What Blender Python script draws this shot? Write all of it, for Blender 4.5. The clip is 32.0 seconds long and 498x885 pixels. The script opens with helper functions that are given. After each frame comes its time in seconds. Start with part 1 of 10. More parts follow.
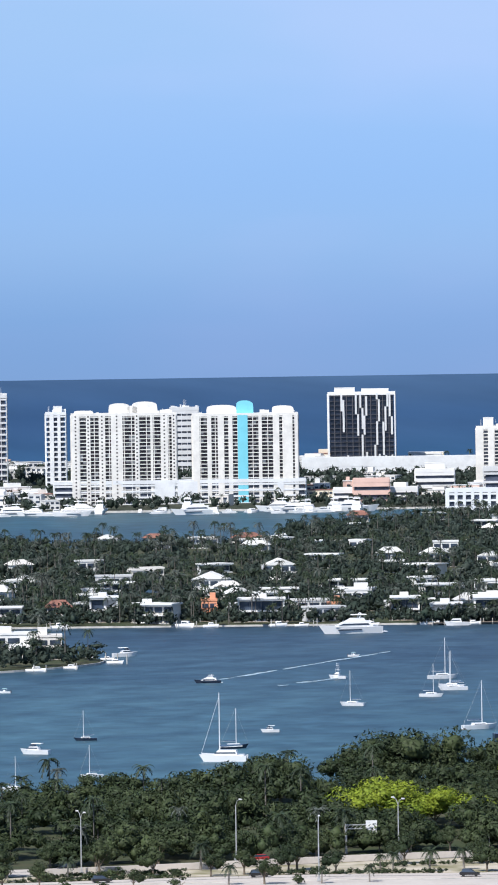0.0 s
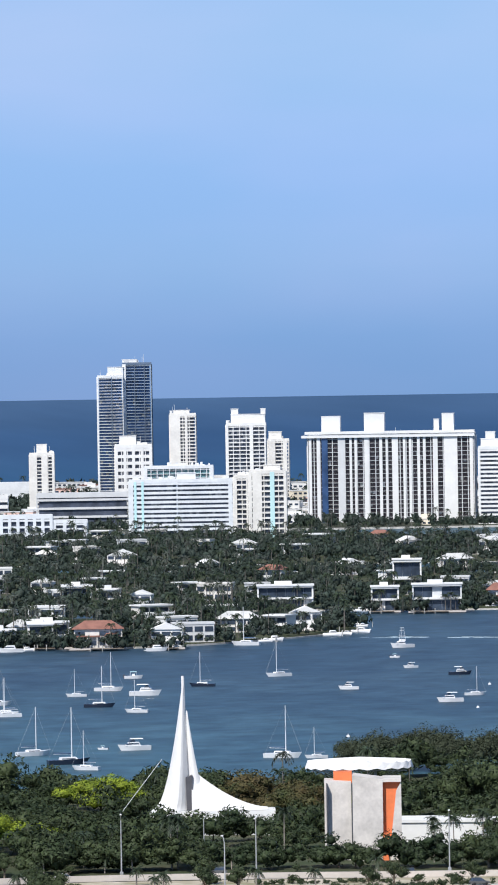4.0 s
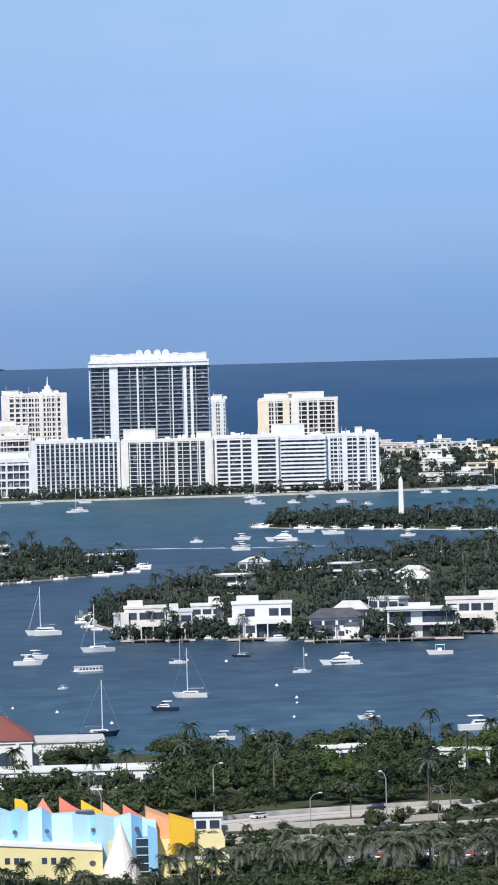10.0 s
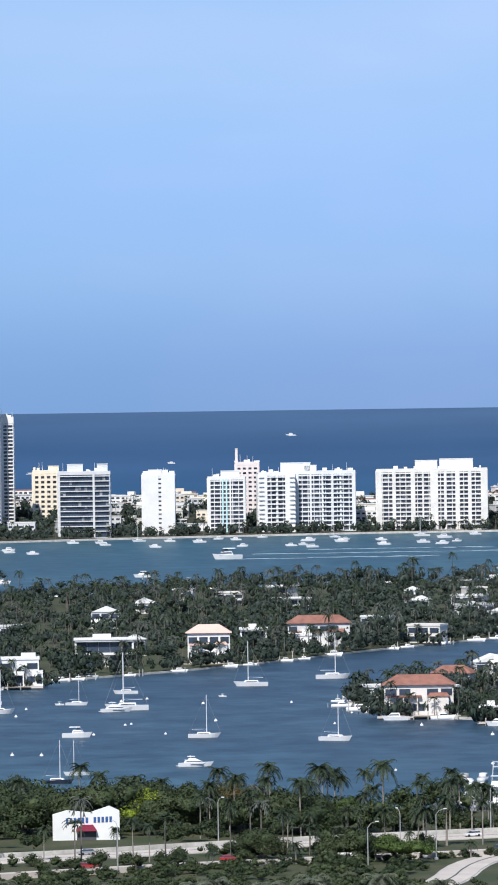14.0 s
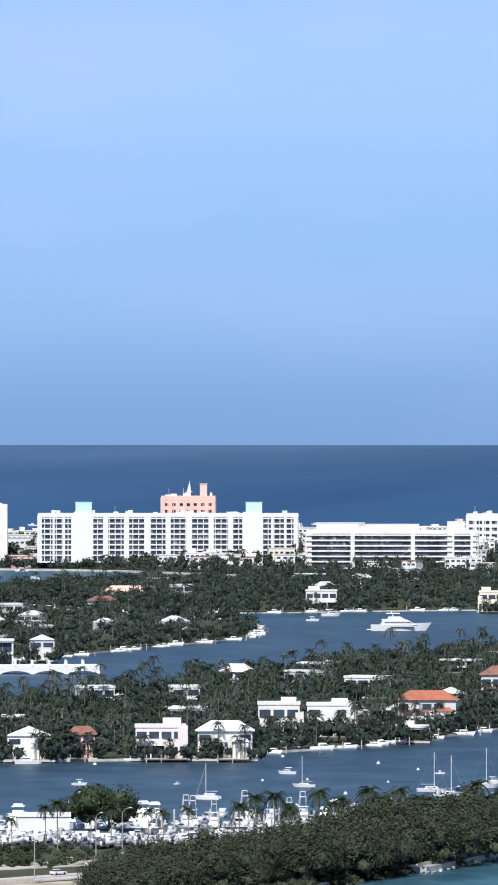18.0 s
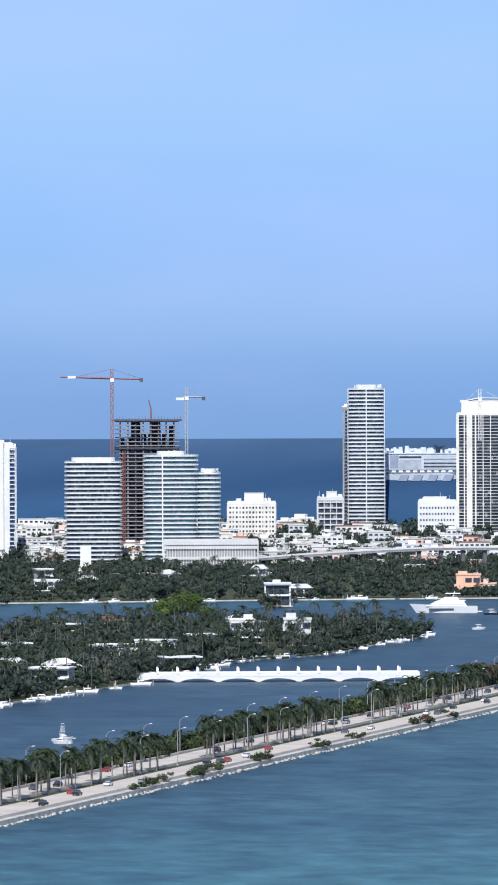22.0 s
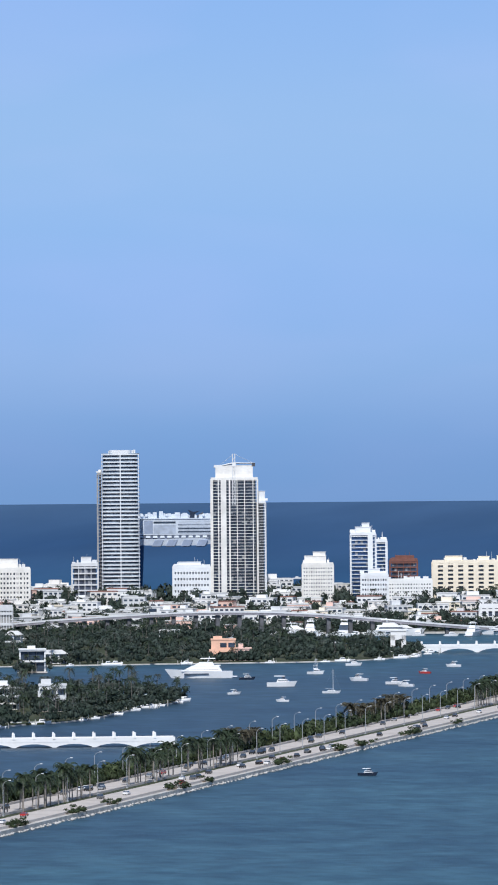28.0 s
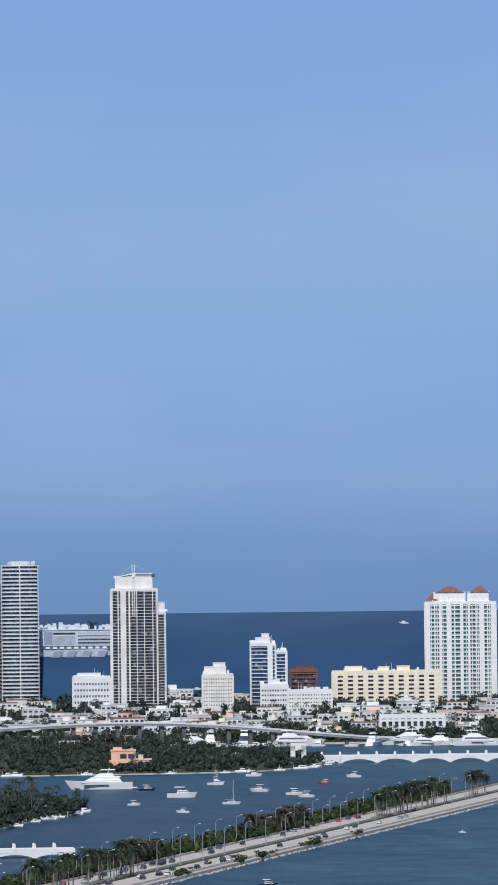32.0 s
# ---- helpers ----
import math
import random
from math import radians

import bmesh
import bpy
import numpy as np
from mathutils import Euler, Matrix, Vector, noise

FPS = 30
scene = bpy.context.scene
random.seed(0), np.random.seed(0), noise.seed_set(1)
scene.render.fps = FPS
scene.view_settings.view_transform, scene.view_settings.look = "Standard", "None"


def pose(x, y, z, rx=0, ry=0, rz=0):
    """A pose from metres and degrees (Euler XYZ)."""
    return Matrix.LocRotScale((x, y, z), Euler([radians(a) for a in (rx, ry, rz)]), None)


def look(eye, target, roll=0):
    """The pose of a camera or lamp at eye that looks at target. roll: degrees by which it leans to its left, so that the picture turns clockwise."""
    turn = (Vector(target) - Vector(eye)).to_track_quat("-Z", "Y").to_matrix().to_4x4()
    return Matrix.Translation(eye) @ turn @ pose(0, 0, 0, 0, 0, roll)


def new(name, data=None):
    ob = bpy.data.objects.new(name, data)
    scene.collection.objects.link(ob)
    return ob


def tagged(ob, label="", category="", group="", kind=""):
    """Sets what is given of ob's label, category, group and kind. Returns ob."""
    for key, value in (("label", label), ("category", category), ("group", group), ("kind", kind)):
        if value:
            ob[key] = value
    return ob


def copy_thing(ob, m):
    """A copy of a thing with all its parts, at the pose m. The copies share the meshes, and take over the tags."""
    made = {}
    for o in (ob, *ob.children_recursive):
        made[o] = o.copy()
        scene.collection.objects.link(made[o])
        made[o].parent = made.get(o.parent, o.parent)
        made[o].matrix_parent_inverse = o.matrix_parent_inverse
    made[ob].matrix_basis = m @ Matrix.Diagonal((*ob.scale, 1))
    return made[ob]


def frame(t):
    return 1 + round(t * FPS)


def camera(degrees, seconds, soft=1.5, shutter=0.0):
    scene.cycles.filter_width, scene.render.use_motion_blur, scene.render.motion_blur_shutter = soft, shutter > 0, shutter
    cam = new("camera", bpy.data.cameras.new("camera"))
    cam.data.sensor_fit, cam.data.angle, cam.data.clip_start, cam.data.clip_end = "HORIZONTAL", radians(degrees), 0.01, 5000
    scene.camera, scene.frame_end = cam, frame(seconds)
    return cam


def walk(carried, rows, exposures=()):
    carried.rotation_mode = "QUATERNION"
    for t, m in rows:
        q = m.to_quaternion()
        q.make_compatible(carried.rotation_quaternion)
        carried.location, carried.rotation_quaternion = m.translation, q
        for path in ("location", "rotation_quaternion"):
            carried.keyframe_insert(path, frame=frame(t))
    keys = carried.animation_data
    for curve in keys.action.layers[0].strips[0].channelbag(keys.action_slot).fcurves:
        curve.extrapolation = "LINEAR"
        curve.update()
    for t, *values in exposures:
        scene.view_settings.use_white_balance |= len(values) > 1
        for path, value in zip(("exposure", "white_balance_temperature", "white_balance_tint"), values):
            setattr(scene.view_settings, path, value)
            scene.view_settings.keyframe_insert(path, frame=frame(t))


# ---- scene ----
cam = camera(4.571, 32.0, soft=1.9)
EYE = (0.0, 0.0, 120.0)      # a high balcony across the bay


def aim(yaw, pitch, roll):
    """The camera at EYE: degrees to the right of +y, upwards, and of lean."""
    a, b = radians(yaw), radians(pitch)
    return look(EYE, (EYE[0] + 1000 * math.sin(a) * math.cos(b), EYE[1] + 1000 * math.cos(a) * math.cos(b), EYE[2] + 1000 * math.sin(b)), roll)


ROWS = [
    (0.0, -15.399, -0.927, -0.865), (0.5, -14.929, -0.862, -0.701), (1.0, -14.492, -0.796, -0.5),
    (1.5, -14.046, -0.815, -0.552), (2.0, -13.509, -0.948, -0.663), (2.5, -13.022, -1.027, -0.871),
    (3.0, -12.541, -0.987, -0.912), (3.5, -11.941, -0.845, -0.896), (4.0, -11.296, -0.744, -0.919),
    (4.5, -10.779, -0.792, -0.935), (6.5, -8.583, -1.09, -1.358), (7.0, -8.053, -1.146, -1.478),
    (7.5, -7.497, -1.157, -1.442), (8.0, -6.946, -1.164, -1.513), (8.5, -6.267, -1.155, -1.417),
    (9.0, -5.401, -1.093, -1.339), (9.5, -4.692, -1.036, -1.306), (10.0, -4.183, -1.049, -1.489),
    (10.5, -3.68, -1.078, -1.557), (11.0, -3.123, -1.085, -1.627), (11.5, -2.359, -1.071, -1.522),
    (12.0, -1.413, -0.942, -1.224), (12.5, -0.621, -0.695, -0.872), (13.0, -0.16, -0.531, -0.698),
    (13.5, 0.261, -0.569, -0.71), (15.5, 3.032, -0.699, -0.89), (16.0, 3.796, -0.571, -0.664),
    (16.5, 4.534, -0.438, -0.495), (17.0, 5.282, -0.37, -0.243), (17.5, 5.989, -0.334, -0.134),
    (18.0, 6.6, -0.303, 0.018), (18.5, 7.338, -0.329, 0.196), (19.0, 8.136, -0.458, 0.432),
    (19.5, 8.902, -0.614, 0.591), (20.0, 9.567, -0.737, 0.676), (20.5, 10.086, -0.746, 0.483),
    (21.0, 10.62, -0.668, 0.171), (21.5, 11.413, -0.51, -0.018), (22.0, 12.206, -0.363, -0.198),
    (22.5, 12.586, -0.284, -0.339), (23.0, 12.754, -0.237, -0.442), (23.5, 13.061, -0.229, -0.636),
    (24.0, 13.414, -0.141, -0.699), (24.5, 13.644, -0.113, -0.778), (26.5, 13.569, -0.489, -1.024),
    (27.0, 13.828, -0.435, -0.931), (27.5, 14.143, -0.173, -0.694), (28.0, 14.468, 0.225, -0.48),
    (28.5, 14.674, 0.427, -0.42), (29.0, 14.725, 0.31, -0.648), (29.5, 14.728, 0.208, -0.82),
    (30.0, 14.873, 0.291, -0.896), (30.5, 15.135, 0.538, -0.713), (31.0, 15.378, 0.955, -0.545),
    (31.5, 15.52, 1.254, -0.548), (32.0, 15.401, 1.233, -0.621),
]
EXPOSURES = [(0, 0.06, 6430, 10), (4, -0.04, 6460, 10), (9, -0.1, 6520, 10), (13, 0.0, 6490, 10), (15.5, -0.02, 6470, 10), (20, 0.02, 6400, 10), (23, -0.05, 6300, 10), (26, -0.08, 6250, 10), (28, -0.25, 6200, 10), (30, -0.31, 6180, 10), (32, -0.54, 6350, 10)]
walk(cam, [(t, aim(a, b, c)) for t, a, b, c in ROWS], EXPOSURES)

# ---------- world, sun ----------
SUN_EL, SUN_AZ = 47.0, -16.0      # elevation; turn of the sun to the left of straight behind the camera
sun_from = Vector((math.sin(radians(SUN_AZ)) * math.cos(radians(SUN_EL)),
                   -math.cos(radians(SUN_AZ)) * math.cos(radians(SUN_EL)), math.sin(radians(SUN_EL))))
world = bpy.data.worlds.new("sky")
scene.world = world
world.use_nodes = True
wn, wl = world.node_tree.nodes, world.node_tree.links
wn.clear()
sky = wn.new("ShaderNodeTexSky")
sky.sky_type, sky.sun_disc = "NISHITA", False
sky.sun_elevation = radians(SUN_EL)
sky.sun_rotation = math.atan2(sun_from.x, sun_from.y)
sky.altitude, sky.air_density, sky.dust_density, sky.ozone_density = 0, 1.0, 0.2, 3.0
coord = wn.new("ShaderNodeTexCoord")
sep = wn.new("ShaderNodeSeparateXYZ")
ramp = wn.new("ShaderNodeValToRGB")
ramp.color_ramp.interpolation = "EASE"
els = ramp.color_ramp.elements
els[0].position, els[0].color = 0.0, (0.262, 0.50, 1.24, 1)
els[1].position, els[1].color = 0.30, (1.0, 1.0, 1.0, 1)
mid = els.new(0.06)
mid.color = (0.575, 0.72, 1.15, 1)
low = els.new(0.02)
low.color = (0.37, 0.60, 1.28, 1)
mul = wn.new("ShaderNodeMixRGB")
mul.blend_type = "MULTIPLY"
mul.inputs[0].default_value = 1.0
back = wn.new("ShaderNodeBackground")
back.inputs[1].default_value = 0.104
out = wn.new("ShaderNodeOutputWorld")
wl.new(coord.outputs["Generated"], sep.inputs[0])
wl.new(sep.outputs[2], ramp.inputs[0])
wl.new(sky.outputs[0], mul.inputs[1])
wl.new(ramp.outputs[0], mul.inputs[2])
# thin, faint high haze in flat drifts
drift, haze, thin, veil = wn.new("ShaderNodeMapping"), wn.new("ShaderNodeTexNoise"), wn.new("ShaderNodeMapRange"), wn.new("ShaderNodeMixRGB")
drift.inputs["Scale"].default_value = (14, 14, 42)
haze.inputs["Scale"].default_value, haze.inputs["Detail"].default_value = 1.0, 3.0
thin.inputs["From Min"].default_value, thin.inputs["From Max"].default_value = 0.42, 0.72
veil.blend_type, veil.inputs[2].default_value = "MULTIPLY", (1.16, 1.04, 1.03, 1)
wl.new(coord.outputs["Generated"], drift.inputs["Vector"])
wl.new(drift.outputs[0], haze.inputs["Vector"])
wl.new(haze.outputs["Fac"], thin.inputs["Value"])
wl.new(thin.outputs[0], veil.inputs[0])
wl.new(mul.outputs[0], veil.inputs[1])
wl.new(veil.outputs[0], back.inputs[0])
wl.new(back.outputs[0], out.inputs[0])
lamp = bpy.data.lights.new("sun", "SUN")
lamp.energy, lamp.angle, lamp.color = 5.0, radians(0.53), (1.0, 0.965, 0.91)
sun = new("sun", lamp)
sun.rotation_mode = "QUATERNION"
sun.rotation_quaternion = sun_from.to_track_quat("Z", "Y")


# ---------- materials ----------
def shade(name, color, rough=0.8, metal=0.0, vary=0.12, size=4.0, fine=0.6, bump=0.0, spec=0.5, island=0.0, second=None, alpha_mix=0.5, per_object=0.0):
    """Paint with stains at two scales, in metres; island: shift from leaf to leaf; second: a colour for the large stains."""
    m = bpy.data.materials.new(name)
    m.use_nodes = True
    n, l = m.node_tree.nodes, m.node_tree.links
    b = n["Principled BSDF"]
    b.inputs["Roughness"].default_value, b.inputs["Metallic"].default_value = rough, metal
    b.inputs["Specular IOR Level"].default_value = spec
    geo = n.new("ShaderNodeNewGeometry")
    big, small = n.new("ShaderNodeTexNoise"), n.new("ShaderNodeTexNoise")
    for tex, s, det in ((big, size, 3.0), (small, fine, 2.0)):
        tex.inputs["Scale"].default_value, tex.inputs["Detail"].default_value = 1.0 / s, det
        l.new(geo.outputs["Position"], tex.inputs["Vector"])
    mix = n.new("ShaderNodeMixRGB")
    mix.inputs[1].default_value = (*color, 1)
    mix.inputs[2].default_value = (*(second or [c * (1 - 1.6 * vary) for c in color]), 1)
    r = n.new("ShaderNodeMapRange")
    r.inputs["From Min"].default_value, r.inputs["From Max"].default_value = 0.38, 0.68
    l.new(big.outputs["Fac"], r.inputs["Value"])
    l.new(r.outputs[0], mix.inputs[0])
    hsv = n.new("ShaderNodeHueSaturation")
    l.new(mix.outputs[0], hsv.inputs["Color"])
    add = n.new("ShaderNodeMath")
    add.operation = "MULTIPLY_ADD"
    add.inputs[1].default_value, add.inputs[2].default_value = 2.2 * vary, 1.0 - 1.1 * vary
    l.new(small.outputs["Fac"], add.inputs[0])
    value = add.outputs[0]
    if island or per_object:
        more = n.new("ShaderNodeMath")
        more.operation = "MULTIPLY_ADD"
        more.inputs[1].default_value = island or per_object
        if island:
            l.new(geo.outputs["Random Per Island"], more.inputs[0])
        else:
            info = n.new("ShaderNodeObjectInfo")
            l.new(info.outputs["Random"], more.inputs[0])
        less = n.new("ShaderNodeMath")
        less.operation = "SUBTRACT"
        less.inputs[1].default_value = 0.5 * (island or per_object)
        l.new(value, more.inputs[2])
        l.new(more.outputs[0], less.inputs[0])
        value = less.outputs[0]
    l.new(value, hsv.inputs["Value"])
    l.new(hsv.outputs[0], b.inputs["Base Color"])
    if bump:
        bn = n.new("ShaderNodeBump")
        bn.inputs["Strength"].default_value, bn.inputs["Distance"].default_value = bump, fine * 0.3
        l.new(small.outputs["Fac"], bn.inputs["Height"])
        l.new(bn.outputs[0], b.inputs["Normal"])
    return m


def water(name, color, second, size, stretch, rough, spec, bump, chop=1.2, shoal_haze=None):
    """Choppy water: long streaks of wind across, and waves."""
    m = bpy.data.materials.new(name)
    m.use_nodes = True
    n, l = m.node_tree.nodes, m.node_tree.links
    b = n["Principled BSDF"]
    b.inputs["Roughness"].default_value, b.inputs["Specular IOR Level"].default_value = rough, spec
    geo, mp = n.new("ShaderNodeNewGeometry"), n.new("ShaderNodeMapping")
    mp.inputs["Scale"].default_value = (1 / size / stretch, 1 / size, 1 / size)
    l.new(geo.outputs["Position"], mp.inputs["Vector"])
    a, c = n.new("ShaderNodeTexNoise"), n.new("ShaderNodeTexNoise")
    a.inputs["Scale"].default_value, a.inputs["Detail"].default_value = 1.0, 5.0
    c.inputs["Scale"].default_value, c.inputs["Detail"].default_value = 2.6, 6.0
    l.new(mp.outputs[0], a.inputs["Vector"])
    l.new(mp.outputs[0], c.inputs["Vector"])
    r = n.new("ShaderNodeMapRange")
    r.inputs["From Min"].default_value, r.inputs["From Max"].default_value = 0.36, 0.66
    l.new(a.outputs["Fac"], r.inputs["Value"])
    mix = n.new("ShaderNodeMixRGB")
    mix.inputs[1].default_value, mix.inputs[2].default_value = (*color, 1), (*second, 1)
    l.new(r.outputs[0], mix.inputs[0])
    colour = mix.outputs[0]
    for way, near, full, green in shoal_haze or ():      # shallower, greener water towards one side; on the ocean, haze painted in paler upwards
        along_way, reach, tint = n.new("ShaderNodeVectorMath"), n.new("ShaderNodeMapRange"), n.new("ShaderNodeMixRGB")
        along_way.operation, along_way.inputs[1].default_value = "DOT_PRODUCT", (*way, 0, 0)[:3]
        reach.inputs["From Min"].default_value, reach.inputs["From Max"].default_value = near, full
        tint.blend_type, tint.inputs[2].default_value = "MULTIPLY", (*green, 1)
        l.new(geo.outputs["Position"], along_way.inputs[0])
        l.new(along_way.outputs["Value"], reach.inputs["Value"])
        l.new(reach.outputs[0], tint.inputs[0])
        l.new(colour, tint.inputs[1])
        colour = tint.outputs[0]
    broad, spread, gust = n.new("ShaderNodeTexNoise"), n.new("ShaderNodeMapRange"), n.new("ShaderNodeMixRGB")      # wide gusts and slicks
    broad.inputs["Scale"].default_value, broad.inputs["Detail"].default_value = 0.16, 4.0
    spread.inputs["From Min"].default_value, spread.inputs["From Max"].default_value = 0.38, 0.62
    gust.blend_type, gust.inputs[2].default_value = "MULTIPLY", (0.74, 0.78, 0.84, 1)
    l.new(mp.outputs[0], broad.inputs["Vector"])
    l.new(broad.outputs["Fac"], spread.inputs["Value"])
    l.new(spread.outputs[0], gust.inputs[0])
    l.new(colour, gust.inputs[1])
    colour = gust.outputs[0]
    hsv = n.new("ShaderNodeHueSaturation")
    k = n.new("ShaderNodeMath")
    k.operation = "MULTIPLY_ADD"
    k.inputs[1].default_value, k.inputs[2].default_value = chop, 1.0 - 0.5 * chop
    l.new(c.outputs["Fac"], k.inputs[0])
    l.new(k.outputs[0], hsv.inputs["Value"])
    l.new(colour, hsv.inputs["Color"])
    l.new(hsv.outputs[0], b.inputs["Base Color"])
    bn = n.new("ShaderNodeBump")
    bn.inputs["Strength"].default_value, bn.inputs["Distance"].default_value = bump, 0.5
    l.new(c.outputs["Fac"], bn.inputs["Height"])
    l.new(bn.outputs[0], b.inputs["Normal"])
    return m


WHITE = shade("white_stucco", (0.80, 0.80, 0.79), 0.85, vary=0.05, size=9, fine=1.5)
IVORY = shade("ivory_stucco", (0.81, 0.79, 0.75), 0.85, vary=0.09, size=8, fine=1.5)
COOL = shade("cool_white_stucco", (0.77, 0.79, 0.81), 0.85, vary=0.08, size=8, fine=1.5)
RAILGLASS = shade("pale_glass_rails", (0.42, 0.49, 0.55), 0.3, vary=0.2, size=5, fine=1.4)
BLIND = shade("drawn_blinds", (0.30, 0.31, 0.33), 0.8, vary=0.3, size=5, fine=1.6)
NIGHTGLASS = shade("night_blue_glass", (0.030, 0.040, 0.065), 0.2, vary=0.3, size=6, fine=2.4)
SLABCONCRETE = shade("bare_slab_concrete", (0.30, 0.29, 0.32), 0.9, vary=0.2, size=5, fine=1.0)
STEELBLUE = shade("steel_blue_panels", (0.13, 0.18, 0.26), 0.5, vary=0.15, size=6, fine=1.5)
CREAM = shade("cream_stucco", (0.86, 0.77, 0.62), 0.85, vary=0.06, size=9, fine=1.5)
PALE = shade("pale_grey_stucco", (0.66, 0.67, 0.68), 0.85, vary=0.07, size=9, fine=1.5)
PINK = shade("pink_stucco", (0.80, 0.55, 0.47), 0.85, vary=0.06, size=8, fine=1.5)
SALMON = shade("salmon_stucco", (0.78, 0.36, 0.22), 0.85, vary=0.08, size=5, fine=1.0)
TEAL = shade("turquoise_stucco", (0.20, 0.62, 0.74), 0.8, vary=0.05, size=8, fine=1.5)
AQUA = shade("pale_aqua_stucco", (0.55, 0.80, 0.82), 0.8, vary=0.05, size=8, fine=1.5)
GREY = shade("grey_concrete", (0.36, 0.36, 0.36), 0.9, vary=0.12, size=6, fine=1.0)
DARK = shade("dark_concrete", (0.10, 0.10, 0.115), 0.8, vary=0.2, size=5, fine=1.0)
GLASS = shade("dark_window_glass", (0.055, 0.075, 0.11), 0.18, vary=0.30, size=6, fine=2.4, spec=0.5)
# far towers' glass: recess shade, paled for distance haze, is in the colour
FARGLASS = shade("hazed_recess_glass", (0.085, 0.10, 0.14), 0.3, vary=0.35, size=7, fine=2.2, spec=0.4)
BRONZE = shade("bronze_window_glass", (0.060, 0.050, 0.055), 0.25, vary=0.35, size=6, fine=2.4, spec=0.4)
# darker copy of the slab concrete, for cores, columns and road piers
DIMCONCRETE = shade("dim_raw_concrete", (0.13, 0.13, 0.14), 0.9, vary=0.2, size=6, fine=1.2)
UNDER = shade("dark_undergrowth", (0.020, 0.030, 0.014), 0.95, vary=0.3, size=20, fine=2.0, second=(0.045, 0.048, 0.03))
BLUEGLASS = shade("blue_window_glass", (0.05, 0.10, 0.22), 0.15, vary=0.30, size=8, fine=2.0, spec=0.6)
SEAGLASS = shade("green_window_glass", (0.16, 0.28, 0.30), 0.15, vary=0.25, size=8, fine=2.0, spec=0.6)
BROWNTILE = shade("brown_red_roof_tiles", (0.26, 0.11, 0.085), 0.85, vary=0.15, size=3, fine=0.5)
BRICK = shade("brown_brick", (0.20, 0.085, 0.065), 0.9, vary=0.15, size=4, fine=0.8)
TILE = shade("red_roof_tiles", (0.31, 0.145, 0.11), 0.85, vary=0.18, size=3, fine=0.4, bump=0.3)
ORANGE_TILE = shade("orange_roof_tiles", (0.46, 0.16, 0.09), 0.85, vary=0.15, size=3, fine=0.4, bump=0.3)
ROOF = shade("pale_roof_membrane", (0.62, 0.62, 0.61), 0.9, vary=0.12, size=5, fine=0.8)
ASPHALT = shade("asphalt", (0.10, 0.10, 0.105), 0.9, vary=0.2, size=8, fine=0.7)
PALEROAD = shade("bleached_concrete_road", (0.58, 0.53, 0.49), 0.9, vary=0.10, size=14, fine=1.2)
SEAWALL = shade("pale_seawall", (0.58, 0.56, 0.52), 0.9, vary=0.2, size=4, fine=0.7)
SAND = shade("sandy_soil", (0.55, 0.49, 0.40), 0.95, vary=0.2, size=9, fine=1.5, second=(0.24, 0.22, 0.12))
LAWN = shade("grass", (0.035, 0.052, 0.018), 0.95, vary=0.25, size=14, fine=1.2, second=(0.07, 0.068, 0.035))
BARK = shade("bark", (0.20, 0.16, 0.12), 0.95, vary=0.25, size=1.0, fine=0.2)
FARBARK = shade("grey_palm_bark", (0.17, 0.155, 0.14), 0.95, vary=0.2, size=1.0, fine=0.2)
DATELEAF = shade("grey_green_fronds", (0.105, 0.122, 0.08), 0.55, vary=0.25, size=8, fine=1.0, island=0.7, spec=0.3)
PALMBARK = shade("palm_bark", (0.29, 0.26, 0.23), 0.95, vary=0.2, size=1.0, fine=0.2)
LEAF = shade("broad_leaves", (0.046, 0.063, 0.026), 0.65, vary=0.25, size=13, fine=2.0, island=0.8, second=(0.020, 0.034, 0.015), spec=0.25)
# leaves of the far trees, with distance haze put into a bluer, paler green
FARLEAF = shade("hazed_island_leaves", (0.043, 0.058, 0.048), 0.7, vary=0.25, size=16, fine=2.5, island=0.9, second=(0.022, 0.036, 0.026), spec=0.2)
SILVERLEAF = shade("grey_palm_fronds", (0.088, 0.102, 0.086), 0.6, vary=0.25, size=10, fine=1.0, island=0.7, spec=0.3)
PALMLEAF = shade("palm_fronds", (0.036, 0.054, 0.026), 0.6, vary=0.25, size=10, fine=1.0, island=0.8, second=(0.022, 0.036, 0.02), spec=0.35)
DRYLEAF = shade("dry_palm_fronds", (0.085, 0.078, 0.052), 0.6, vary=0.25, size=6, fine=1.0, island=0.7, spec=0.25)
LIME = shade("lime_leaves", (0.22, 0.27, 0.025), 0.65, vary=0.2, size=6, fine=1.2, island=0.7, second=(0.13, 0.19, 0.02), spec=0.25)
RUSTLEAF = shade("rusty_leaves", (0.088, 0.066, 0.027), 0.65, vary=0.2, size=6, fine=1.2, island=0.8, second=(0.05, 0.062, 0.022), spec=0.25)
PEACHY = shade("peach_pink_stucco", (0.82, 0.50, 0.36), 0.85, vary=0.07, size=5, fine=1.0)
MINT = shade("mint_stucco", (0.62, 0.80, 0.75), 0.8, vary=0.05, size=6, fine=1.2)
BLUSH = shade("blush_stucco", (0.80, 0.73, 0.71), 0.8, vary=0.05, size=6, fine=1.2)
WARM = shade("warm_white_stucco", (0.77, 0.74, 0.70), 0.85, vary=0.08, size=6, fine=1.2)
FRESHLEAF = shade("fresh_green_leaves", (0.065, 0.105, 0.025), 0.65, vary=0.2, size=6, fine=1.2, island=0.8, spec=0.25)
PINE = shade("casuarina_needles", (0.058, 0.071, 0.044), 0.8, vary=0.2, size=5, fine=0.9, island=0.8, spec=0.15)
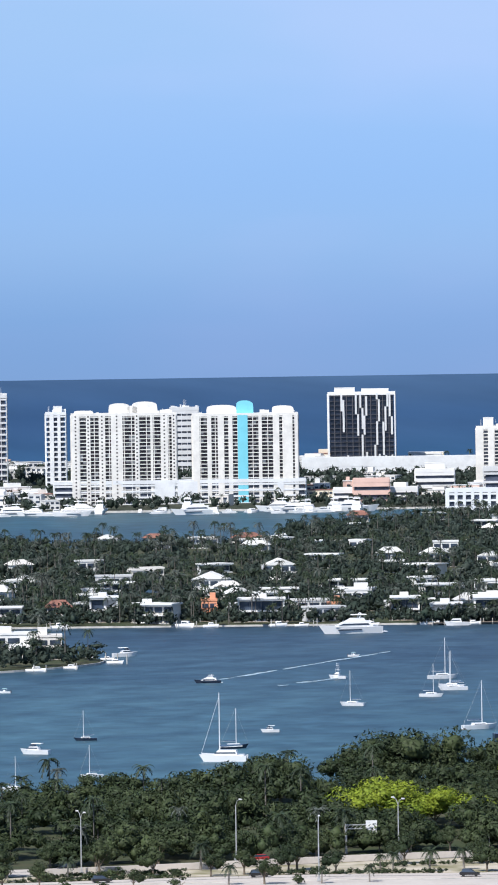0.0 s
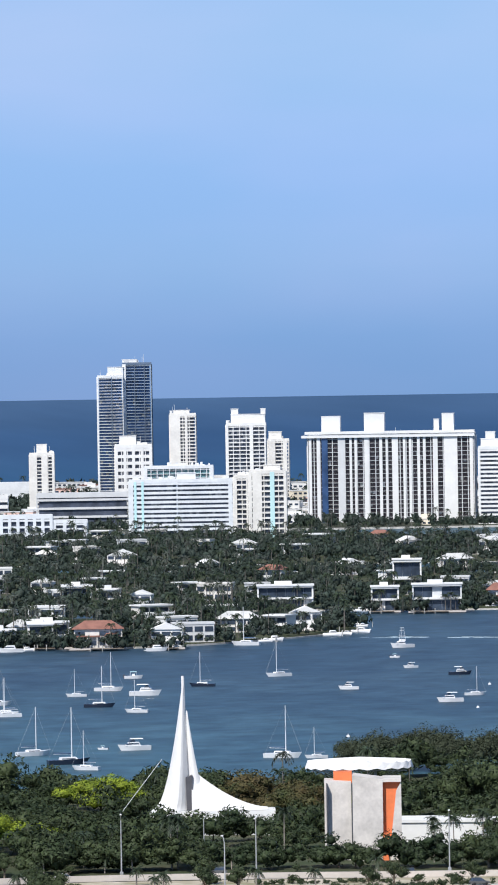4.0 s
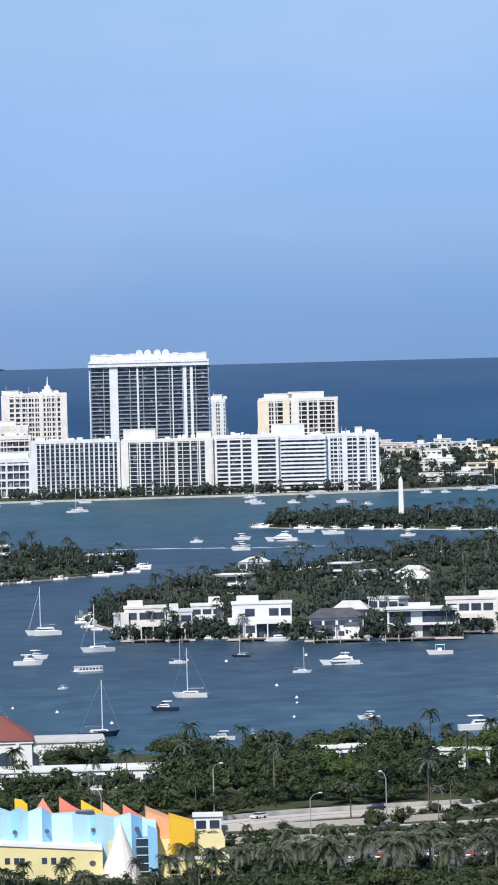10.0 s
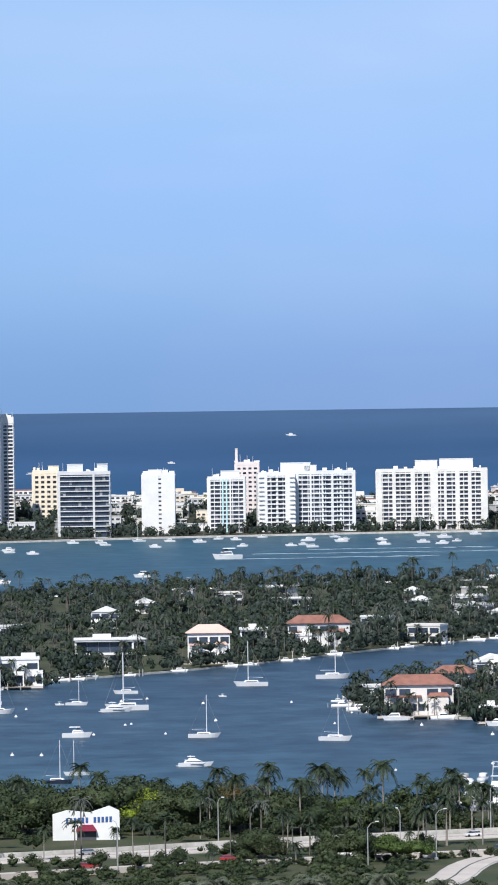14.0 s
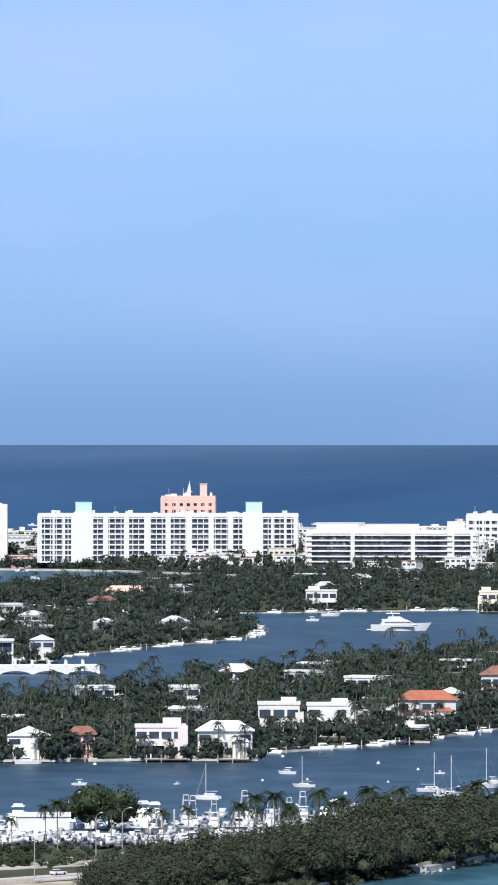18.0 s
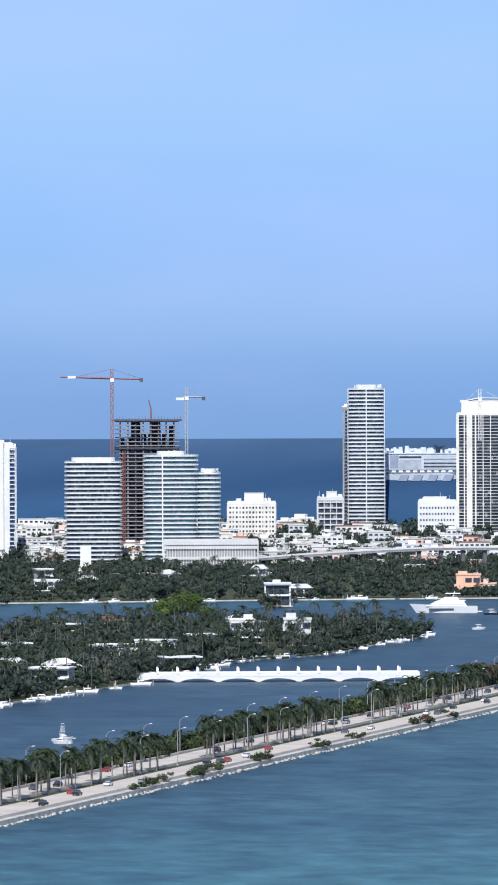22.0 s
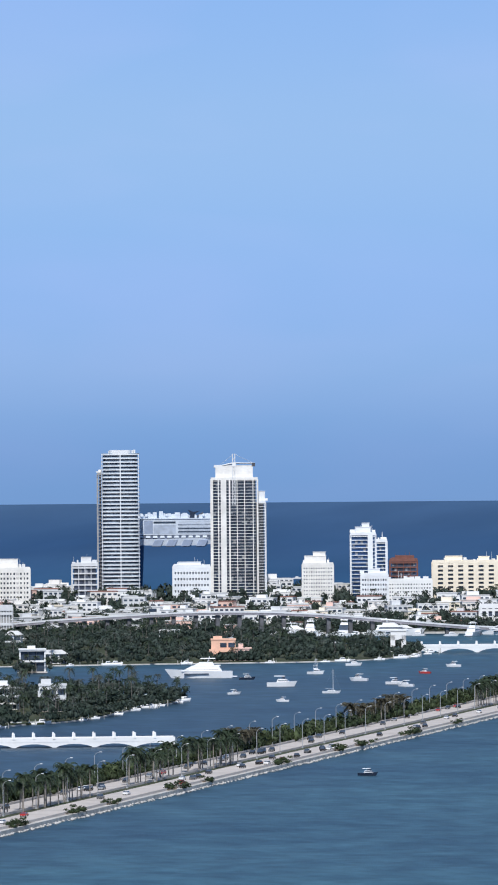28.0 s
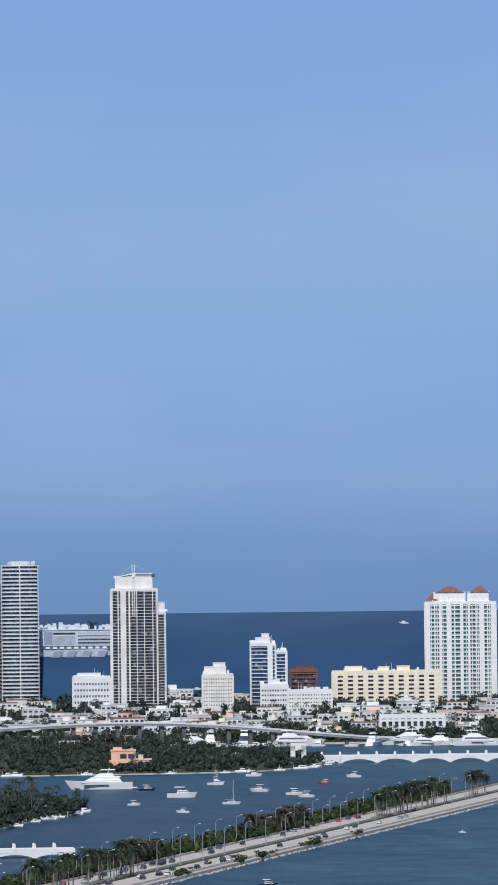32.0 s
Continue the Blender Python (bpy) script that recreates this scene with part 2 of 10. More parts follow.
HULL = shade("white_gelcoat", (0.82, 0.82, 0.82), 0.3, vary=0.03, size=4, fine=0.8, spec=0.5)
NAVY = shade("dark_blue_gelcoat", (0.025, 0.035, 0.06), 0.25, vary=0.1, size=4, fine=0.8)
CANVAS = shade("blue_canvas", (0.07, 0.13, 0.22), 0.85, vary=0.12, size=2, fine=0.4)
ALU = shade("painted_aluminium", (0.70, 0.72, 0.74), 0.4, vary=0.04, size=2, fine=0.4)
STEEL = shade("galvanised_steel", (0.45, 0.46, 0.47), 0.5, metal=0.3, vary=0.1, size=2, fine=0.4)
TIMBER = shade("weathered_timber", (0.28, 0.23, 0.18), 0.9, vary=0.2, size=2, fine=0.3)
RUBBER = shade("tyre_rubber", (0.02, 0.02, 0.02), 0.9, vary=0.1, size=1, fine=0.2)
RED = shade("red_paint", (0.55, 0.06, 0.05), 0.5, vary=0.1, size=2, fine=0.5)
CRANE_RED = shade("faded_red_steel", (0.30, 0.12, 0.11), 0.6, vary=0.15, size=3, fine=0.6)
BAY = water("bay_water", (0.027, 0.058, 0.092), (0.050, 0.098, 0.143), 30.0, 0.7, 0.42, 0.12, 0.5, 1.2, shoal_haze=[((0.894, -0.447), -570, -440, (1.12, 1.36, 1.24)), ((-0.447, -0.894), -1850, -1450, (1.3, 1.5, 1.36)), ((0.0, 1.0), 3350, 3900, (0.9, 1.26, 1.16))])
# the first height tint paints horizon haze into the ocean's colour
OCEAN = water("ocean_water", (0.034, 0.078, 0.162), (0.042, 0.090, 0.176), 60.0, 14.0, 0.9, 0.0, 0.0, 0.42, shoal_haze=[((0, 0, 1), 62, 93, (1.5, 1.28, 1.14)), ((0, 0, -1), -52, -22, (0.92, 1.1, 1.08))])
FOAM = shade("wake_foam", (0.55, 0.68, 0.75), 0.8, vary=0.3, size=5, fine=1.0)
BUOY = shade("white_plastic", (0.8, 0.8, 0.8), 0.5, vary=0.03)


# ---------- mesh tools ----------
class Geo:
    """Corner points and faces of one mesh, put together from simple solids."""

    def __init__(self):
        self.v, self.f = [], []

    def add(self, verts, faces):
        k = len(self.v)
        self.v += [tuple(p) for p in verts]
        self.f += [tuple(i + k for i in f) for f in faces]
        return self

    def box(self, x0, x1, y0, y1, z0, z1, taper=0.0):
        a, b = taper, taper
        v = [(x0, y0, z0), (x1, y0, z0), (x1, y1, z0), (x0, y1, z0),
             (x0 + a, y0 + b, z1), (x1 - a, y0 + b, z1), (x1 - a, y1 - b, z1), (x0 + a, y1 - b, z1)]
        return self.add(v, [(3, 2, 1, 0), (4, 5, 6, 7), (0, 1, 5, 4), (1, 2, 6, 5), (2, 3, 7, 6), (3, 0, 4, 7)])

    def prism(self, outline, z0, z1):
        n = len(outline)
        v = [(x, y, z0) for x, y in outline] + [(x, y, z1) for x, y in outline]
        return self.add(v, [tuple(range(n - 1, -1, -1)), tuple(range(n, 2 * n))] + [(i, (i + 1) % n, n + (i + 1) % n, n + i) for i in range(n)])

    def rod(self, a, b, r0, r1=None, n=6):
        a, b = Vector(a), Vector(b)
        r1 = r0 if r1 is None else r1
        q = (b - a).to_track_quat("Z", "Y")
        ring = [Vector((math.cos(2 * math.pi * i / n), math.sin(2 * math.pi * i / n), 0)) for i in range(n)]
        v = [a + q @ (p * r0) for p in ring] + [b + q @ (p * r1) for p in ring]
        return self.add(v, [tuple(range(n - 1, -1, -1)), tuple(range(n, 2 * n))] + [(i, (i + 1) % n, n + (i + 1) % n, n + i) for i in range(n)])

    def dome(self, c, rx, ry, rz, rings=4, n=12):
        v, f = [], []
        for j in range(rings):
            a = 0.5 * math.pi * j / rings
            v += [(c[0] + rx * math.cos(a) * math.cos(2 * math.pi * i / n), c[1] + ry * math.cos(a) * math.sin(2 * math.pi * i / n), c[2] + rz * math.sin(a)) for i in range(n)]
        v.append((c[0], c[1], c[2] + rz))
        for j in range(rings - 1):
            f += [(j * n + i, j * n + (i + 1) % n, (j + 1) * n + (i + 1) % n, (j + 1) * n + i) for i in range(n)]
        f += [((rings - 1) * n + i, (rings - 1) * n + (i + 1) % n, rings * n) for i in range(n)]
        f.append(tuple(range(n - 1, -1, -1)))
        return self.add(v, f)

    def gable(self, x0, x1, y0, y1, z0, z1, hip=0.0):
        ym = 0.5 * (y0 + y1)
        v = [(x0, y0, z0), (x1, y0, z0), (x1, y1, z0), (x0, y1, z0), (x0 + hip, ym, z1), (x1 - hip, ym, z1)]
        return self.add(v, [(3, 2, 1, 0), (0, 1, 5, 4), (2, 3, 4, 5), (1, 2, 5), (3, 0, 4)])

    def mesh(self, name, material):
        me = bpy.data.meshes.new(name)
        me.from_pydata(self.v, [], self.f)
        me.materials.append(material)
        return me


def part(name, geo, material, parent, label=""):
    """Links a Geo (or a mesh that is shared) as one mesh object under a thing or a part."""
    ob = new(name, geo if isinstance(geo, bpy.types.Mesh) else geo.mesh(name, material))
    ob.parent = parent
    return tagged(ob, label)


def thing(name, label, category, x, y, z=0.0, turn=0.0, group="", kind=""):
    """An Empty at the base of a thing; turn in degrees, counter-clockwise from above."""
    ob = new(name)
    ob.empty_display_size = 1.0
    ob.matrix_basis = pose(x, y, z, 0, 0, turn)
    return tagged(ob, label, category, group, kind)


def soup(name, verts, faces, material, smooth=False):
    """One mesh from arrays: vertices (n, 3) and triangles (m, 3)."""
    me = bpy.data.meshes.new(name)
    me.vertices.add(len(verts))
    me.vertices.foreach_set("co", np.asarray(verts, dtype=np.float32).ravel())
    me.loops.add(3 * len(faces))
    me.loops.foreach_set("vertex_index", np.asarray(faces, dtype=np.int32).ravel())
    me.polygons.add(len(faces))
    me.polygons.foreach_set("loop_start", np.arange(0, 3 * len(faces), 3, dtype=np.int32))
    me.polygons.foreach_set("loop_total", np.full(len(faces), 3, dtype=np.int32))
    me.update(calc_edges=True)
    me.materials.append(material)
    return me


def smooth_outline(points, rounds=2):
    """Cuts the corners of a closed plan outline."""
    p = [Vector(q) for q in points]
    for _ in range(rounds):
        p = [v for a, b in zip(p, p[1:] + p[:1]) for v in (a * 0.75 + b * 0.25, a * 0.25 + b * 0.75)]
    return [(v.x, v.y) for v in p]


def inside(points, x, y):
    """Which of the places (arrays) lie inside a plan outline."""
    hit = np.zeros(len(x), bool)
    for (ax, ay), (bx, by) in zip(points, points[1:] + points[:1]):
        if ay != by:
            hit ^= ((ay > y) != (by > y)) & (x < (bx - ax) * (y - ay) / (by - ay) + ax)
    return hit


# ---------- trees ----------
RNG = np.random.default_rng(7)


def leafy_crown(width, height, leaves, leaf, lumps=9, seed=0, core=0.64, ball=None):
    """A crown of leaf blades on the skins of overlapping lumps, round a dark inner mass; base at z = 0."""
    g = np.random.default_rng(seed)
    cen = g.normal(size=(lumps, 3)) * (0.27, 0.27, 0.20)
    cen[:, 2] = np.abs(cen[:, 2]) + 0.28 - 0.25 * np.hypot(cen[:, 0], cen[:, 1])
    rad = g.uniform(0.17, 0.30, lumps)
    vs, fs, base = [], [], 0
    k = g.integers(0, lumps, leaves)
    d = g.normal(size=(leaves, 3))
    d[:, 2] = np.abs(d[:, 2]) * 0.9 - 0.25
    d /= np.linalg.norm(d, axis=1)[:, None]
    p = (cen[k] + d * (rad[k] * g.uniform(0.85, 1.12, leaves))[:, None]) * (width, width, height * 1.35)
    a = g.normal(size=(leaves, 3)) + d * 0.2
    a -= (a * d).sum(1)[:, None] * d * g.uniform(0.3, 1.0, leaves)[:, None]
    a /= np.linalg.norm(a, axis=1)[:, None]
    b = np.cross(d, a)
    s = (leaf * g.uniform(0.6, 1.4, leaves))[:, None]
    v = np.stack([p - a * s * 0.5, p + b * s * 0.5, p + a * s * 0.6 + d * s * 0.25], 1).reshape(-1, 3)
    f = np.arange(3 * leaves).reshape(-1, 3)
    ico_v, ico_f = ball or ICO
    for i in range(lumps):
        cv = (cen[i] + ico_v * g.uniform(0.78, 1.2, (len(ico_v), 1)) * rad[i] * core) * (width, width, height * 1.35)
        f = np.vstack([f, ico_f + len(v)])
        v = np.vstack([v, cv])
    v[:, 2] -= v[:, 2].min()
    v[:, 2] *= height / v[:, 2].max()
    return v, f


def ico_ball(fine=1):
    bm = bmesh.new()
    bmesh.ops.create_icosphere(bm, subdivisions=fine, radius=1.0)
    v = np.array([p.co[:] for p in bm.verts])
    f = np.array([[q.index for q in t.verts] for t in bm.faces])
    bm.free()
    return v, f


ICO = ico_ball()
BALL, BURR = ico_ball(2), ico_ball(3)


def palm_crown(reach, fronds, seed=0, droop=0.9, pairs=4):
    """A head of arching fronds round the origin, each a midrib with pairs of hanging leaflets."""
    g = np.random.default_rng(seed)
    vs, fs = [], []
    for i in range(fronds):
        az = 2 * math.pi * i / fronds + g.uniform(-0.3, 0.3)
        up, ln = g.uniform(-0.25, 0.95), reach * g.uniform(0.8, 1.1)
        side = np.array([-math.sin(az), math.cos(az), 0])

        def rib(q):
            out_ = ln * q * (1 - 0.25 * q)
            return np.array([math.cos(az) * out_, math.sin(az) * out_, ln * (up * q - droop * q * q * 0.75)])

        for j in range(pairs):
            a, b = rib((j + 0.1) / pairs), rib((j + 1.0) / pairs)
            way = (b - a) / (np.linalg.norm(b - a) + 1e-6)
            w = reach * (0.27 if pairs > 6 else 0.22) * (1.0 - 0.72 * j / pairs)
            for e in (-1, 1):
                tip = b + side * e * w + way * w * 0.75 - np.array([0, 0, w * g.uniform(0.4, 0.8)])
                k = len(vs)
                vs += [a, b, tip]
                fs += [(k, k + 1, k + 2)]
    return np.array(vs), np.array(fs)


def trunk_soup(height, r0, r1, lean=0.0, n=5):
    v = [(r0 * math.cos(2 * math.pi * i / n), r0 * math.sin(2 * math.pi * i / n), 0) for i in range(n)]
    v += [(lean + r1 * math.cos(2 * math.pi * i / n), r1 * math.sin(2 * math.pi * i / n), height) for i in range(n)]
    f = [t for i in range(n) for t in ((i, (i + 1) % n, n + (i + 1) % n), (i, n + (i + 1) % n, n + i))]
    return np.array(v), np.array(f)


def scatter(name, label, places, kits, scale, material, z=1.0, category="trees", squash=(0.85, 1.15), turn=(0, 360)):
    """Many alike plants as one mesh of kind stuff. places (n, 2); kits: list of (verts, faces); scale: (low, high)."""
    g = np.random.default_rng(len(places) + 11)
    vs, fs, base = [], [], 0
    which = g.integers(0, len(kits), len(places))
    for k, (kv, kf) in enumerate(kits):
        sel = places[which == k]
        if not len(sel):
            continue
        a, s = g.uniform(radians(turn[0]), radians(turn[1]), len(sel)), g.uniform(scale[0], scale[1], len(sel))
        sz = s * g.uniform(squash[0], squash[1], len(sel))
        ca, sa = np.cos(a), np.sin(a)
        v = np.empty((len(sel), len(kv), 3))
        v[:, :, 0] = (kv[None, :, 0] * ca[:, None] - kv[None, :, 1] * sa[:, None]) * s[:, None] + sel[:, 0, None]
        v[:, :, 1] = (kv[None, :, 0] * sa[:, None] + kv[None, :, 1] * ca[:, None]) * s[:, None] + sel[:, 1, None]
        v[:, :, 2] = kv[None, :, 2] * sz[:, None] + (z[which == k][:, None] if isinstance(z, np.ndarray) else z)
        f = kf[None] + (np.arange(len(sel)) * len(kv))[:, None, None] + base
        vs.append(v.reshape(-1, 3))
        fs.append(f.reshape(-1, 3))
        base += len(sel) * len(kv)
    ob = new(name, soup(name, np.vstack(vs), np.vstack(fs), material))
    return tagged(ob, label, category, kind="stuff")


def raised(kit, z):
    v = kit[0].copy()
    v[:, 2] += z
    return v, kit[1]


def joined(*kits):
    vs, fs, base = [], [], 0
    for v, f in kits:
        vs.append(v)
        fs.append(f + base)
        base += len(v)
    return np.vstack(vs), np.vstack(fs)


FAR_CROWNS = [raised(leafy_crown(11, 8.5, 92, 1.7, 4, s), 1.6) for s in range(6)]
SHORE_CROWNS = [raised(leafy_crown(11, 8, 36, 2.4, 2, 50 + s), 1.5) for s in range(6)]
FAR_PALMS = [raised(palm_crown(3.8, 13, s), 8.6 + 1.5 * s) for s in range(4)]
FAR_TRUNKS = [trunk_soup(8.6 + 1.5 * s, 0.24, 0.16, 0, 3) for s in range(4)]
MID_CROWNS = [raised(leafy_crown(13, 9, 980, 1.12, 9, 20 + s, 0.55, ICO), 1.6) for s in range(6)]
BUSH_CROWNS = [leafy_crown(13, 9, 260, 1.7, 6, 80 + s, 0.78) for s in range(5)]
THIN_CROWNS = [raised(leafy_crown(11, 8, 24, 2.6, 1, 60 + s, 0.8), 1.5) for s in range(6)]


def grove(name, label, places, scale, z):
    """Tall palms: heads, and their trunks under the same places."""
    cut = len(places) * 2 // 3
    scatter(name, label, places[:cut], FAR_PALMS, scale, PALMLEAF, z[:cut] if isinstance(z, np.ndarray) else z, "palms")
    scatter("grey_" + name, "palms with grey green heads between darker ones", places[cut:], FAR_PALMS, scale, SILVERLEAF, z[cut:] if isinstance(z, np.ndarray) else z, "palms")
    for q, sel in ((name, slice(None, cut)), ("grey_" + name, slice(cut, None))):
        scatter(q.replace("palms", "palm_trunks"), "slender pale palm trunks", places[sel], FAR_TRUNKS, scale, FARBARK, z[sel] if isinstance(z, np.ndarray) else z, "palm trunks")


def rim(name, outline, step, depth, z=0.9, seed=1):
    """Bushes and low trees close along the bank of an island."""
    g, pts = np.random.default_rng(seed), []
    cx, cy = sum(p[0] for p in outline) / len(outline), sum(p[1] for p in outline) / len(outline)
    for (ax, ay), (bx, by) in zip(outline, outline[1:] + outline[:1]):
        for i in range(max(1, int(math.hypot(bx - ax, by - ay) / step))):
            u, k = g.random(), g.uniform(2.5, depth)
            x, y = ax + (bx - ax) * u, ay + (by - ay) * u
            r = math.hypot(cx - x, cy - y)
            x, y = x + (cx - x) / r * k, y + (cy - y) / r * k
            if abs(math.degrees(math.atan2(x, y))) < 18.6:
                pts.append((x, y))
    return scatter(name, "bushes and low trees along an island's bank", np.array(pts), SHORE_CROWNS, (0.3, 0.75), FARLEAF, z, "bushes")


def bankside(name, outline, step, kit, glass_kit, seed=1):
    """Small white boats and piles close along an island's bank."""
    g, pts, piles = np.random.default_rng(seed), [], []
    cx, cy = sum(p[0] for p in outline) / len(outline), sum(p[1] for p in outline) / len(outline)
    for (ax, ay), (bx, by) in zip(outline, outline[1:] + outline[:1]):
        for i in range(int(math.hypot(bx - ax, by - ay) / step + g.random())):
            u = g.random()
            x, y = ax + (bx - ax) * u, ay + (by - ay) * u
            r = math.hypot(cx - x, cy - y)
            x, y = x - (cx - x) / r * 5.5, y - (cy - y) / r * 5.5
            if abs(math.degrees(math.atan2(x, y))) < 18.6:
                pts.append((x, y))
                piles += [(x + g.uniform(-7, 7), y + g.uniform(-2, 1)) for _ in range(2)]
    scatter(name, "small white boats moored along an island's bank", np.array(pts), [kit], (0.6, 1.15), HULL, 0.0, "boats", turn=(-25, 25))
    scatter(name.replace("boats", "boat_windows"), "dark windows of boats along an island's bank", np.array(pts), [glass_kit], (0.6, 1.15), GLASS, 0.0, "boats", turn=(-25, 25))
    return scatter(name.replace("boats", "piles"), "pale mooring piles along an island's bank", np.array(piles), [trunk_soup(3.6, 0.2, 0.18, 0, 5)], (0.8, 1.2), SEAWALL, -1.0, "piles")


def solid(geo):
    """A Geo as arrays of corners and triangles."""
    return np.array(geo.v), np.array([(f[0], f[i], f[i + 1]) for f in geo.f for i in range(1, len(f) - 1)])


def wood(name, label, outline, count, holes=(), palms=0.25, scale=(0.55, 1.08), crowns=None, leaf=None, z=1.2, seed=1):
    """Trees scattered over a plan outline, clear of the round holes (x, y, radius)."""
    g = np.random.default_rng(seed)
    xs, ys = [p[0] for p in outline], [p[1] for p in outline]
    area = (max(xs) - min(xs)) * (max(ys) - min(ys))
    p = np.column_stack([g.uniform(min(xs), max(xs), 6 * count), g.uniform(min(ys), max(ys), 6 * count)])
    p = p[inside(outline, p[:, 0], p[:, 1])]
    for hx, hy, hr in holes:
        p = p[np.hypot(p[:, 0] - hx, p[:, 1] - hy) > hr]
    p = p[:count]
    cut = int(len(p) * palms)
    if cut:
        grove(name + "_palms", label.replace("trees", "palms"), p[:cut], (0.75, 1.15), z)
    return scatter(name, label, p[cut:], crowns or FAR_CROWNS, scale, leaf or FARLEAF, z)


# ---------- ground ----------
def land(name, outline, top, material, label, rim=SEAWALL, rounds=2):
    """A piece of land in the water with an upright bank."""
    o = smooth_outline(outline, rounds)
    if sum(a[0] * b[1] - b[0] * a[1] for a, b in zip(o, o[1:] + o[:1])) < 0:
        o = o[::-1]
    root = thing(name, label, "land", 0, 0, kind="structure")
    part("bank", Geo().prism(o, -1.0, top - 0.25), rim, root)
    cx, cy = sum(p[0] for p in o) / len(o), sum(p[1] for p in o) / len(o)
    inner = [(cx + (x - cx) * 0.995, cy + (y - cy) * 0.995) for x, y in o]
    part("soil", Geo().prism(inner, -0.9, top), material, root)
    return o


# ---------- things that repeat ----------
HOLES = []        # clearings (x, y, radius) kept free of trees
FIRST = {}
GARDEN, GARDEN_PALMS = [], []      # plants beside the villas


def place(kind, x, y, z=0.0, turn=0.0, size=1.0, label=""):
    """One more of a kind: the first call builds it with its parts, later calls copy it."""
    m = pose(x, y, z, 0, 0, turn)
    if kind not in FIRST:
        FIRST[kind] = BUILDERS[kind]()
        ob = FIRST[kind]
        ob.matrix_basis = m
    else:
        ob = copy_thing(FIRST[kind], m)
    ob.scale = (size, size, size)
    return tagged(ob, label)


def hull_geo(length, beam, depth, draught=0.3, fine=0.55, sheer=0.35):
    """A lofted hull along +x with a raked bow and a flat transom."""
    n, g, v = 9, Geo(), []
    for i in range(n):
        s = i / (n - 1)
        b = beam / 2 * min(1.0, (1 - max(0.0, (s - fine) / (1 - fine)) ** 2.2) * (0.82 + 0.5 * min(s, 0.36)))
        b = max(b, 0.04)
        top = depth * (1 + sheer * s * s)
        x = -length / 2 + length * s
        xb = x - (0.10 * length * (s ** 3))
        v += [(xb, 0, -draught), (xb, -b * 0.78, 0.0), (x, -b, top), (x, b, top), (xb, b * 0.78, 0.0)]
    f = []
    for i in range(n - 1):
        a, c = 5 * i, 5 * i + 5
        f += [(a + k, c + k, c + (k + 1) % 5, a + (k + 1) % 5) for k in range(5)]
    f += [(0, 1, 2, 3, 4), tuple(5 * (n - 1) + k for k in (4, 3, 2, 1, 0))]
    g.add(v, [tuple(reversed(q)) for q in f])
    return g


def cabin_geo(x0, x1, w, z0, z1, rake=0.6):
    v = [(x0, -w / 2, z0), (x1, -w / 2, z0), (x1, w / 2, z0), (x0, w / 2, z0),
         (x0 + rake * 0.3, -w * 0.43, z1), (x1 - rake, -w * 0.43, z1), (x1 - rake, w * 0.43, z1), (x0 + rake * 0.3, w * 0.43, z1)]
    return Geo().add(v, [(3, 2, 1, 0), (4, 5, 6, 7), (0, 1, 5, 4), (1, 2, 6, 5), (2, 3, 7, 6), (3, 0, 4, 7)])


def boat(name, label, group):
    return thing(name, label, "boat", 0, 0, group=group)


def build_sailboat(hull=None, label="white sailing boat at anchor with bare mast and furled blue sail", mast=15.0):
    b = boat("sailboat", label, "boats anchored in the bay")
    part("hull", hull_geo(11.5, 3.5, 1.25), hull or HULL, b)
    cab = part("cabin", cabin_geo(-2.6, 2.4, 2.2, 1.2, 1.95), HULL, b)
    part("cabin_glazing", cabin_geo(-2.2, 1.6, 2.26, 1.45, 1.72, 0.2), GLASS, cab)
    pole = part("mast", Geo().rod((0.8, 0, 1.2), (0.8, 0, mast), 0.17, 0.12), ALU, b)
    part("boom", Geo().rod((0.7, 0, 2.7), (-4.2, 0, 2.8), 0.10), ALU, pole)
    part("furled_sail", Geo().rod((0.5, 0, 2.95), (-4.0, 0, 3.0), 0.26, 0.16, 7), CANVAS, b)
    part("rigging", Geo().rod((5.6, 0, 1.7), (0.8, 0, mast - 0.6), 0.03, 0.03, 4).rod((-5.6, 0, 1.3), (0.8, 0, mast), 0.02, 0.02, 4).rod((0.8, -1.1, mast * 0.6), (0.8, 1.1, mast * 0.6), 0.05, 0.05, 4), STEEL, b)
    return b


def build_dark_sailboat():
    b = build_sailboat(NAVY, "dark-hulled sailing boat at anchor with bare mast")
    return b


def build_catamaran():
    b = boat("catamaran", "white sailing catamaran with two hulls and a tall mast", "boats anchored in the bay")
    for s in (-1, 1):
        h = part("hull", hull_geo(12.5, 1.7, 1.5), HULL, b)
        h.location.y = s * 2.7
    part("bridge_deck", Geo().box(-5.5, 2.5, -2.7, 2.7, 1.0, 1.7), HULL, b)
    cab = part("cabin", cabin_geo(-3.8, 2.6, 4.6, 1.7, 2.9, 1.2), HULL, b)
    part("cabin_glazing", cabin_geo(-3.4, 2.25, 4.7, 2.1, 2.55, 0.5), GLASS, cab)
    part("mast", Geo().rod((1.0, 0, 1.7), (1.0, 0, 18.0), 0.18, 0.13), ALU, b)
    part("boom", Geo().rod((0.8, 0, 3.7), (-5.0, 0, 3.9), 0.13), ALU, b)
    part("furled_sail", Geo().rod((0.6, 0, 4.0), (-4.8, 0, 4.2), 0.32, 0.2, 7), CANVAS, b)
    part("forestay", Geo().rod((6.0, 0, 1.6), (1.0, 0, 17), 0.05, 0.05, 4), ALU, b)
    return b


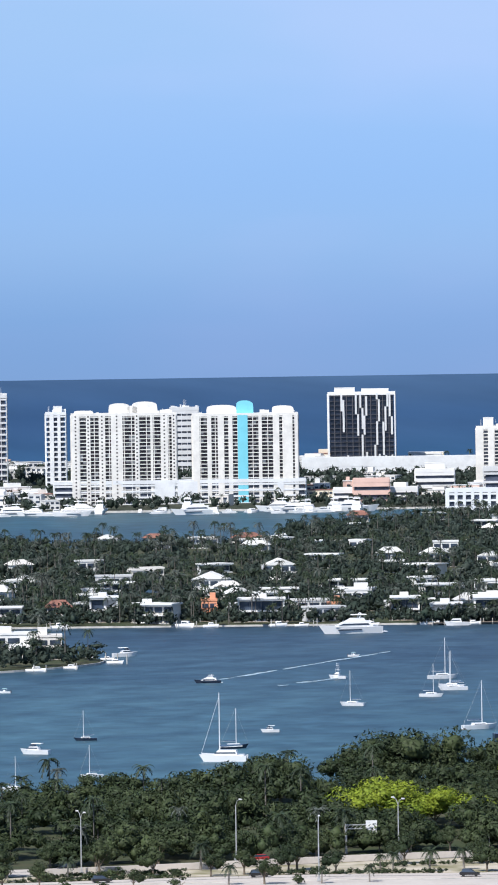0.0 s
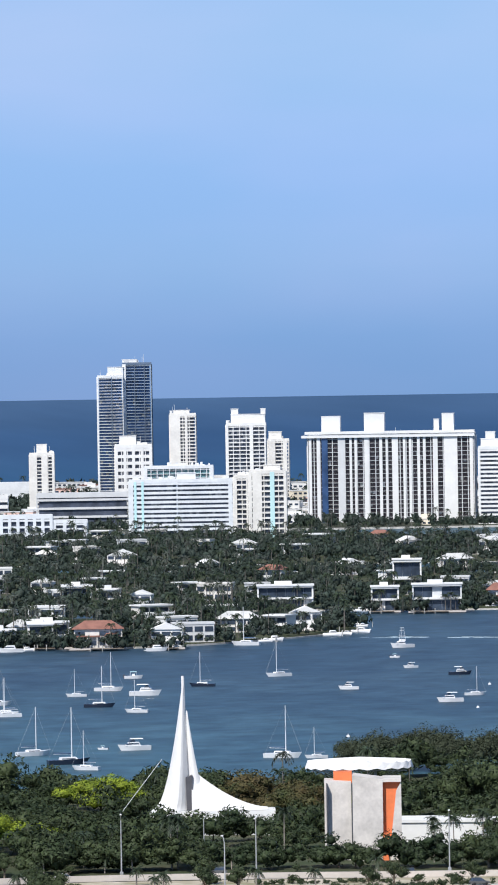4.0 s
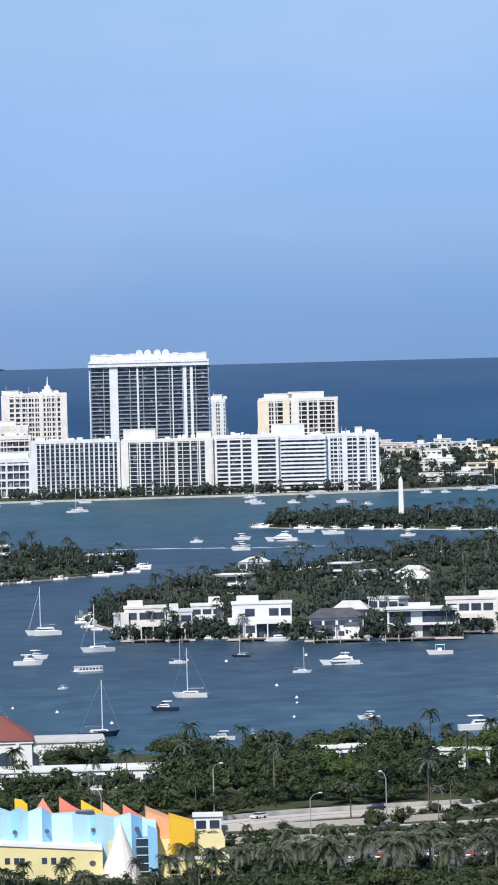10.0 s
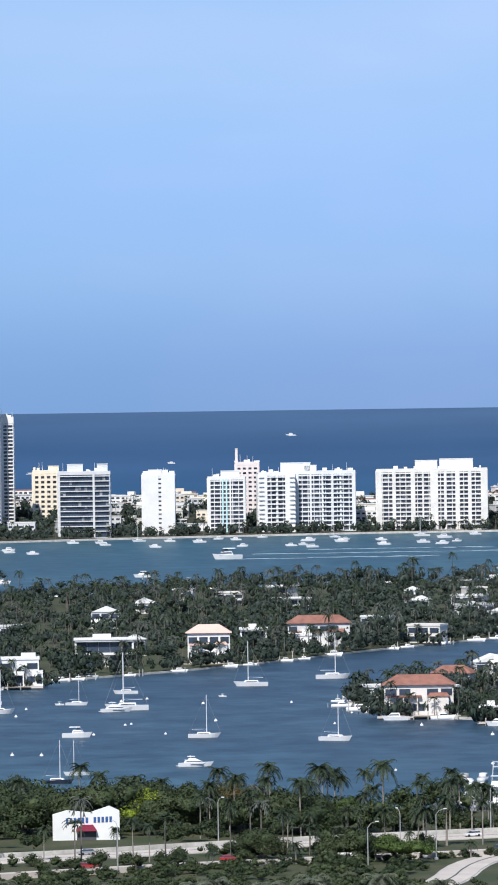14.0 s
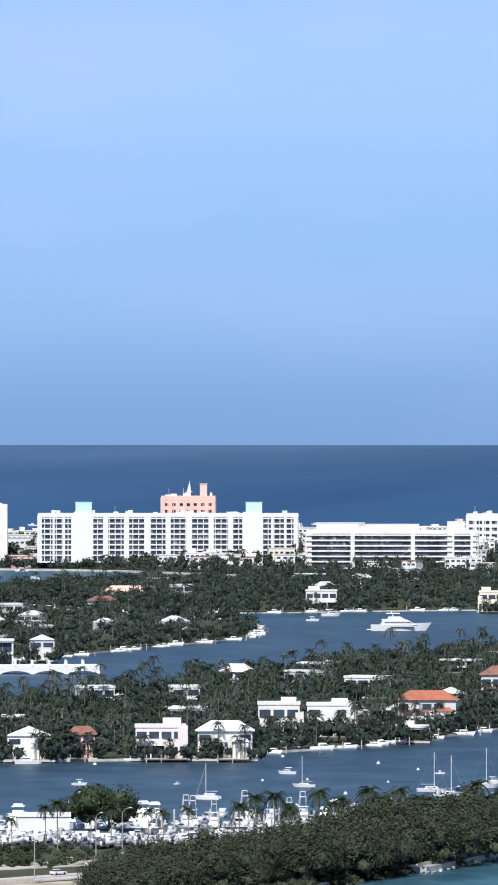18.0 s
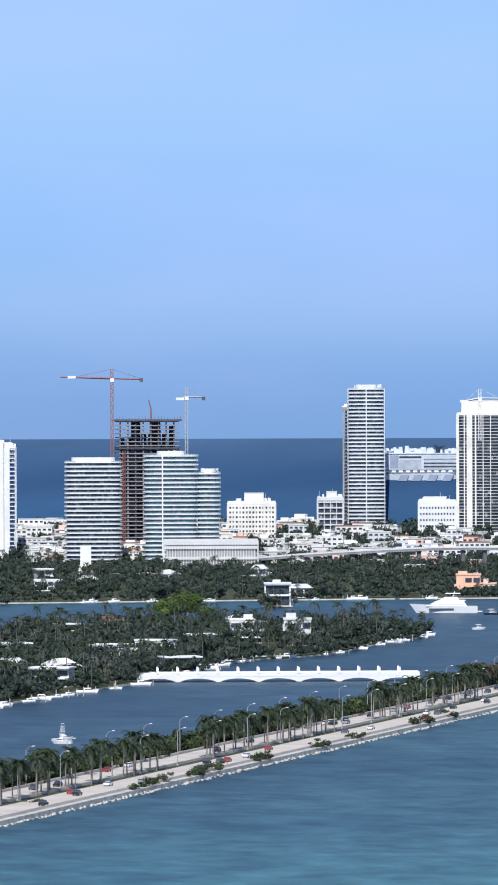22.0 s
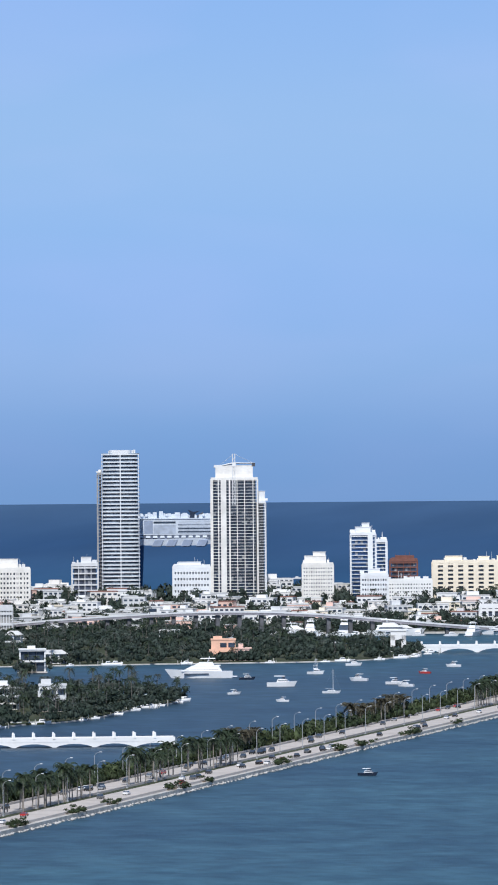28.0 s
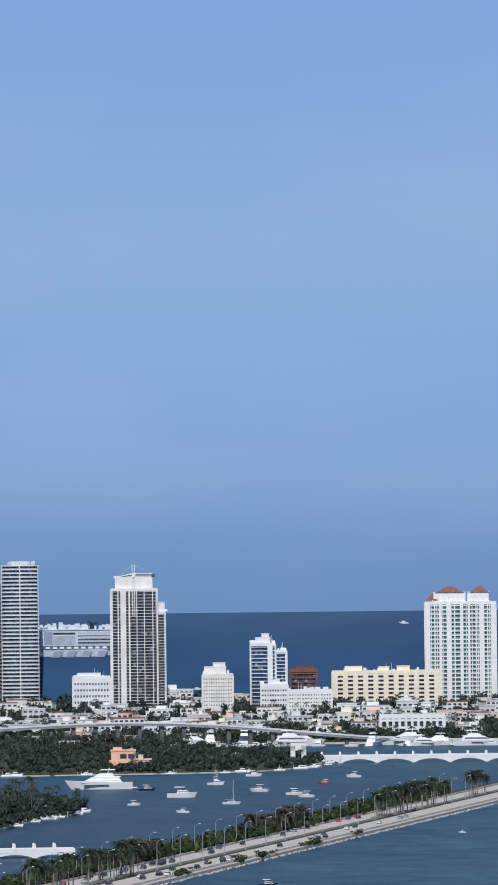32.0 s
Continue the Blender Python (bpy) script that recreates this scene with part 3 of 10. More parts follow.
def build_motorboat(hull=None, label="white motor cruiser lying in the bay"):
    b = boat("motorboat", label, "boats anchored in the bay")
    part("hull", hull_geo(10.0, 3.2, 1.35, fine=0.45), hull or HULL, b)
    cab = part("cabin", cabin_geo(-1.8, 2.8, 2.5, 1.35, 2.5, 1.5), HULL, b)
    part("cabin_glazing", cabin_geo(-1.4, 2.45, 2.56, 1.8, 2.25, 0.9), GLASS, cab)
    part("hardtop", cabin_geo(-2.6, 1.0, 2.6, 3.35, 3.55, 0.3), HULL, b)
    part("windscreen", cabin_geo(-0.2, 1.6, 2.2, 2.5, 3.3, 0.7), GLASS, b)
    return b


def build_far_boat():
    b = boat("moored_boat", "small white motor boat moored near the far shore", "boats anchored in the bay")
    part("hull", hull_geo(10.0, 3.2, 1.35, fine=0.45).box(-5.9, -4.9, -1.3, 1.3, 0.25, 0.5), HULL, b)
    cab = part("cabin", cabin_geo(-2.2, 2.8, 2.5, 1.35, 2.8, 1.5), HULL, b)
    part("window_band", cabin_geo(-1.6, 2.35, 2.56, 1.9, 2.4, 0.9), GLASS, cab)
    return b


def build_small_boat():
    b = boat("open_boat", "small open white motor launch with a blue sunshade", "boats anchored in the bay")
    part("hull", hull_geo(6.5, 2.2, 0.9, fine=0.45), HULL, b)
    part("console", Geo().box(-0.6, 0.5, -0.5, 0.5, 0.8, 1.7, 0.1), HULL, b)
    part("sunshade", Geo().box(-1.3, 1.0, -1.0, 1.0, 2.3, 2.42), AQUA, b)
    part("outboard", Geo().box(-3.6, -3.1, -0.3, 0.3, 0.2, 1.4, 0.08), DARK, b)
    g = Geo()
    for x in (-1.2, 0.9):
        for y in (-0.9, 0.9):
            g.rod((x, y, 0.8), (x, y, 2.3), 0.04, 0.04, 4)
    part("shade_frame", g, ALU, b)
    return b


def build_sportfisher():
    b = boat("fishing_boat", "white sport fishing boat with a tall tuna tower", "boats anchored in the bay")
    part("hull", hull_geo(14.0, 4.6, 1.8, fine=0.42, sheer=0.6), HULL, b)
    part("cabin", cabin_geo(-1.5, 4.0, 3.6, 1.9, 3.6, 2.0), HULL, b)
    part("cabin_glazing", cabin_geo(-1.1, 3.4, 3.66, 2.6, 3.2, 1.2), GLASS, b)
    part("flybridge", cabin_geo(-1.6, 1.4, 3.0, 3.6, 4.6, 0.6), HULL, b)
    part("hardtop", Geo().box(-1.8, 1.2, -1.6, 1.6, 6.2, 6.4), HULL, b)
    g = Geo().box(-1.0, 0.9, -0.9, 0.9, 9.3, 9.5).box(-0.9, 0.8, -0.8, 0.8, 11.0, 11.15)
    for x in (-1.6, 1.0):
        for y in (-1.4, 1.4):
            g.rod((x, y, 3.6), (x * 0.5, y * 0.55, 11.0), 0.09, 0.07, 5)
    part("tuna_tower", g, ALU, b)
    return b


def build_yacht(hull=None, label="large white motor yacht with two raked decks"):
    b = boat("motor_yacht", label, "boats anchored in the bay")
    part("hull", hull_geo(26.0, 6.0, 2.6, fine=0.42, sheer=0.35), hull or HULL, b)
    part("hull_glazing", Geo().box(-4.0, 5.5, -2.99, 2.99, 1.35, 1.8), GLASS, b)
    deck = part("main_deck", cabin_geo(-9.0, 6.5, 5.0, 2.6, 4.7, 4.0), HULL, b)
    part("deck_glazing", cabin_geo(-7.5, 5.2, 5.08, 3.3, 4.2, 2.4), GLASS, deck)
    part("upper_deck", cabin_geo(-8.5, 2.0, 4.4, 4.7, 4.95, 0.4), HULL, b)
    part("flybridge", cabin_geo(-6.0, 1.5, 3.8, 4.95, 6.1, 2.0), HULL, b)
    part("hardtop", cabin_geo(-6.5, -0.5, 4.0, 7.3, 7.6, 0.6), HULL, b)
    part("radar_arch", Geo().rod((-3.5, -1.6, 6.0), (-4.2, -1.4, 8.0), 0.2).rod((-3.5, 1.6, 6.0), (-4.2, 1.4, 8.0), 0.2).rod((-4.2, -1.4, 8.0), (-4.2, 1.4, 8.0), 0.2), HULL, b)
    part("swim_platform", Geo().box(-14.8, -12.8, -2.4, 2.4, 0.4, 0.7), HULL, b)
    return b


def build_tour_boat():
    b = boat("tour_boat", "long white covered tour boat with a row of windows", "boats anchored in the bay")
    part("hull", hull_geo(15.0, 4.4, 1.0, fine=0.75, sheer=0.1), HULL, b)
    part("cabin", Geo().box(-6.8, 5.2, -2.0, 2.0, 0.9, 3.0), HULL, b)
    for i in range(7):
        x = -6.0 + 1.6 * i
        part("window", Geo().box(x - 0.5, x + 0.5, -2.05, 2.05, 1.7, 2.5), GLASS, b)
    part("roof", Geo().box(-7.2, 5.6, -2.2, 2.2, 3.0, 3.2), HULL, b)
    return b


def build_buoy():
    g = Geo().dome((0, 0, 0), 0.45, 0.45, 0.5).rod((0, 0, -0.3), (0, 0, 0.0), 0.3, 0.45, 10).rod((0, 0, 0.45), (0, 0, 0.75), 0.06, 0.06, 5)
    b = tagged(new("mooring_buoy", g.mesh("mooring_buoy", BUOY)), "round white mooring buoy floating in the bay", "buoy", "mooring buoys")
    return b


CAR_PAINTS = [shade("car_white", (0.75, 0.75, 0.75), 0.3, vary=0.03), shade("car_black", (0.02, 0.02, 0.022), 0.25, vary=0.05), shade("car_silver", (0.42, 0.43, 0.45), 0.3, metal=0.4, vary=0.05),
              shade("car_red", (0.42, 0.03, 0.03), 0.3, vary=0.05), shade("car_grey", (0.10, 0.105, 0.11), 0.3, vary=0.05)]


def build_car(paint, label, tall=0.0):
    prof = [(-2.2, 0.35), (2.2, 0.35), (2.25, 0.75), (1.1, 0.95), (-1.9 + 0.0, 1.0), (-2.25, 0.85)]
    g = Geo()
    n = len(prof)
    g.add([(x, -0.9, z) for x, z in prof] + [(x, 0.9, z) for x, z in prof], [tuple(range(n)), tuple(range(2 * n - 1, n - 1, -1))] + [((i + 1) % n, i, n + i, n + (i + 1) % n) for i in range(n)])
    g.box(-1.45, 0.25, -0.72, 0.72, 1.36 + tall, 1.46 + tall, 0.05)
    b = tagged(new("car", g.mesh("car", paint)), label, "car", "cars on the roads")
    part("glazing", cabin_geo(-1.9, 1.2, 1.7, 0.93, 1.38 + tall, 0.9), GLASS, b)
    g = Geo()
    for x in (-1.4, 1.4):
        g.rod((x, -0.94, 0.34), (x, -0.7, 0.34), 0.34, 0.34, 10).rod((x, 0.7, 0.34), (x, 0.94, 0.34), 0.34, 0.34, 10)
    part("wheels", g, RUBBER, b)["kind"] = "stuff"
    return b


def build_lamp(double=False):
    b = thing("street_lamp", "tall grey street lamp with a curved arm", "street lamp", 0, 0, group="street lamps")
    g = Geo().rod((0, 0, 0), (0, 0, 9.6), 0.14, 0.09, 7).box(-0.3, 0.3, -0.3, 0.3, 0, 0.5)
    for s in ((-1, 1) if double else (1,)):
        g.rod((0, 0, 9.5), (s * 0.7, 0, 10.4), 0.07, 0.06, 5).rod((s * 0.7, 0, 10.4), (s * 1.9, 0, 10.7), 0.06, 0.05, 5)
    pole = part("pole", g, STEEL, b)
    for s in ((-1, 1) if double else (1,)):
        part("lamp_head", Geo().box(min(s * 1.7, s * 2.5), max(s * 1.7, s * 2.5), -0.18, 0.18, 10.64, 10.84, 0.04), PALE, pole)
    return b


def palm_thing(name, label, height, reach, fronds, seed, material=None):
    v, f = trunk_soup(height, 0.25, 0.15, 0.3, 7)
    b = tagged(new(name, soup(name, v, f, PALMBARK)), label, "palm", "palms")
    v, f = palm_crown(reach, fronds, seed, 0.9, 9)
    v[:, 0] += 0.3
    v[:, 2] += height
    ob = new("crown", soup("crown", v, f, material or PALMLEAF))
    ob.parent = b
    return b


def tree_thing(name, label, width, height, trunk, leaves, leaf, seed, material, lumps=14, core=0.42):
    g = Geo().rod((0, 0, 0), (0.1, 0, trunk + height * 0.3), 0.035 * height + 0.12, 0.12, 7)
    for i in range(4):
        a = 1.57 * i + seed
        g.rod((0.05, 0, trunk * 0.8), (math.cos(a) * width * 0.3, math.sin(a) * width * 0.3, trunk + height * 0.45), 0.14, 0.05, 5)
    b = tagged(new(name, g.mesh(name, BARK)), label, "tree", "single trees")
    v, f = leafy_crown(width, height, leaves, leaf, 34, seed, 0.42, ICO) if material is PINE else leafy_crown(width, height, leaves, leaf, lumps, seed, core, BURR if lumps > 15 else BALL)
    v[:, 2] += trunk
    ob = new("crown", soup("crown", v, f, material))
    ob.parent = b
    return b


BUILDERS = {
    "sailboat": build_sailboat, "dark_sailboat": build_dark_sailboat, "catamaran": build_catamaran, "motorboat": build_motorboat,
    "dark_motorboat": lambda: build_motorboat(NAVY, "dark blue hulled motor cruiser with white top"), "small_boat": build_small_boat,
    "red_boat": lambda: build_motorboat(RED, "dark red hulled motor boat with white top"),
    "sportfisher": build_sportfisher, "yacht": build_yacht, "dark_yacht": lambda: build_yacht(NAVY, "dark-hulled motor yacht with white decks under way"),
    "tour_boat": build_tour_boat, "far_boat": build_far_boat, "buoy": build_buoy,
    "car_white": lambda: build_car(CAR_PAINTS[0], "white saloon car on the road"), "car_black": lambda: build_car(CAR_PAINTS[1], "black car on the road", 0.2),
    "car_silver": lambda: build_car(CAR_PAINTS[2], "silver car on the road"), "car_red": lambda: build_car(CAR_PAINTS[3], "dark red car on the road"),
    "car_grey": lambda: build_car(CAR_PAINTS[4], "dark grey car on the road", 0.25),
    "lamp": build_lamp, "double_lamp": lambda: build_lamp(True),
    "royal_palm": lambda: palm_thing("royal_palm", "tall palm with a pale straight trunk and dark fronds", 11.0, 4.7, 24, 3),
    "tall_palm": lambda: palm_thing("coconut_palm", "tall coconut palm with ragged drooping fronds", 14.0, 4.4, 22, 5),
    "short_palm": lambda: palm_thing("short_palm", "low fan palm with grey green fronds", 4.5, 2.8, 20, 9),
    "date_palm": lambda: palm_thing("date_palm", "stout date palm with a wide grey green head", 6.0, 4.9, 34, 12, DATELEAF),
    "dry_palm": lambda: palm_thing("date_palm", "date palm with a dry brownish olive head", 6.5, 4.0, 26, 12, DRYLEAF),
    "round_tree": lambda: tree_thing("round_tree", "small round clipped street tree", 5.5, 4.5, 1.8, 700, 0.5, 31, LEAF, 8, 0.55),
    "shrub": lambda: tree_thing("shrub", "low dark green shrub by the road", 4.0, 2.4, 0.1, 240, 0.55, 33, LEAF, 7),
    "lime_tree": lambda: tree_thing("lime_tree", "large broad tree in yellow green leaf", 22, 13, 3.0, 6000, 1.0, 35, LIME, 22, 0.52),
    "rusty_tree": lambda: tree_thing("rusty_tree", "large broad tree with rusty olive leaves", 19, 13, 3.0, 6000, 0.95, 37, RUSTLEAF, 22, 0.52),
    "broad_tree": lambda: tree_thing("broad_tree", "large broad dark green tree", 20, 14, 1.0, 6000, 1.0, 39, LEAF, 22, 0.52),
    "casuarina": lambda: tree_thing("casuarina", "tall feathery dark casuarina tree", 13, 12.5, 0.3, 7600, 0.66, 41, PINE),
    "slim_casuarina": lambda: tree_thing("casuarina", "slim feathery grey green casuarina tree", 10, 13, 0.4, 6000, 0.62, 43, PINE),
    "fresh_tree": lambda: tree_thing("broad_tree", "large round tree in fresh green leaf", 22, 13, 2.5, 5200, 1.05, 45, FRESHLEAF, 20, 0.52),
}


# ---------- villas ----------
def villa(label, x, y, turn, w, d, h, style="modern", wall=None, roof=None, z0=1.0, glass=None, seed=0, simple=False):
    """A waterfront house, front to -y, its base line centred on (x, y)."""
    wall, glass, roof = wall or WHITE, glass or GLASS, roof or WHITE
    rnd = random.Random(int(abs(x) * 7 + abs(y)) + seed)
    b = thing("villa", label, "house", x, y, z0, turn, "villas on the islands")
    HOLES.append((x, y, 0.42 * w + 1))
    HOLES.append((x + math.sin(radians(turn)) * -d * 0.6, y + math.cos(radians(turn)) * d * 0.6, 0.4 * max(w, d)))
    def spot(o, f):
        return x + math.cos(radians(turn)) * o - math.sin(radians(turn)) * f, y + math.sin(radians(turn)) * o + math.cos(radians(turn)) * f

    for k in range(6 if simple else 16):
        o = w * rnd.uniform(0.12, 0.75) * rnd.choice([-1, 1])
        (GARDEN if rnd.random() < 0.68 else GARDEN_PALMS).append(spot(o, rnd.uniform(-4.5, 0.0)))
    for k in range(3):
        GARDEN_PALMS.append(spot(w * rnd.uniform(-0.6, 0.6), d + rnd.uniform(1, 5)))
    if wall is WHITE and not simple:
        wall = rnd.choice([WHITE, WHITE, WARM, PALE])
    if not simple:
        dock(*spot(w * rnd.uniform(-0.2, 0.2), -5.2), turn, max(6, w * rnd.uniform(0.5, 0.9)))
        if rnd.random() < 0.25:
            place("far_boat", *spot(w * rnd.uniform(-0.35, 0.35), -9.5), 0, turn + rnd.choice([0, 180]) + rnd.uniform(-8, 8), rnd.uniform(0.7, 1.1))
    floors = 2 if h > 5.5 else 1
    fh = h / floors
    body = part("wall", Geo().box(-w / 2, w / 2, 1.2, d, 0, h), wall, b)
    n = max(2, int(w / 4.2))
    if simple:
        g = Geo()
        for i in range(floors):
            for k in range(n):
                xc = -w / 2 + (k + 0.5) * w / n
                g.box(xc - w / n * 0.4, xc + w / n * 0.4, 1.0, 1.5, i * fh + fh * 0.2, i * fh + fh * 0.78)
        part("window_strip", g, glass, b)["kind"] = "stuff"
    for i in range(0 if simple else floors):
        for k in range(n):
            xc = -w / 2 + (k + 0.5) * w / n
            if rnd.random() < 0.12:
                continue
            # modern fronts: oversized dark panes also stand in for shade under the slabs
            ww = w / n * (0.40 if style != "modern" else 0.49)
            z = i * fh
            top = 0.82 if style == "modern" else 0.74
            part("window", Geo().box(xc - ww, xc + ww, 1.0, 1.5, z + fh * (0.03 if style == "modern" else 0.3), z + fh * top), glass, body)
    if style == "modern":
        for i in range(floors):
            part("balcony", Geo().box(-w / 2 - 0.3, w / 2 + 0.3, -1.0, 1.6, i * fh + fh * 0.88, i * fh + fh * 1.04), roof, b)
        part("roof", Geo().box(-w / 2 - 0.8, w / 2 + 0.8, -1.4, d + 0.5, h, h + 0.6), roof, b)
        if simple:
            return b
        part("roof_box", Geo().box(-w * 0.2, w * 0.12, d * 0.4, d * 0.75, h + 0.6, h + 2.2), wall, b)
        for s in (-1, 1):
            part("end_wall", Geo().box(s * w / 2 - 0.4, s * w / 2 + 0.4, -0.3, 1.6, 0, h), wall, b)
    elif style == "tile":
        part("roof", Geo().gable(-w / 2 - 0.9, w / 2 + 0.9, 0.2, d + 0.9, h, h + 0.22 * min(w, d) + 0.8, min(w * 0.3, d * 0.45)), roof, b)
        if simple:
            return b
        part("wing_roof", Geo().gable(w * 0.12, w * 0.45, -1.8, d * 0.5, h * 0.62, h * 0.62 + 1.8, 1.5), roof, b)
        part("wing", Geo().box(w * 0.14, w * 0.43, -1.4, 1.4, 0, h * 0.62), wall, b)
        for k in range(3):
            xc = -w * 0.42 + k * w * 0.2
            part("column", Geo().rod((xc, 0.1, 0), (xc, 0.1, h * 0.6), 0.28, 0.22, 8), wall, b)
        part("porch_roof", Geo().box(-w * 0.46, w * 0.04, -0.3, 1.4, h * 0.6, h * 0.66), roof, b)
    elif style == "gable":
        g = Geo().add([(-w / 2, 0.6, h), (w / 2, 0.6, h), (0, 0.6, h + w * 0.2), (-w / 2, d, h), (w / 2, d, h), (0, d, h + w * 0.2)],
                      [(0, 1, 2), (5, 4, 3), (1, 4, 5, 2), (3, 0, 2, 5), (0, 3, 4, 1)])
        part("roof", g, roof, b)
        part("porch", Geo().box(-w * 0.5, w * 0.3, -0.4, 1.3, 0, h * 0.4), wall, b)
    else:
        part("roof", Geo().box(-w / 2 - 0.3, w / 2 + 0.3, 0.9, d + 0.3, h, h + 0.9), wall, b)
        if simple:
            return b
        side = rnd.choice([-1, 1])
        part("upper_storey", Geo().box(min(side * w * 0.05, side * w * 0.42), max(side * w * 0.05, side * w * 0.42), 2.4, d * 0.7, h + 0.9, h + rnd.uniform(2.4, 3.6)), wall, b)
        x0, x1 = min(-side * w * 0.5, side * w * 0.12), max(-side * w * 0.5, side * w * 0.12)
        part("terrace_slab", Geo().box(x0, x1, -1.9, 1.2, fh * 0.84, fh * 0.98).box(x0, x1, -1.9, -1.75, fh * 0.98, fh * 0.98 + 0.9), wall, b)
        part("terrace_opening", Geo().box(x0 + 0.6, x1 - 0.6, 0.85, 1.3, 0.1, fh * 0.84), glass, b)
        for k in range(max(3, int((x1 - x0) / 3.2))):
            xc = x0 + 0.3 + (x1 - x0 - 0.6) * k / (max(3, int((x1 - x0) / 3.2)) - 1)
            part("column", Geo().box(xc - 0.22, xc + 0.22, -1.85, -1.4, 0, fh * 0.85), wall, b)
        wing = side * w * rnd.uniform(0.52, 0.6)
        part("side_wing", Geo().box(min(wing, wing - side * w * 0.2), max(wing, wing - side * w * 0.2), -0.6, d * 0.7, 0, h * rnd.uniform(0.5, 1.12)), wall, b)
        part("wing_window", Geo().box(wing - side * w * 0.1 - w * 0.06, wing - side * w * 0.1 + w * 0.06, -0.75, 0, fh * 0.2, fh * 0.8), glass, b)
    part("seawall_terrace", Geo().box(-w * 0.6, w * 0.6, -5.0, 0.2, -0.6, 0.15), PALEROAD, b)
    return b


def dock(x, y, turn, length):
    """A timber boat dock on piles, standing out from a bank."""
    b = tagged(new("boat_dock", Geo().box(-length / 2, length / 2, -2.2, 0.5, 0.9, 1.15).mesh("boat_dock", TIMBER)), "weathered timber boat dock on piles", "dock", "boat docks")
    b.matrix_basis = pose(x, y, 0, 0, 0, turn)
    g = Geo()
    for i in range(max(2, int(length / 5))):
        g.rod((-length / 2 + i * 5, -2.4, -0.5), (-length / 2 + i * 5, -2.4, 2.6), 0.17, 0.17, 6)
    part("pile_row", g, SEAWALL, b)["kind"] = "stuff"
    return b


# ---------- tall buildings ----------
TOWERS = []      # azimuth, half width in degrees, distance and depth of each building


def furnish(root, w, d, h, floors, fh, band, proud, parapet, wall, rnd, rails, lived):
    """Blinds behind some panes, balcony fronts in some bays, and plant rooms, tanks and rods on the roof."""
    n, g = max(4, int(w / 2.3)), Geo()
    for i in range(floors - 1):
        z0 = i * fh + fh * (1 - band) * (0.35 if i else 0.0) + fh * band
        gap = fh * (1 - band)
        for k in range(n):
            if rnd.random() < lived:
                xc, half = -w / 2 + proud + (k + 0.5) * (w - 2 * proud) / n, (w - 2 * proud) / n * 0.44
                g.box(xc - half, xc + half, proud - 0.14, proud + 0.05, z0 + gap * rnd.choice([0, 0, 0.3, 0.5]), z0 + gap)
    part("blinds", g, BLIND, root)["kind"] = "stuff"
    if rails and w > 14:
        m, g = max(3, int(w / 4.6)), Geo()
        stacks = [k for k in range(m) if rnd.random() < 0.45]
        for k in stacks:
            xc, half = -w / 2 + (k + 0.5) * w / m, w / m * rnd.uniform(0.30, 0.46)
            for i in range(1, floors):
                z0 = i * fh + fh * (1 - band) * 0.35
                g.box(xc - half, xc + half, -1.1, 0.3, z0, z0 + 0.22)
                g.box(xc - half, xc + half, -1.1, -0.95, z0, z0 + min(1.1, fh * 0.34))
        part("balcony_stacks", g, wall, root)["kind"] = "stuff"
    g, top = Geo(), h + parapet
    for _ in range(int(4 + w / 7)):
        cx, cy, cw, ch = rnd.uniform(-0.46, 0.46) * w, rnd.uniform(0.1, 0.7) * d, rnd.uniform(0.5, 2.2), rnd.uniform(0.6, 2.4)
        g.box(cx - cw, cx + cw, cy, cy + rnd.uniform(1.5, 4), top - 0.2, top + ch)
    for _ in range(3):
        cx = rnd.uniform(-0.45, 0.45) * w
        g.rod((cx, d * 0.4, top), (cx, d * 0.4, top + rnd.uniform(3, 6.5)), 0.14, 0.08, 5)
    part("roof_plant", g, rnd.choice([PALE, WHITE, wall]), root)["kind"] = "stuff"


def rounded_plan(w, d, r, inset=0.0):
    """A rectangle with round corners, front edge on y = 0."""
    a, r = inset, max(0.3, r - inset)
    out_ = []
    for cx, cy, t0 in ((w / 2 - a - r, d - a - r, 0), (-w / 2 + a + r, d - a - r, 90), (-w / 2 + a + r, a + r, 180), (w / 2 - a - r, a + r, 270)):
        out_ += [(cx + r * math.cos(radians(t0 + 22.5 * i)), cy + r * math.sin(radians(t0 + 22.5 * i))) for i in range(5)]
    return out_


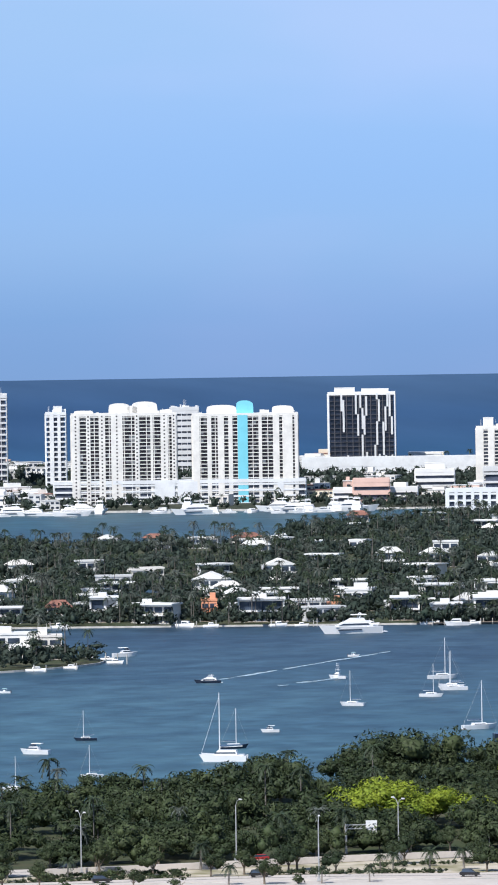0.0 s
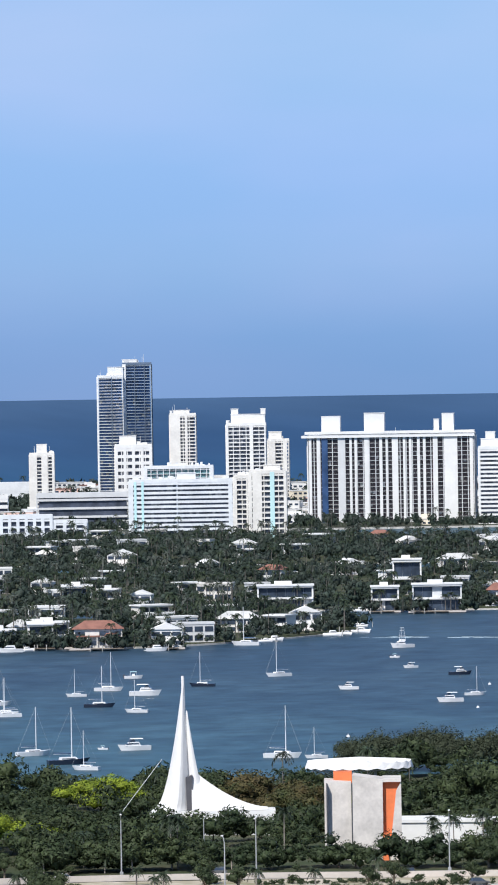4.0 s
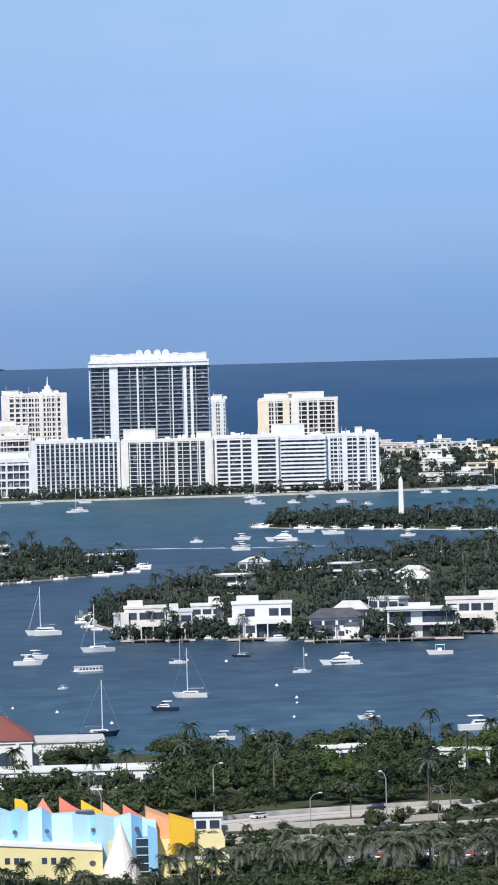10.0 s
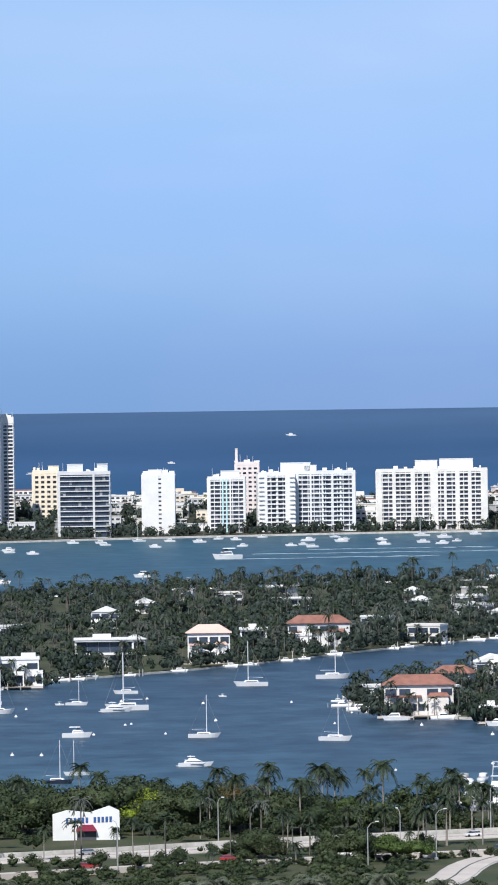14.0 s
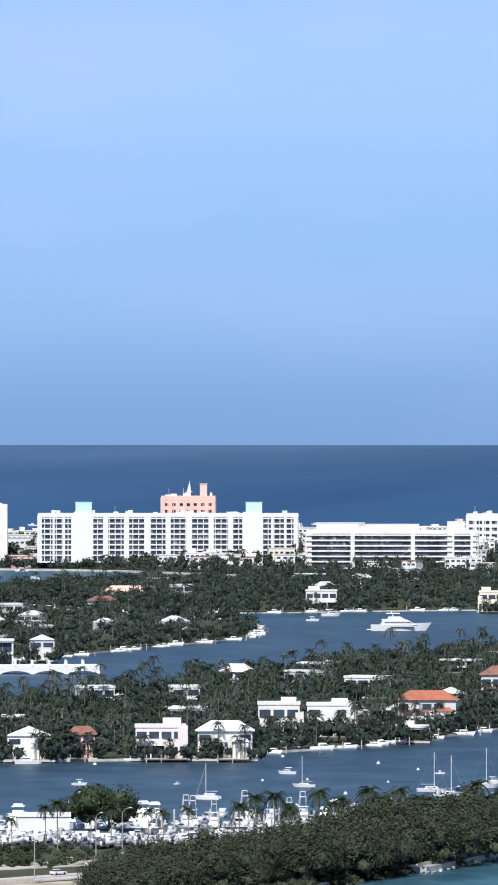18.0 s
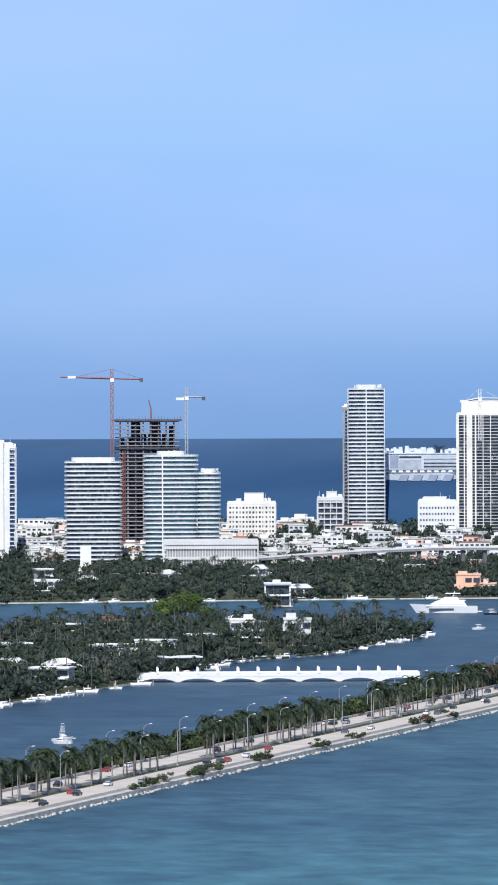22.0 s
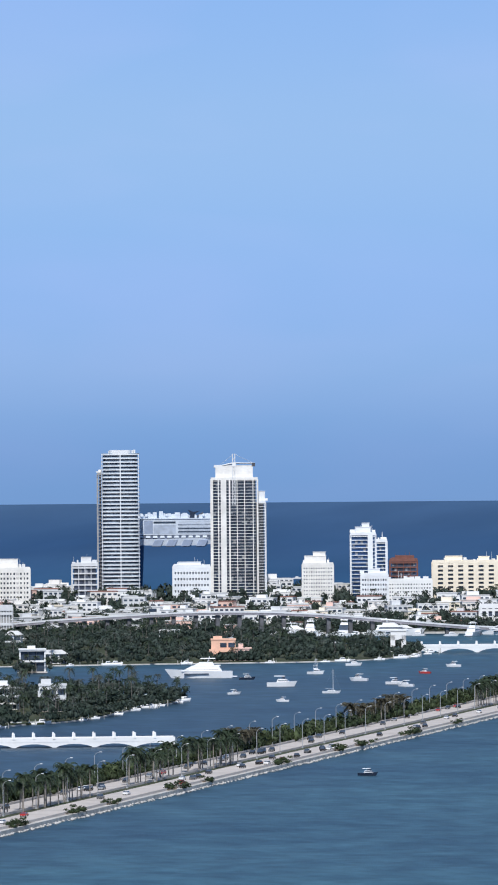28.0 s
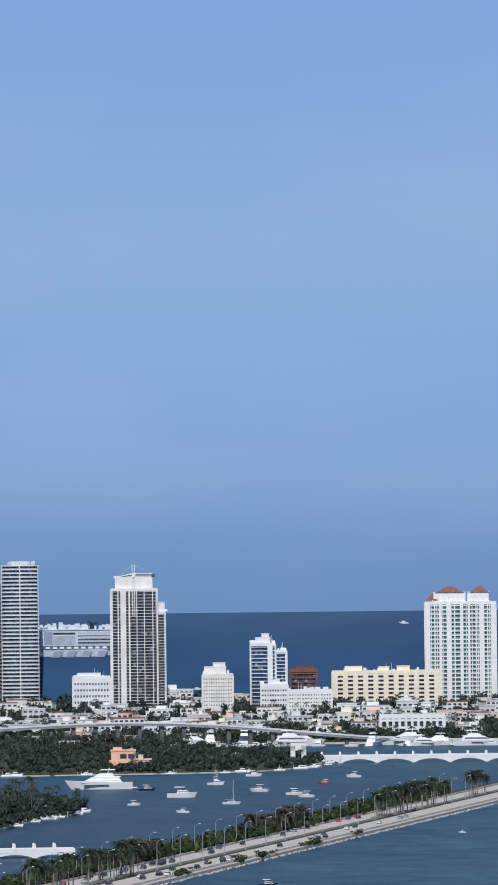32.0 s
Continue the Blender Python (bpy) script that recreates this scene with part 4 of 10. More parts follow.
def round_tower(label, x, y, turn, w, d, h, floors, z0=0.0, band=0.45, radius=5.0, glass=None, wall=None, crown=0.6, ribs=()):
    """A storeyed block with round corners: a glass core, a slab edge and a glass rail at each floor."""
    wall, glass, rnd = wall or WHITE, glass or SEAGLASS, random.Random(int(x))
    root = thing("apartment_tower", label, "building", x, y, z0, turn)
    TOWERS.append((math.degrees(math.atan2(x, y)), math.degrees(w / 2 / math.hypot(x, y)), math.hypot(x, y), d))
    fh = h / floors
    part("glazing", Geo().prism(rounded_plan(w, d, radius, 1.6), 0, h - 0.3), glass, root)
    g, q = Geo(), Geo()
    for i in range(1, floors + 1):
        g.prism(rounded_plan(w, d, radius), i * fh - fh * band * 0.5, i * fh)
        q.prism(rounded_plan(w, d, radius, 0.25), i * fh, i * fh + fh * band * 0.5)
    part("slab_edges", g, wall, root)["kind"] = "stuff"
    part("balcony_rails", q, RAILGLASS, root)["kind"] = "stuff"
    n, g = int(w / 2.2), Geo()
    for i in range(floors):
        for k in range(n):
            if rnd.random() < 0.22:
                xc = -w / 2 + radius + (k + 0.5) * (w - 2 * radius) / n
                g.box(xc - 0.9, xc + 0.9, 1.45, 1.7, i * fh + fh * band * 0.5, (i + 1) * fh - fh * band * 0.5)
    part("blinds", g, BLIND, root)["kind"] = "stuff"
    for c, rw in ribs:
        part("rib", Geo().box((c - 0.5) * w - rw / 2, (c - 0.5) * w + rw / 2, -0.15, 1.7, 0, h), wall, root)
    part("roof_storey", Geo().prism(rounded_plan(w * crown, d * 0.6, radius * 0.6), h, h + 3.2), wall, root)
    g = Geo()
    for _ in range(7):
        cx, ch = rnd.uniform(-0.4, 0.4) * w, rnd.uniform(0.8, 2.0)
        g.box(cx - 0.9, cx + 0.9, d * 0.3, d * 0.5, h, h + 1.5 + ch)
    part("roof_plant", g, PALE, root)["kind"] = "stuff"
    return root


def tower(label, x, y, turn, w, d, h, floors, piers=(), band=0.42, proud=1.5, wall=None, glass=None, roof=(), bays=0, z0=0.0,
          side_piers=2, name="apartment_tower", band_mat=None, parapet=1.2, group="", zigzag=0, pier_windows=False, brow=0.0, lived=0.2):
    """A storeyed block with its base line centred on (x, y), front to -y: glass core, a slab edge at each floor, upright piers.
    piers: (centre, width, material or None) in fractions of the front; roof: (centre, width, height, depth, material or None), depth + 1 for a rounded top."""
    rnd2 = random.Random(int(abs(x) * 3 + y))
    wall, glass = wall or rnd2.choice([WHITE, IVORY, COOL]), glass or FARGLASS
    if not bays and "ribbon" not in label and floors > 4:
        bays = int(w / 4.4)
    root = thing(name, label, "building", x, y, z0, turn, group)
    TOWERS.append((math.degrees(math.atan2(x, y)), math.degrees(w / 2 / math.hypot(x, y)), math.hypot(x, y), d))
    fh = h / floors
    band *= 0.62 if band < 0.56 else 0.78
    part("glazing", Geo().box(-w / 2 + proud, w / 2 - proud, proud, d - proud, 0, h - 0.3), glass, root)
    g = Geo()
    for i in range(floors):
        z = i * fh + fh * (1 - band) * (0.35 if i else 0.0)
        g.box(-w / 2 + 0.15, w / 2 - 0.15, 0.15, d - 0.15, z, z + fh * band)
    part("slab_edges", g, band_mat or wall, root)["kind"] = "stuff"
    g = Geo().box(-w / 2, w / 2, 0, d, h - fh * 0.35, h + parapet)
    part("parapet", g, wall, root)
    if len(piers) > 8:      # many alike thin piers
        kinds = {}
        for c, pw, m in piers:
            g = kinds.setdefault(id(m or wall), (m or wall, Geo()))[1]
            half = pw * w / 2 * (0.8 if pw < 0.06 else 1.0)
            g.box((c - 0.5) * w - half, (c - 0.5) * w + half, -0.12, proud + 0.4, 0, h - 0.1)
        for m, g in kinds.values():
            part("pier_row", g, m, root)["kind"] = "stuff"
    for c, pw, m in piers if len(piers) <= 8 else ():
        xc = (c - 0.5) * w
        pw *= 0.8 if pw < 0.06 else 1.0
        part("pier", Geo().box(xc - pw * w / 2, xc + pw * w / 2, -0.12, proud + 0.4, 0, h - 0.1), m or wall, root)
        if pier_windows and 2.6 < pw * w < 9 and floors > 6:
            g = Geo()
            for i in range(floors):
                g.box(xc - 0.55, xc + 0.55, -0.2, 0.2, (i + 0.42) * fh, (i + 0.8) * fh)
            part("small_window_column", g, glass, root)
    for s in (-1, 1):
        g = Geo()
        for i in range(side_piers):
            yc = d * (i + 0.5) / side_piers
            g.box(s * w / 2 - 0.5, s * w / 2 + 0.5, yc - d * 0.14, yc + d * 0.14, 0, h - 0.1)
        part("side_wall", g, wall, root)
    if bays:
        g = Geo()
        for i in range(bays + 1):
            xc = (i / bays - 0.5) * (w - 1.0)
            g.box(xc - 0.27, xc + 0.27, 0.3, proud + 0.2, 0, h - 0.2)
        part("mullions", g, band_mat or wall, root)["kind"] = "stuff"
    if brow:
        part("roof_frame", Geo().box(-w / 2 - brow, w / 2, -1.6, d * 0.6, h - 1.0, h + 0.7).box(-w / 2 - brow * 0.4, w / 2, -0.8, d * 0.6, h + 1.6, h + 3.4), wall, root)
    if floors > 4 and not zigzag:
        furnish(root, w, d, h, floors, fh, band, proud, parapet, wall, rnd2, "balcon" in label and band > 0.22, lived)
    rnd = random.Random(zigzag)
    for k in range(9 if zigzag else 0):
        z, xc = 0.0, (0.2 + 0.093 * k - 0.5) * w
        while z < h - 4:
            ph = rnd.uniform(0.16, 0.3) * h
            if rnd.random() < (0.9 if k > 1 else 0.4):
                part("white_panel", Geo().box(xc - 0.014 * w, xc + 0.014 * w, -0.3, 0.5, z, min(z + ph, h)), PALE, root)
            z += ph
            xc += rnd.choice([-1, 1]) * 0.03 * w
    for c, rw, rh, rd, m in roof:
        xc = (c - 0.5) * w
        domed = 1 < rd < 2
        if rd > 2:
            rd = (rd - 2) * d
            part("hipped_roof", Geo().gable(xc - rw * w / 2, xc + rw * w / 2, 0.1 * d, 0.1 * d + rd, h + parapet + rh - 5, h + parapet + rh, rw * w * 0.42), m or wall, root)
            continue
        rd = min(rd - int(domed), 0.9) * d
        if domed:
            half, y0, z1 = rw * w / 2, (d - rd) * 0.35, h + parapet
            prof = [(-half, z1 - 1.0), (half, z1 - 1.0)] + [(half * math.cos(math.pi * k / 10) , z1 + rh * (0.35 + 0.65 * math.sin(math.pi * k / 10) ** 0.4)) for k in range(11)]
            m_, q = len(prof), Geo()
            q.add([(xc + a, y0, b) for a, b in prof] + [(xc + a, y0 + rd, b) for a, b in prof], [tuple(range(m_)), tuple(range(2 * m_ - 1, m_ - 1, -1))] + [((i + 1) % m_, i, m_ + i, m_ + (i + 1) % m_) for i in range(m_)])
            part("rounded_penthouse", q, m or wall, root)
            continue
        g = Geo().box(xc - rw * w / 2, xc + rw * w / 2, (d - rd) * 0.35, (d - rd) * 0.35 + rd, h, h + parapet + rh)
        g.box(xc - rw * w / 2 - 0.25, xc + rw * w / 2 + 0.25, (d - rd) * 0.35 - 0.25, (d - rd) * 0.35 + rd + 0.25, h + parapet + rh, h + parapet + rh + 0.4)
        part("penthouse", g, m or wall, root)
    return root


def low_block(label, x, y, turn, w, d, h, floors=2, wall=None, z0=1.0, glass=None, name="low_building", roof_mat=None, blank=False):
    """A low flat-roofed building with ribbon windows and a parapet."""
    wall = wall or WHITE
    root = tagged(new(name, Geo().box(-w / 2, w / 2, 0.4, d, 0, h).mesh(name, wall)), label, "building")
    root.matrix_basis = pose(x, y, z0, 0, 0, turn)
    fh = h / floors
    n = max(2, int(w / 7))
    g = Geo()
    for i in range(floors):
        for k in range(n):
            xc = -w / 2 + (k + 0.5) * w / n
            g.box(xc - w / n * 0.36, xc + w / n * 0.36, 0.2, 0.6, i * fh + fh * 0.3, i * fh + fh * 0.78)
    if not blank:
        part("window_strip", g, glass or GLASS, root)["kind"] = "stuff"
    part("roof", Geo().box(-w / 2 - 0.4, w / 2 + 0.4, 0, d + 0.4, h, h + 0.7), roof_mat or wall, root)
    return root


# ---------- villas ----------
villa("white villa with low red tiled roof on the seawall", -786.3, 2544.8, 17.2, 10.2, 12, 6.7, "tile", roof=TILE)
villa("dark glazed modern villa with white flat roof on the seawall", -769.0, 2554.0, 16.8, 11.3, 12, 10.3, "modern")
villa("white modern villa with rounded balcony on the seawall", -748.8, 2552.9, 16.3, 12.5, 12, 7.4, "modern")
villa("orange stucco villa among palms", -724.3, 2561.7, 15.8, 6.6, 12, 8.5, "plain", wall=SALMON)
villa("wide grey modern villa with white roof slab", -699.5, 2555.2, 15.3, 19.2, 12, 9.4, "modern")
villa("small orange villa among trees", -671.1, 2568.9, 14.6, 5.7, 12, 6.5, "plain", wall=SALMON)
villa("white cubic villa behind the shore", -685.1, 2654.2, 14.5, 16.8, 12, 8.8, "plain")
villa("modern white villa with deep eaves", -639.4, 2567.1, 14.0, 11.6, 12, 9.4, "modern")
villa("pale blue glazed villa on the seawall", -616.4, 2545.6, 13.6, 12.5, 12, 7.5, "modern", glass=SEAGLASS)
villa("modern white villa with stacked terraces", -601.0, 2554.8, 13.2, 10.0, 12, 9.7, "modern")
villa("low white boathouse villa on the point", -714.1, 2252.9, 17.6, 16.6, 12, 9.2, "plain")
villa("white villa with flat roof on the point", -700.2, 2252.6, 17.3, 9.8, 12, 8.3, "plain")
villa("white villa with glazed front on the seawall", -598.2, 2557.0, 13.2, 16.7, 12, 10.2, "modern")
villa("villa with red tiled roof and white arcades", -574.9, 2548.8, 12.7, 20.2, 12, 7.9, "tile", roof=TILE)
villa("white gabled villa on the seawall", -546.0, 2549.7, 12.1, 13.1, 12, 7.5, "gable")
villa("dark glazed modern villa on the hill side", -683.3, 2983.7, 12.9, 14.1, 12, 9.8, "modern")
villa("low grey modern villa among trees", -666.5, 2980.5, 12.6, 10.9, 12, 8.2, "modern")
villa("wide white modern villa among trees", -568.6, 2929.3, 11.0, 26.1, 12, 11.3, "modern")
villa("white stacked modern villa on the seawall", -516.2, 2906.7, 10.1, 12.5, 12, 11.2, "modern")
villa("wide modern villa with horizontal eaves on the seawall", -490.4, 2901.9, 9.6, 22.7, 12, 12.4, "modern")
villa("modern white villa between dark trees", -539.6, 3103.4, 9.9, 13.8, 12, 17.6, "modern")
villa("white villa with brown tiled roof on the seawall", -469.3, 2961.8, 9.0, 12.7, 12, 7.3, "tile", roof=TILE)
villa("white two storey villa with square windows on the seawall", -417.1, 2953.1, 8.0, 17.8, 12, 9.0, "plain")
villa("white villa with arched loggia behind a moored yacht", -373.3, 2947.8, 7.2, 13.7, 12, 8.5, "tile")
villa("dark glazed modern villa with floating white roof", -352.3, 2964.5, 6.8, 18.3, 12, 10.8, "modern")
villa("villa with orange tiled roof among trees", -549.1, 3760.1, 8.3, 11.8, 12, 3.0, "tile", roof=ORANGE_TILE, wall=PINK)
villa("tall white villa with terraces near the island tip", -217.3, 2397.3, 5.2, 16.1, 12, 11.8, "plain")
villa("white villa with roof terrace", -203.4, 2392.2, 4.9, 9.6, 12, 10.5, "plain")
villa("white flat roofed villa set back in palms", -199.1, 2469.4, 4.6, 12.6, 12, 9.0, "plain")
villa("large white glazed villa with roof terrace on the seawall", -171.5, 2389.1, 4.1, 22.9, 12, 12.9, "plain")
villa("white villa with brown tiled roof and arches on the seawall", -141.4, 2365.5, 3.4, 20.6, 12, 8.2, "tile", roof=DARK)
villa("dark glazed modern villa with white slabs on the seawall", -108.8, 2365.3, 2.6, 25.8, 12, 10.8, "modern")
villa("white cubic villa with tall openings", -89.8, 2406.7, 2.1, 23.4, 12, 12.2, "plain")
villa("white cubic villa with two tall glazed bays", -70.4, 2409.8, 1.7, 12.9, 12, 12.0, "modern")
villa("white villa with terraces and pale terrace walls", -55.6, 2410.9, 1.3, 15.2, 12, 10.2, "plain")
villa("grey modern villa with white roof in palms", -24.1, 2564.4, 0.5, 23.5, 12, 11.0, "modern")
villa("pinkish white villa with red tiles on the seawall", 19.0, 2578.3, -0.4, 17.5, 12, 12.6, "tile", roof=PINK)
villa("white modern villa with balcony", 39.0, 2678.4, -0.8, 10.7, 12, 9.7, "modern")
villa("long villa with brown tiled roof", 68.3, 2726.2, -1.4, 27.1, 12, 10.1, "tile", roof=TILE, wall=PALE)
villa("small white villa on the seawall", 59.5, 2683.8, -1.3, 9.0, 12, 6.3, "plain")
villa("orange villa under construction with scaffold colours", 173.0, 2838.6, -3.5, 12.9, 12, 8.6, "plain", wall=PINK)
villa("white flat roofed house by the bridge", 210.5, 2899.8, -4.2, 28.2, 12, 11.3, "modern")
villa("white gabled house by the water", 242.8, 2952.9, -4.7, 11.8, 12, 9.5, "gable")
villa("cream villa with pink roof and boat lifts on the seawall", 88.6, 2164.2, -2.3, 24.1, 12, 10.6, "tile", roof=TILE, wall=WARM)
villa("white boathouse with open front", 111.7, 2120.8, -3.0, 8.5, 12, 4.5, "modern")
villa("pale aqua modern villa with mint green stair bay", 148.1, 2122.6, -4.0, 17.8, 12, 10.0, "plain", wall=MINT, glass=FARGLASS)
villa("white villa with round bay and low wing", 169.5, 2115.4, -4.6, 14.7, 12, 7.9, "gable")
villa("pink villa with red tiled roof between palms", 188.3, 2123.2, -5.1, 8.7, 12, 7.9, "tile", roof=TILE, wall=PINK)
villa("white house set back among palms", 127.8, 2317.6, -3.2, 11.5, 12, 10.4, "plain")
villa("pale pink villa with two rows of openings on the seawall", 214.5, 2116.9, -5.8, 16.9, 12, 10.4, "plain", wall=BLUSH)
villa("white villa with low hipped roof and covered boat slip", 236.3, 2113.2, -6.4, 18.6, 12, 9.3, "tile")
villa("white modern villa wing among palms", 267.4, 2217.7, -6.9, 14.9, 12, 13.2, "plain")
villa("white modern villa with framed windows", 290.1, 2252.8, -7.3, 16.1, 12, 11.1, "plain")
villa("cream columned mansion far among trees", 371.9, 3882.2, -5.5, 27.0, 12, 5.4, "tile", roof=PINK, wall=CREAM)
villa("white vaulted villa with orange tiled roof", 332.5, 2297.6, -8.2, 21.6, 12, 10.9, "tile", roof=ORANGE_TILE)
villa("white arched pavilion with many panes", 358.6, 2412.8, -8.5, 12.0, 12, 7.8, "gable")
villa("large white villa with red tiled roof", 388.6, 2444.9, -9.0, 25.8, 12, 13.8, "tile", roof=TILE)
villa("low white boathouse on the seawall", 315.2, 2219.2, -8.1, 11.6, 12, 4.7, "modern")
villa("cream mansion on the far island shore", 564.8, 3635.6, -8.8, 14.7, 12, 11.2, "plain", wall=CREAM)
villa("white villa with brown roof on the far island shore", 630.0, 3661.6, -9.8, 19.5, 12, 12.2, "tile", roof=DARK)
villa("white columned house behind palms", 467.5, 3667.5, -7.3, 18.3, 12, 11.2, "plain")
villa("white glazed villa deep in the trees", 789.9, 3573.7, -12.5, 14.6, 12, 12.9, "modern")
villa("long white house among trees", 657.1, 3055.0, -12.1, 12.4, 12, 10.0, "plain")
villa("white house on the island shore", 670.1, 2986.8, -12.6, 13.4, 12, 12.4, "plain")
villa("orange pink mansion with arches on the island shore", 943.0, 3722.0, -14.2, 15.0, 12, 12.5, "plain", wall=PEACHY)
villa("pink side wing of a mansion", 954.5, 3716.0, -14.4, 9.0, 12, 7.0, "plain", wall=PINK)


# ---------- ground: the bay, the islands, the far shore ----------
def arc(radius, a0, a1, n, z):
    return [(radius * math.sin(radians(a0 + (a1 - a0) * i / n)), radius * math.cos(radians(a0 + (a1 - a0) * i / n)), z) for i in range(n + 1)]


def polar(az, d):
    return d * math.sin(radians(az)), d * math.cos(radians(az))


bay = Geo()
n = 48
bay.add(arc(20, -60, 60, n, 0) + arc(4900, -60, 60, n, 0), [(i + 1, i, n + 1 + i, n + 2 + i) for i in range(n)])
tagged(new("bay_water", bay.mesh("bay_water", BAY)), "dark blue choppy water of a wide bay", "water", kind="structure")
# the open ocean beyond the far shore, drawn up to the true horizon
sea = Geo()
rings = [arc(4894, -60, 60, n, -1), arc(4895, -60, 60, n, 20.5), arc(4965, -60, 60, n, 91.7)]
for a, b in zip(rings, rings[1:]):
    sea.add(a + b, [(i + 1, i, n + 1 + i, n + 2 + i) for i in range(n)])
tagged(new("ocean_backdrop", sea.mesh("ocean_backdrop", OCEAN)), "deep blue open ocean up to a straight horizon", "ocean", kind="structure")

SHORELINE = [(-24, 4380), (-17.2, 4426), (-12, 4400), (-6.3, 4432), (-3.2, 4470), (-0.4, 4600), (2, 4670), (3.5, 4690), (5.3, 4620),
             (6.5, 4480), (9, 4400), (12.5, 4330), (13.5, 4360), (14.5, 4455), (18, 4455), (24, 4400)]


def shore(az):
    return float(np.interp(az, [q[0] for q in SHORELINE], [q[1] for q in SHORELINE]))


def rise(az, d):
    """Height of the far shore's ground, which climbs gently inland."""
    s = max(shore(az) + 20, 4440)
    return 1.0 if d <= s else 1.0 + 19.5 * (d - s) / (4895 - s)


far = thing("far_shore_ground", "green and built-up land of the far shore", "land", 0, 0, kind="structure")
g, k = Geo(), 96
rows = [[], [], [], []]
for i in range(k + 1):
    az = -24 + 48 * i / k
    s = shore(az)
    for row, (d, z) in zip(rows, ((s, -1.0), (s, 0.95), (max(s + 20, 4440), 1.0), (4897, 20.6))):
        row.append((*polar(az, d), z))
for a, b in zip(rows, rows[1:]):
    g.add(a + b, [(q + 1, q, k + 1 + q, k + 2 + q) for q in range(k)])
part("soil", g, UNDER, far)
g = Geo()
for i in range(k):
    p = [polar(-24 + 48 * (i + e) / k, shore(-24 + 48 * (i + e) / k) + o) for e, o in ((0, -2), (1, -2), (1, 8), (0, 8))]
    g.prism(p, -1.0, 1.25)
part("seawall", g, SEAWALL, far)
POINT = land("point_island_ground", [(-1050, 2130), (-800, 2120), (-705, 2150), (-668, 2230), (-690, 2275), (-800, 2310), (-1050, 2310)], 1.0, LAWN, "green villa island with a pale seawall")
SHORE = land("long_island_ground", [(-1200, 2440), (-743, 2523), (-598, 2551), (-540, 2570), (-490, 2690), (-500, 2750), (-560, 2860), (-1200, 2850)], 1.0, LAWN, "green villa island with a pale seawall")
MIDDLE = land("middle_island_ground", [(-1300, 2960), (-560, 2930), (-473, 2930), (-430, 2940), (-370, 2940), (-330, 2985), (-280, 3089), (-300, 3180), (-400, 3350), (-700, 3480), (-1300, 3480)], 1.0, LAWN, "green villa island with a pale seawall")
REAR = land("rear_island_ground", [(-960, 3590), (-560, 3600), (-490, 3680), (-510, 3800), (-620, 3990), (-900, 4120), (-985, 3900), (-1000, 3680)], 1.0, LAWN, "green villa island before the far shore")
VILLA = land("villa_island_ground", [(-248, 2500), (-190, 2392), (-100, 2395), (-48, 2455), (32, 2565), (97, 2710), (147, 2790), (222, 2968), (274, 3037), (306, 3122), (348, 3186), (378, 3255), (396, 3400), (396, 3540), (330, 3590), (250, 3590), (124, 3540), (20, 3490), (-113, 3325), (-195, 3080), (-255, 2800), (-258, 2600)], 1.0, LAWN, "green villa island with a pale seawall")
ISLET = land("monument_islet_ground", [(-285, 3740), (-190, 3650), (-112, 3590), (-90, 3650), (-130, 3740), (-220, 3820)], 0.8, LAWN, "small wooded islet in the bay")
PALMS = land("palm_island_ground", [(62, 2245), (100, 2140), (190, 2112), (225, 2130), (295, 2195), (315, 2227), (383, 2347), (468, 2529), (527, 2629), (608, 2840), (660, 2875), (720, 3017), (775, 3117), (760, 3200), (690, 3260), (600, 3230), (500, 3060), (370, 2830), (250, 2600), (150, 2400), (75, 2330)], 1.0, LAWN, "long green villa island with a pale seawall")
STAR = land("star_island_ground", [(268, 3990), (300, 3720), (405, 3628), (513, 3675), (673, 3690), (894, 3698), (1022, 3682), (1095, 3800), (1118, 3905), (1100, 4130), (1060, 4255), (700, 4300), (380, 4280)], 1.0, LAWN, "green wooded island before the far shore")
NEAR = land("near_island_ground", [(-760, 1150), (-560, 1420), (-480, 1520), (-400, 1640), (-330, 1760), (-235, 1780), (-140, 1738), (-20, 1696), (40, 1680), (110, 1700), (180, 1690), (240, 1740), (272, 1690), (225, 1600), (150, 1480), (60, 1380), (0, 1150)], 1.0, LAWN, "wooded near island with roads and parks")


def strip(x0, y0, x1, y1, a, b, z0, z1, geo=None):
    """A straight band of ground along a line, from a to b metres to its left."""
    d = Vector((x1 - x0, y1 - y0)).normalized()
    nrm = Vector((-d.y, d.x))
    p = [Vector((x0, y0)) + nrm * a, Vector((x1, y1)) + nrm * a, Vector((x1, y1)) + nrm * b, Vector((x0, y0)) + nrm * b]
    return (geo or Geo()).prism([(q.x, q.y) for q in p], z0, z1)


# the causeway: its water edge runs straight away to the right
CW0, CW1 = (231.0, 1597.0), (1180.0, 3495.0)
cw = thing("causeway_ground", "low causeway embankment with a pale seawall", "causeway", 0, 0, kind="structure")
part("bank", strip(*CW0, *CW1, 0, 46, -1, 1.6), SEAWALL, cw)
part("verge", strip(*CW0, *CW1, 24, 45.5, -0.5, 1.75), LAWN, cw)
road = thing("causeway_road", "wide pale causeway road with light traffic", "road", 0, 0, kind="structure")
part("carriageway", strip(*CW0, *CW1, 3.5, 17.5, 1.0, 1.8), PALEROAD, road)
part("carriageway", strip(*CW0, *CW1, 24.5, 35.5, 1.0, 1.9), PALEROAD, road)
part("median", strip(*CW0, *CW1, 17.5, 24.5, 1.0, 1.85), LAWN, road)
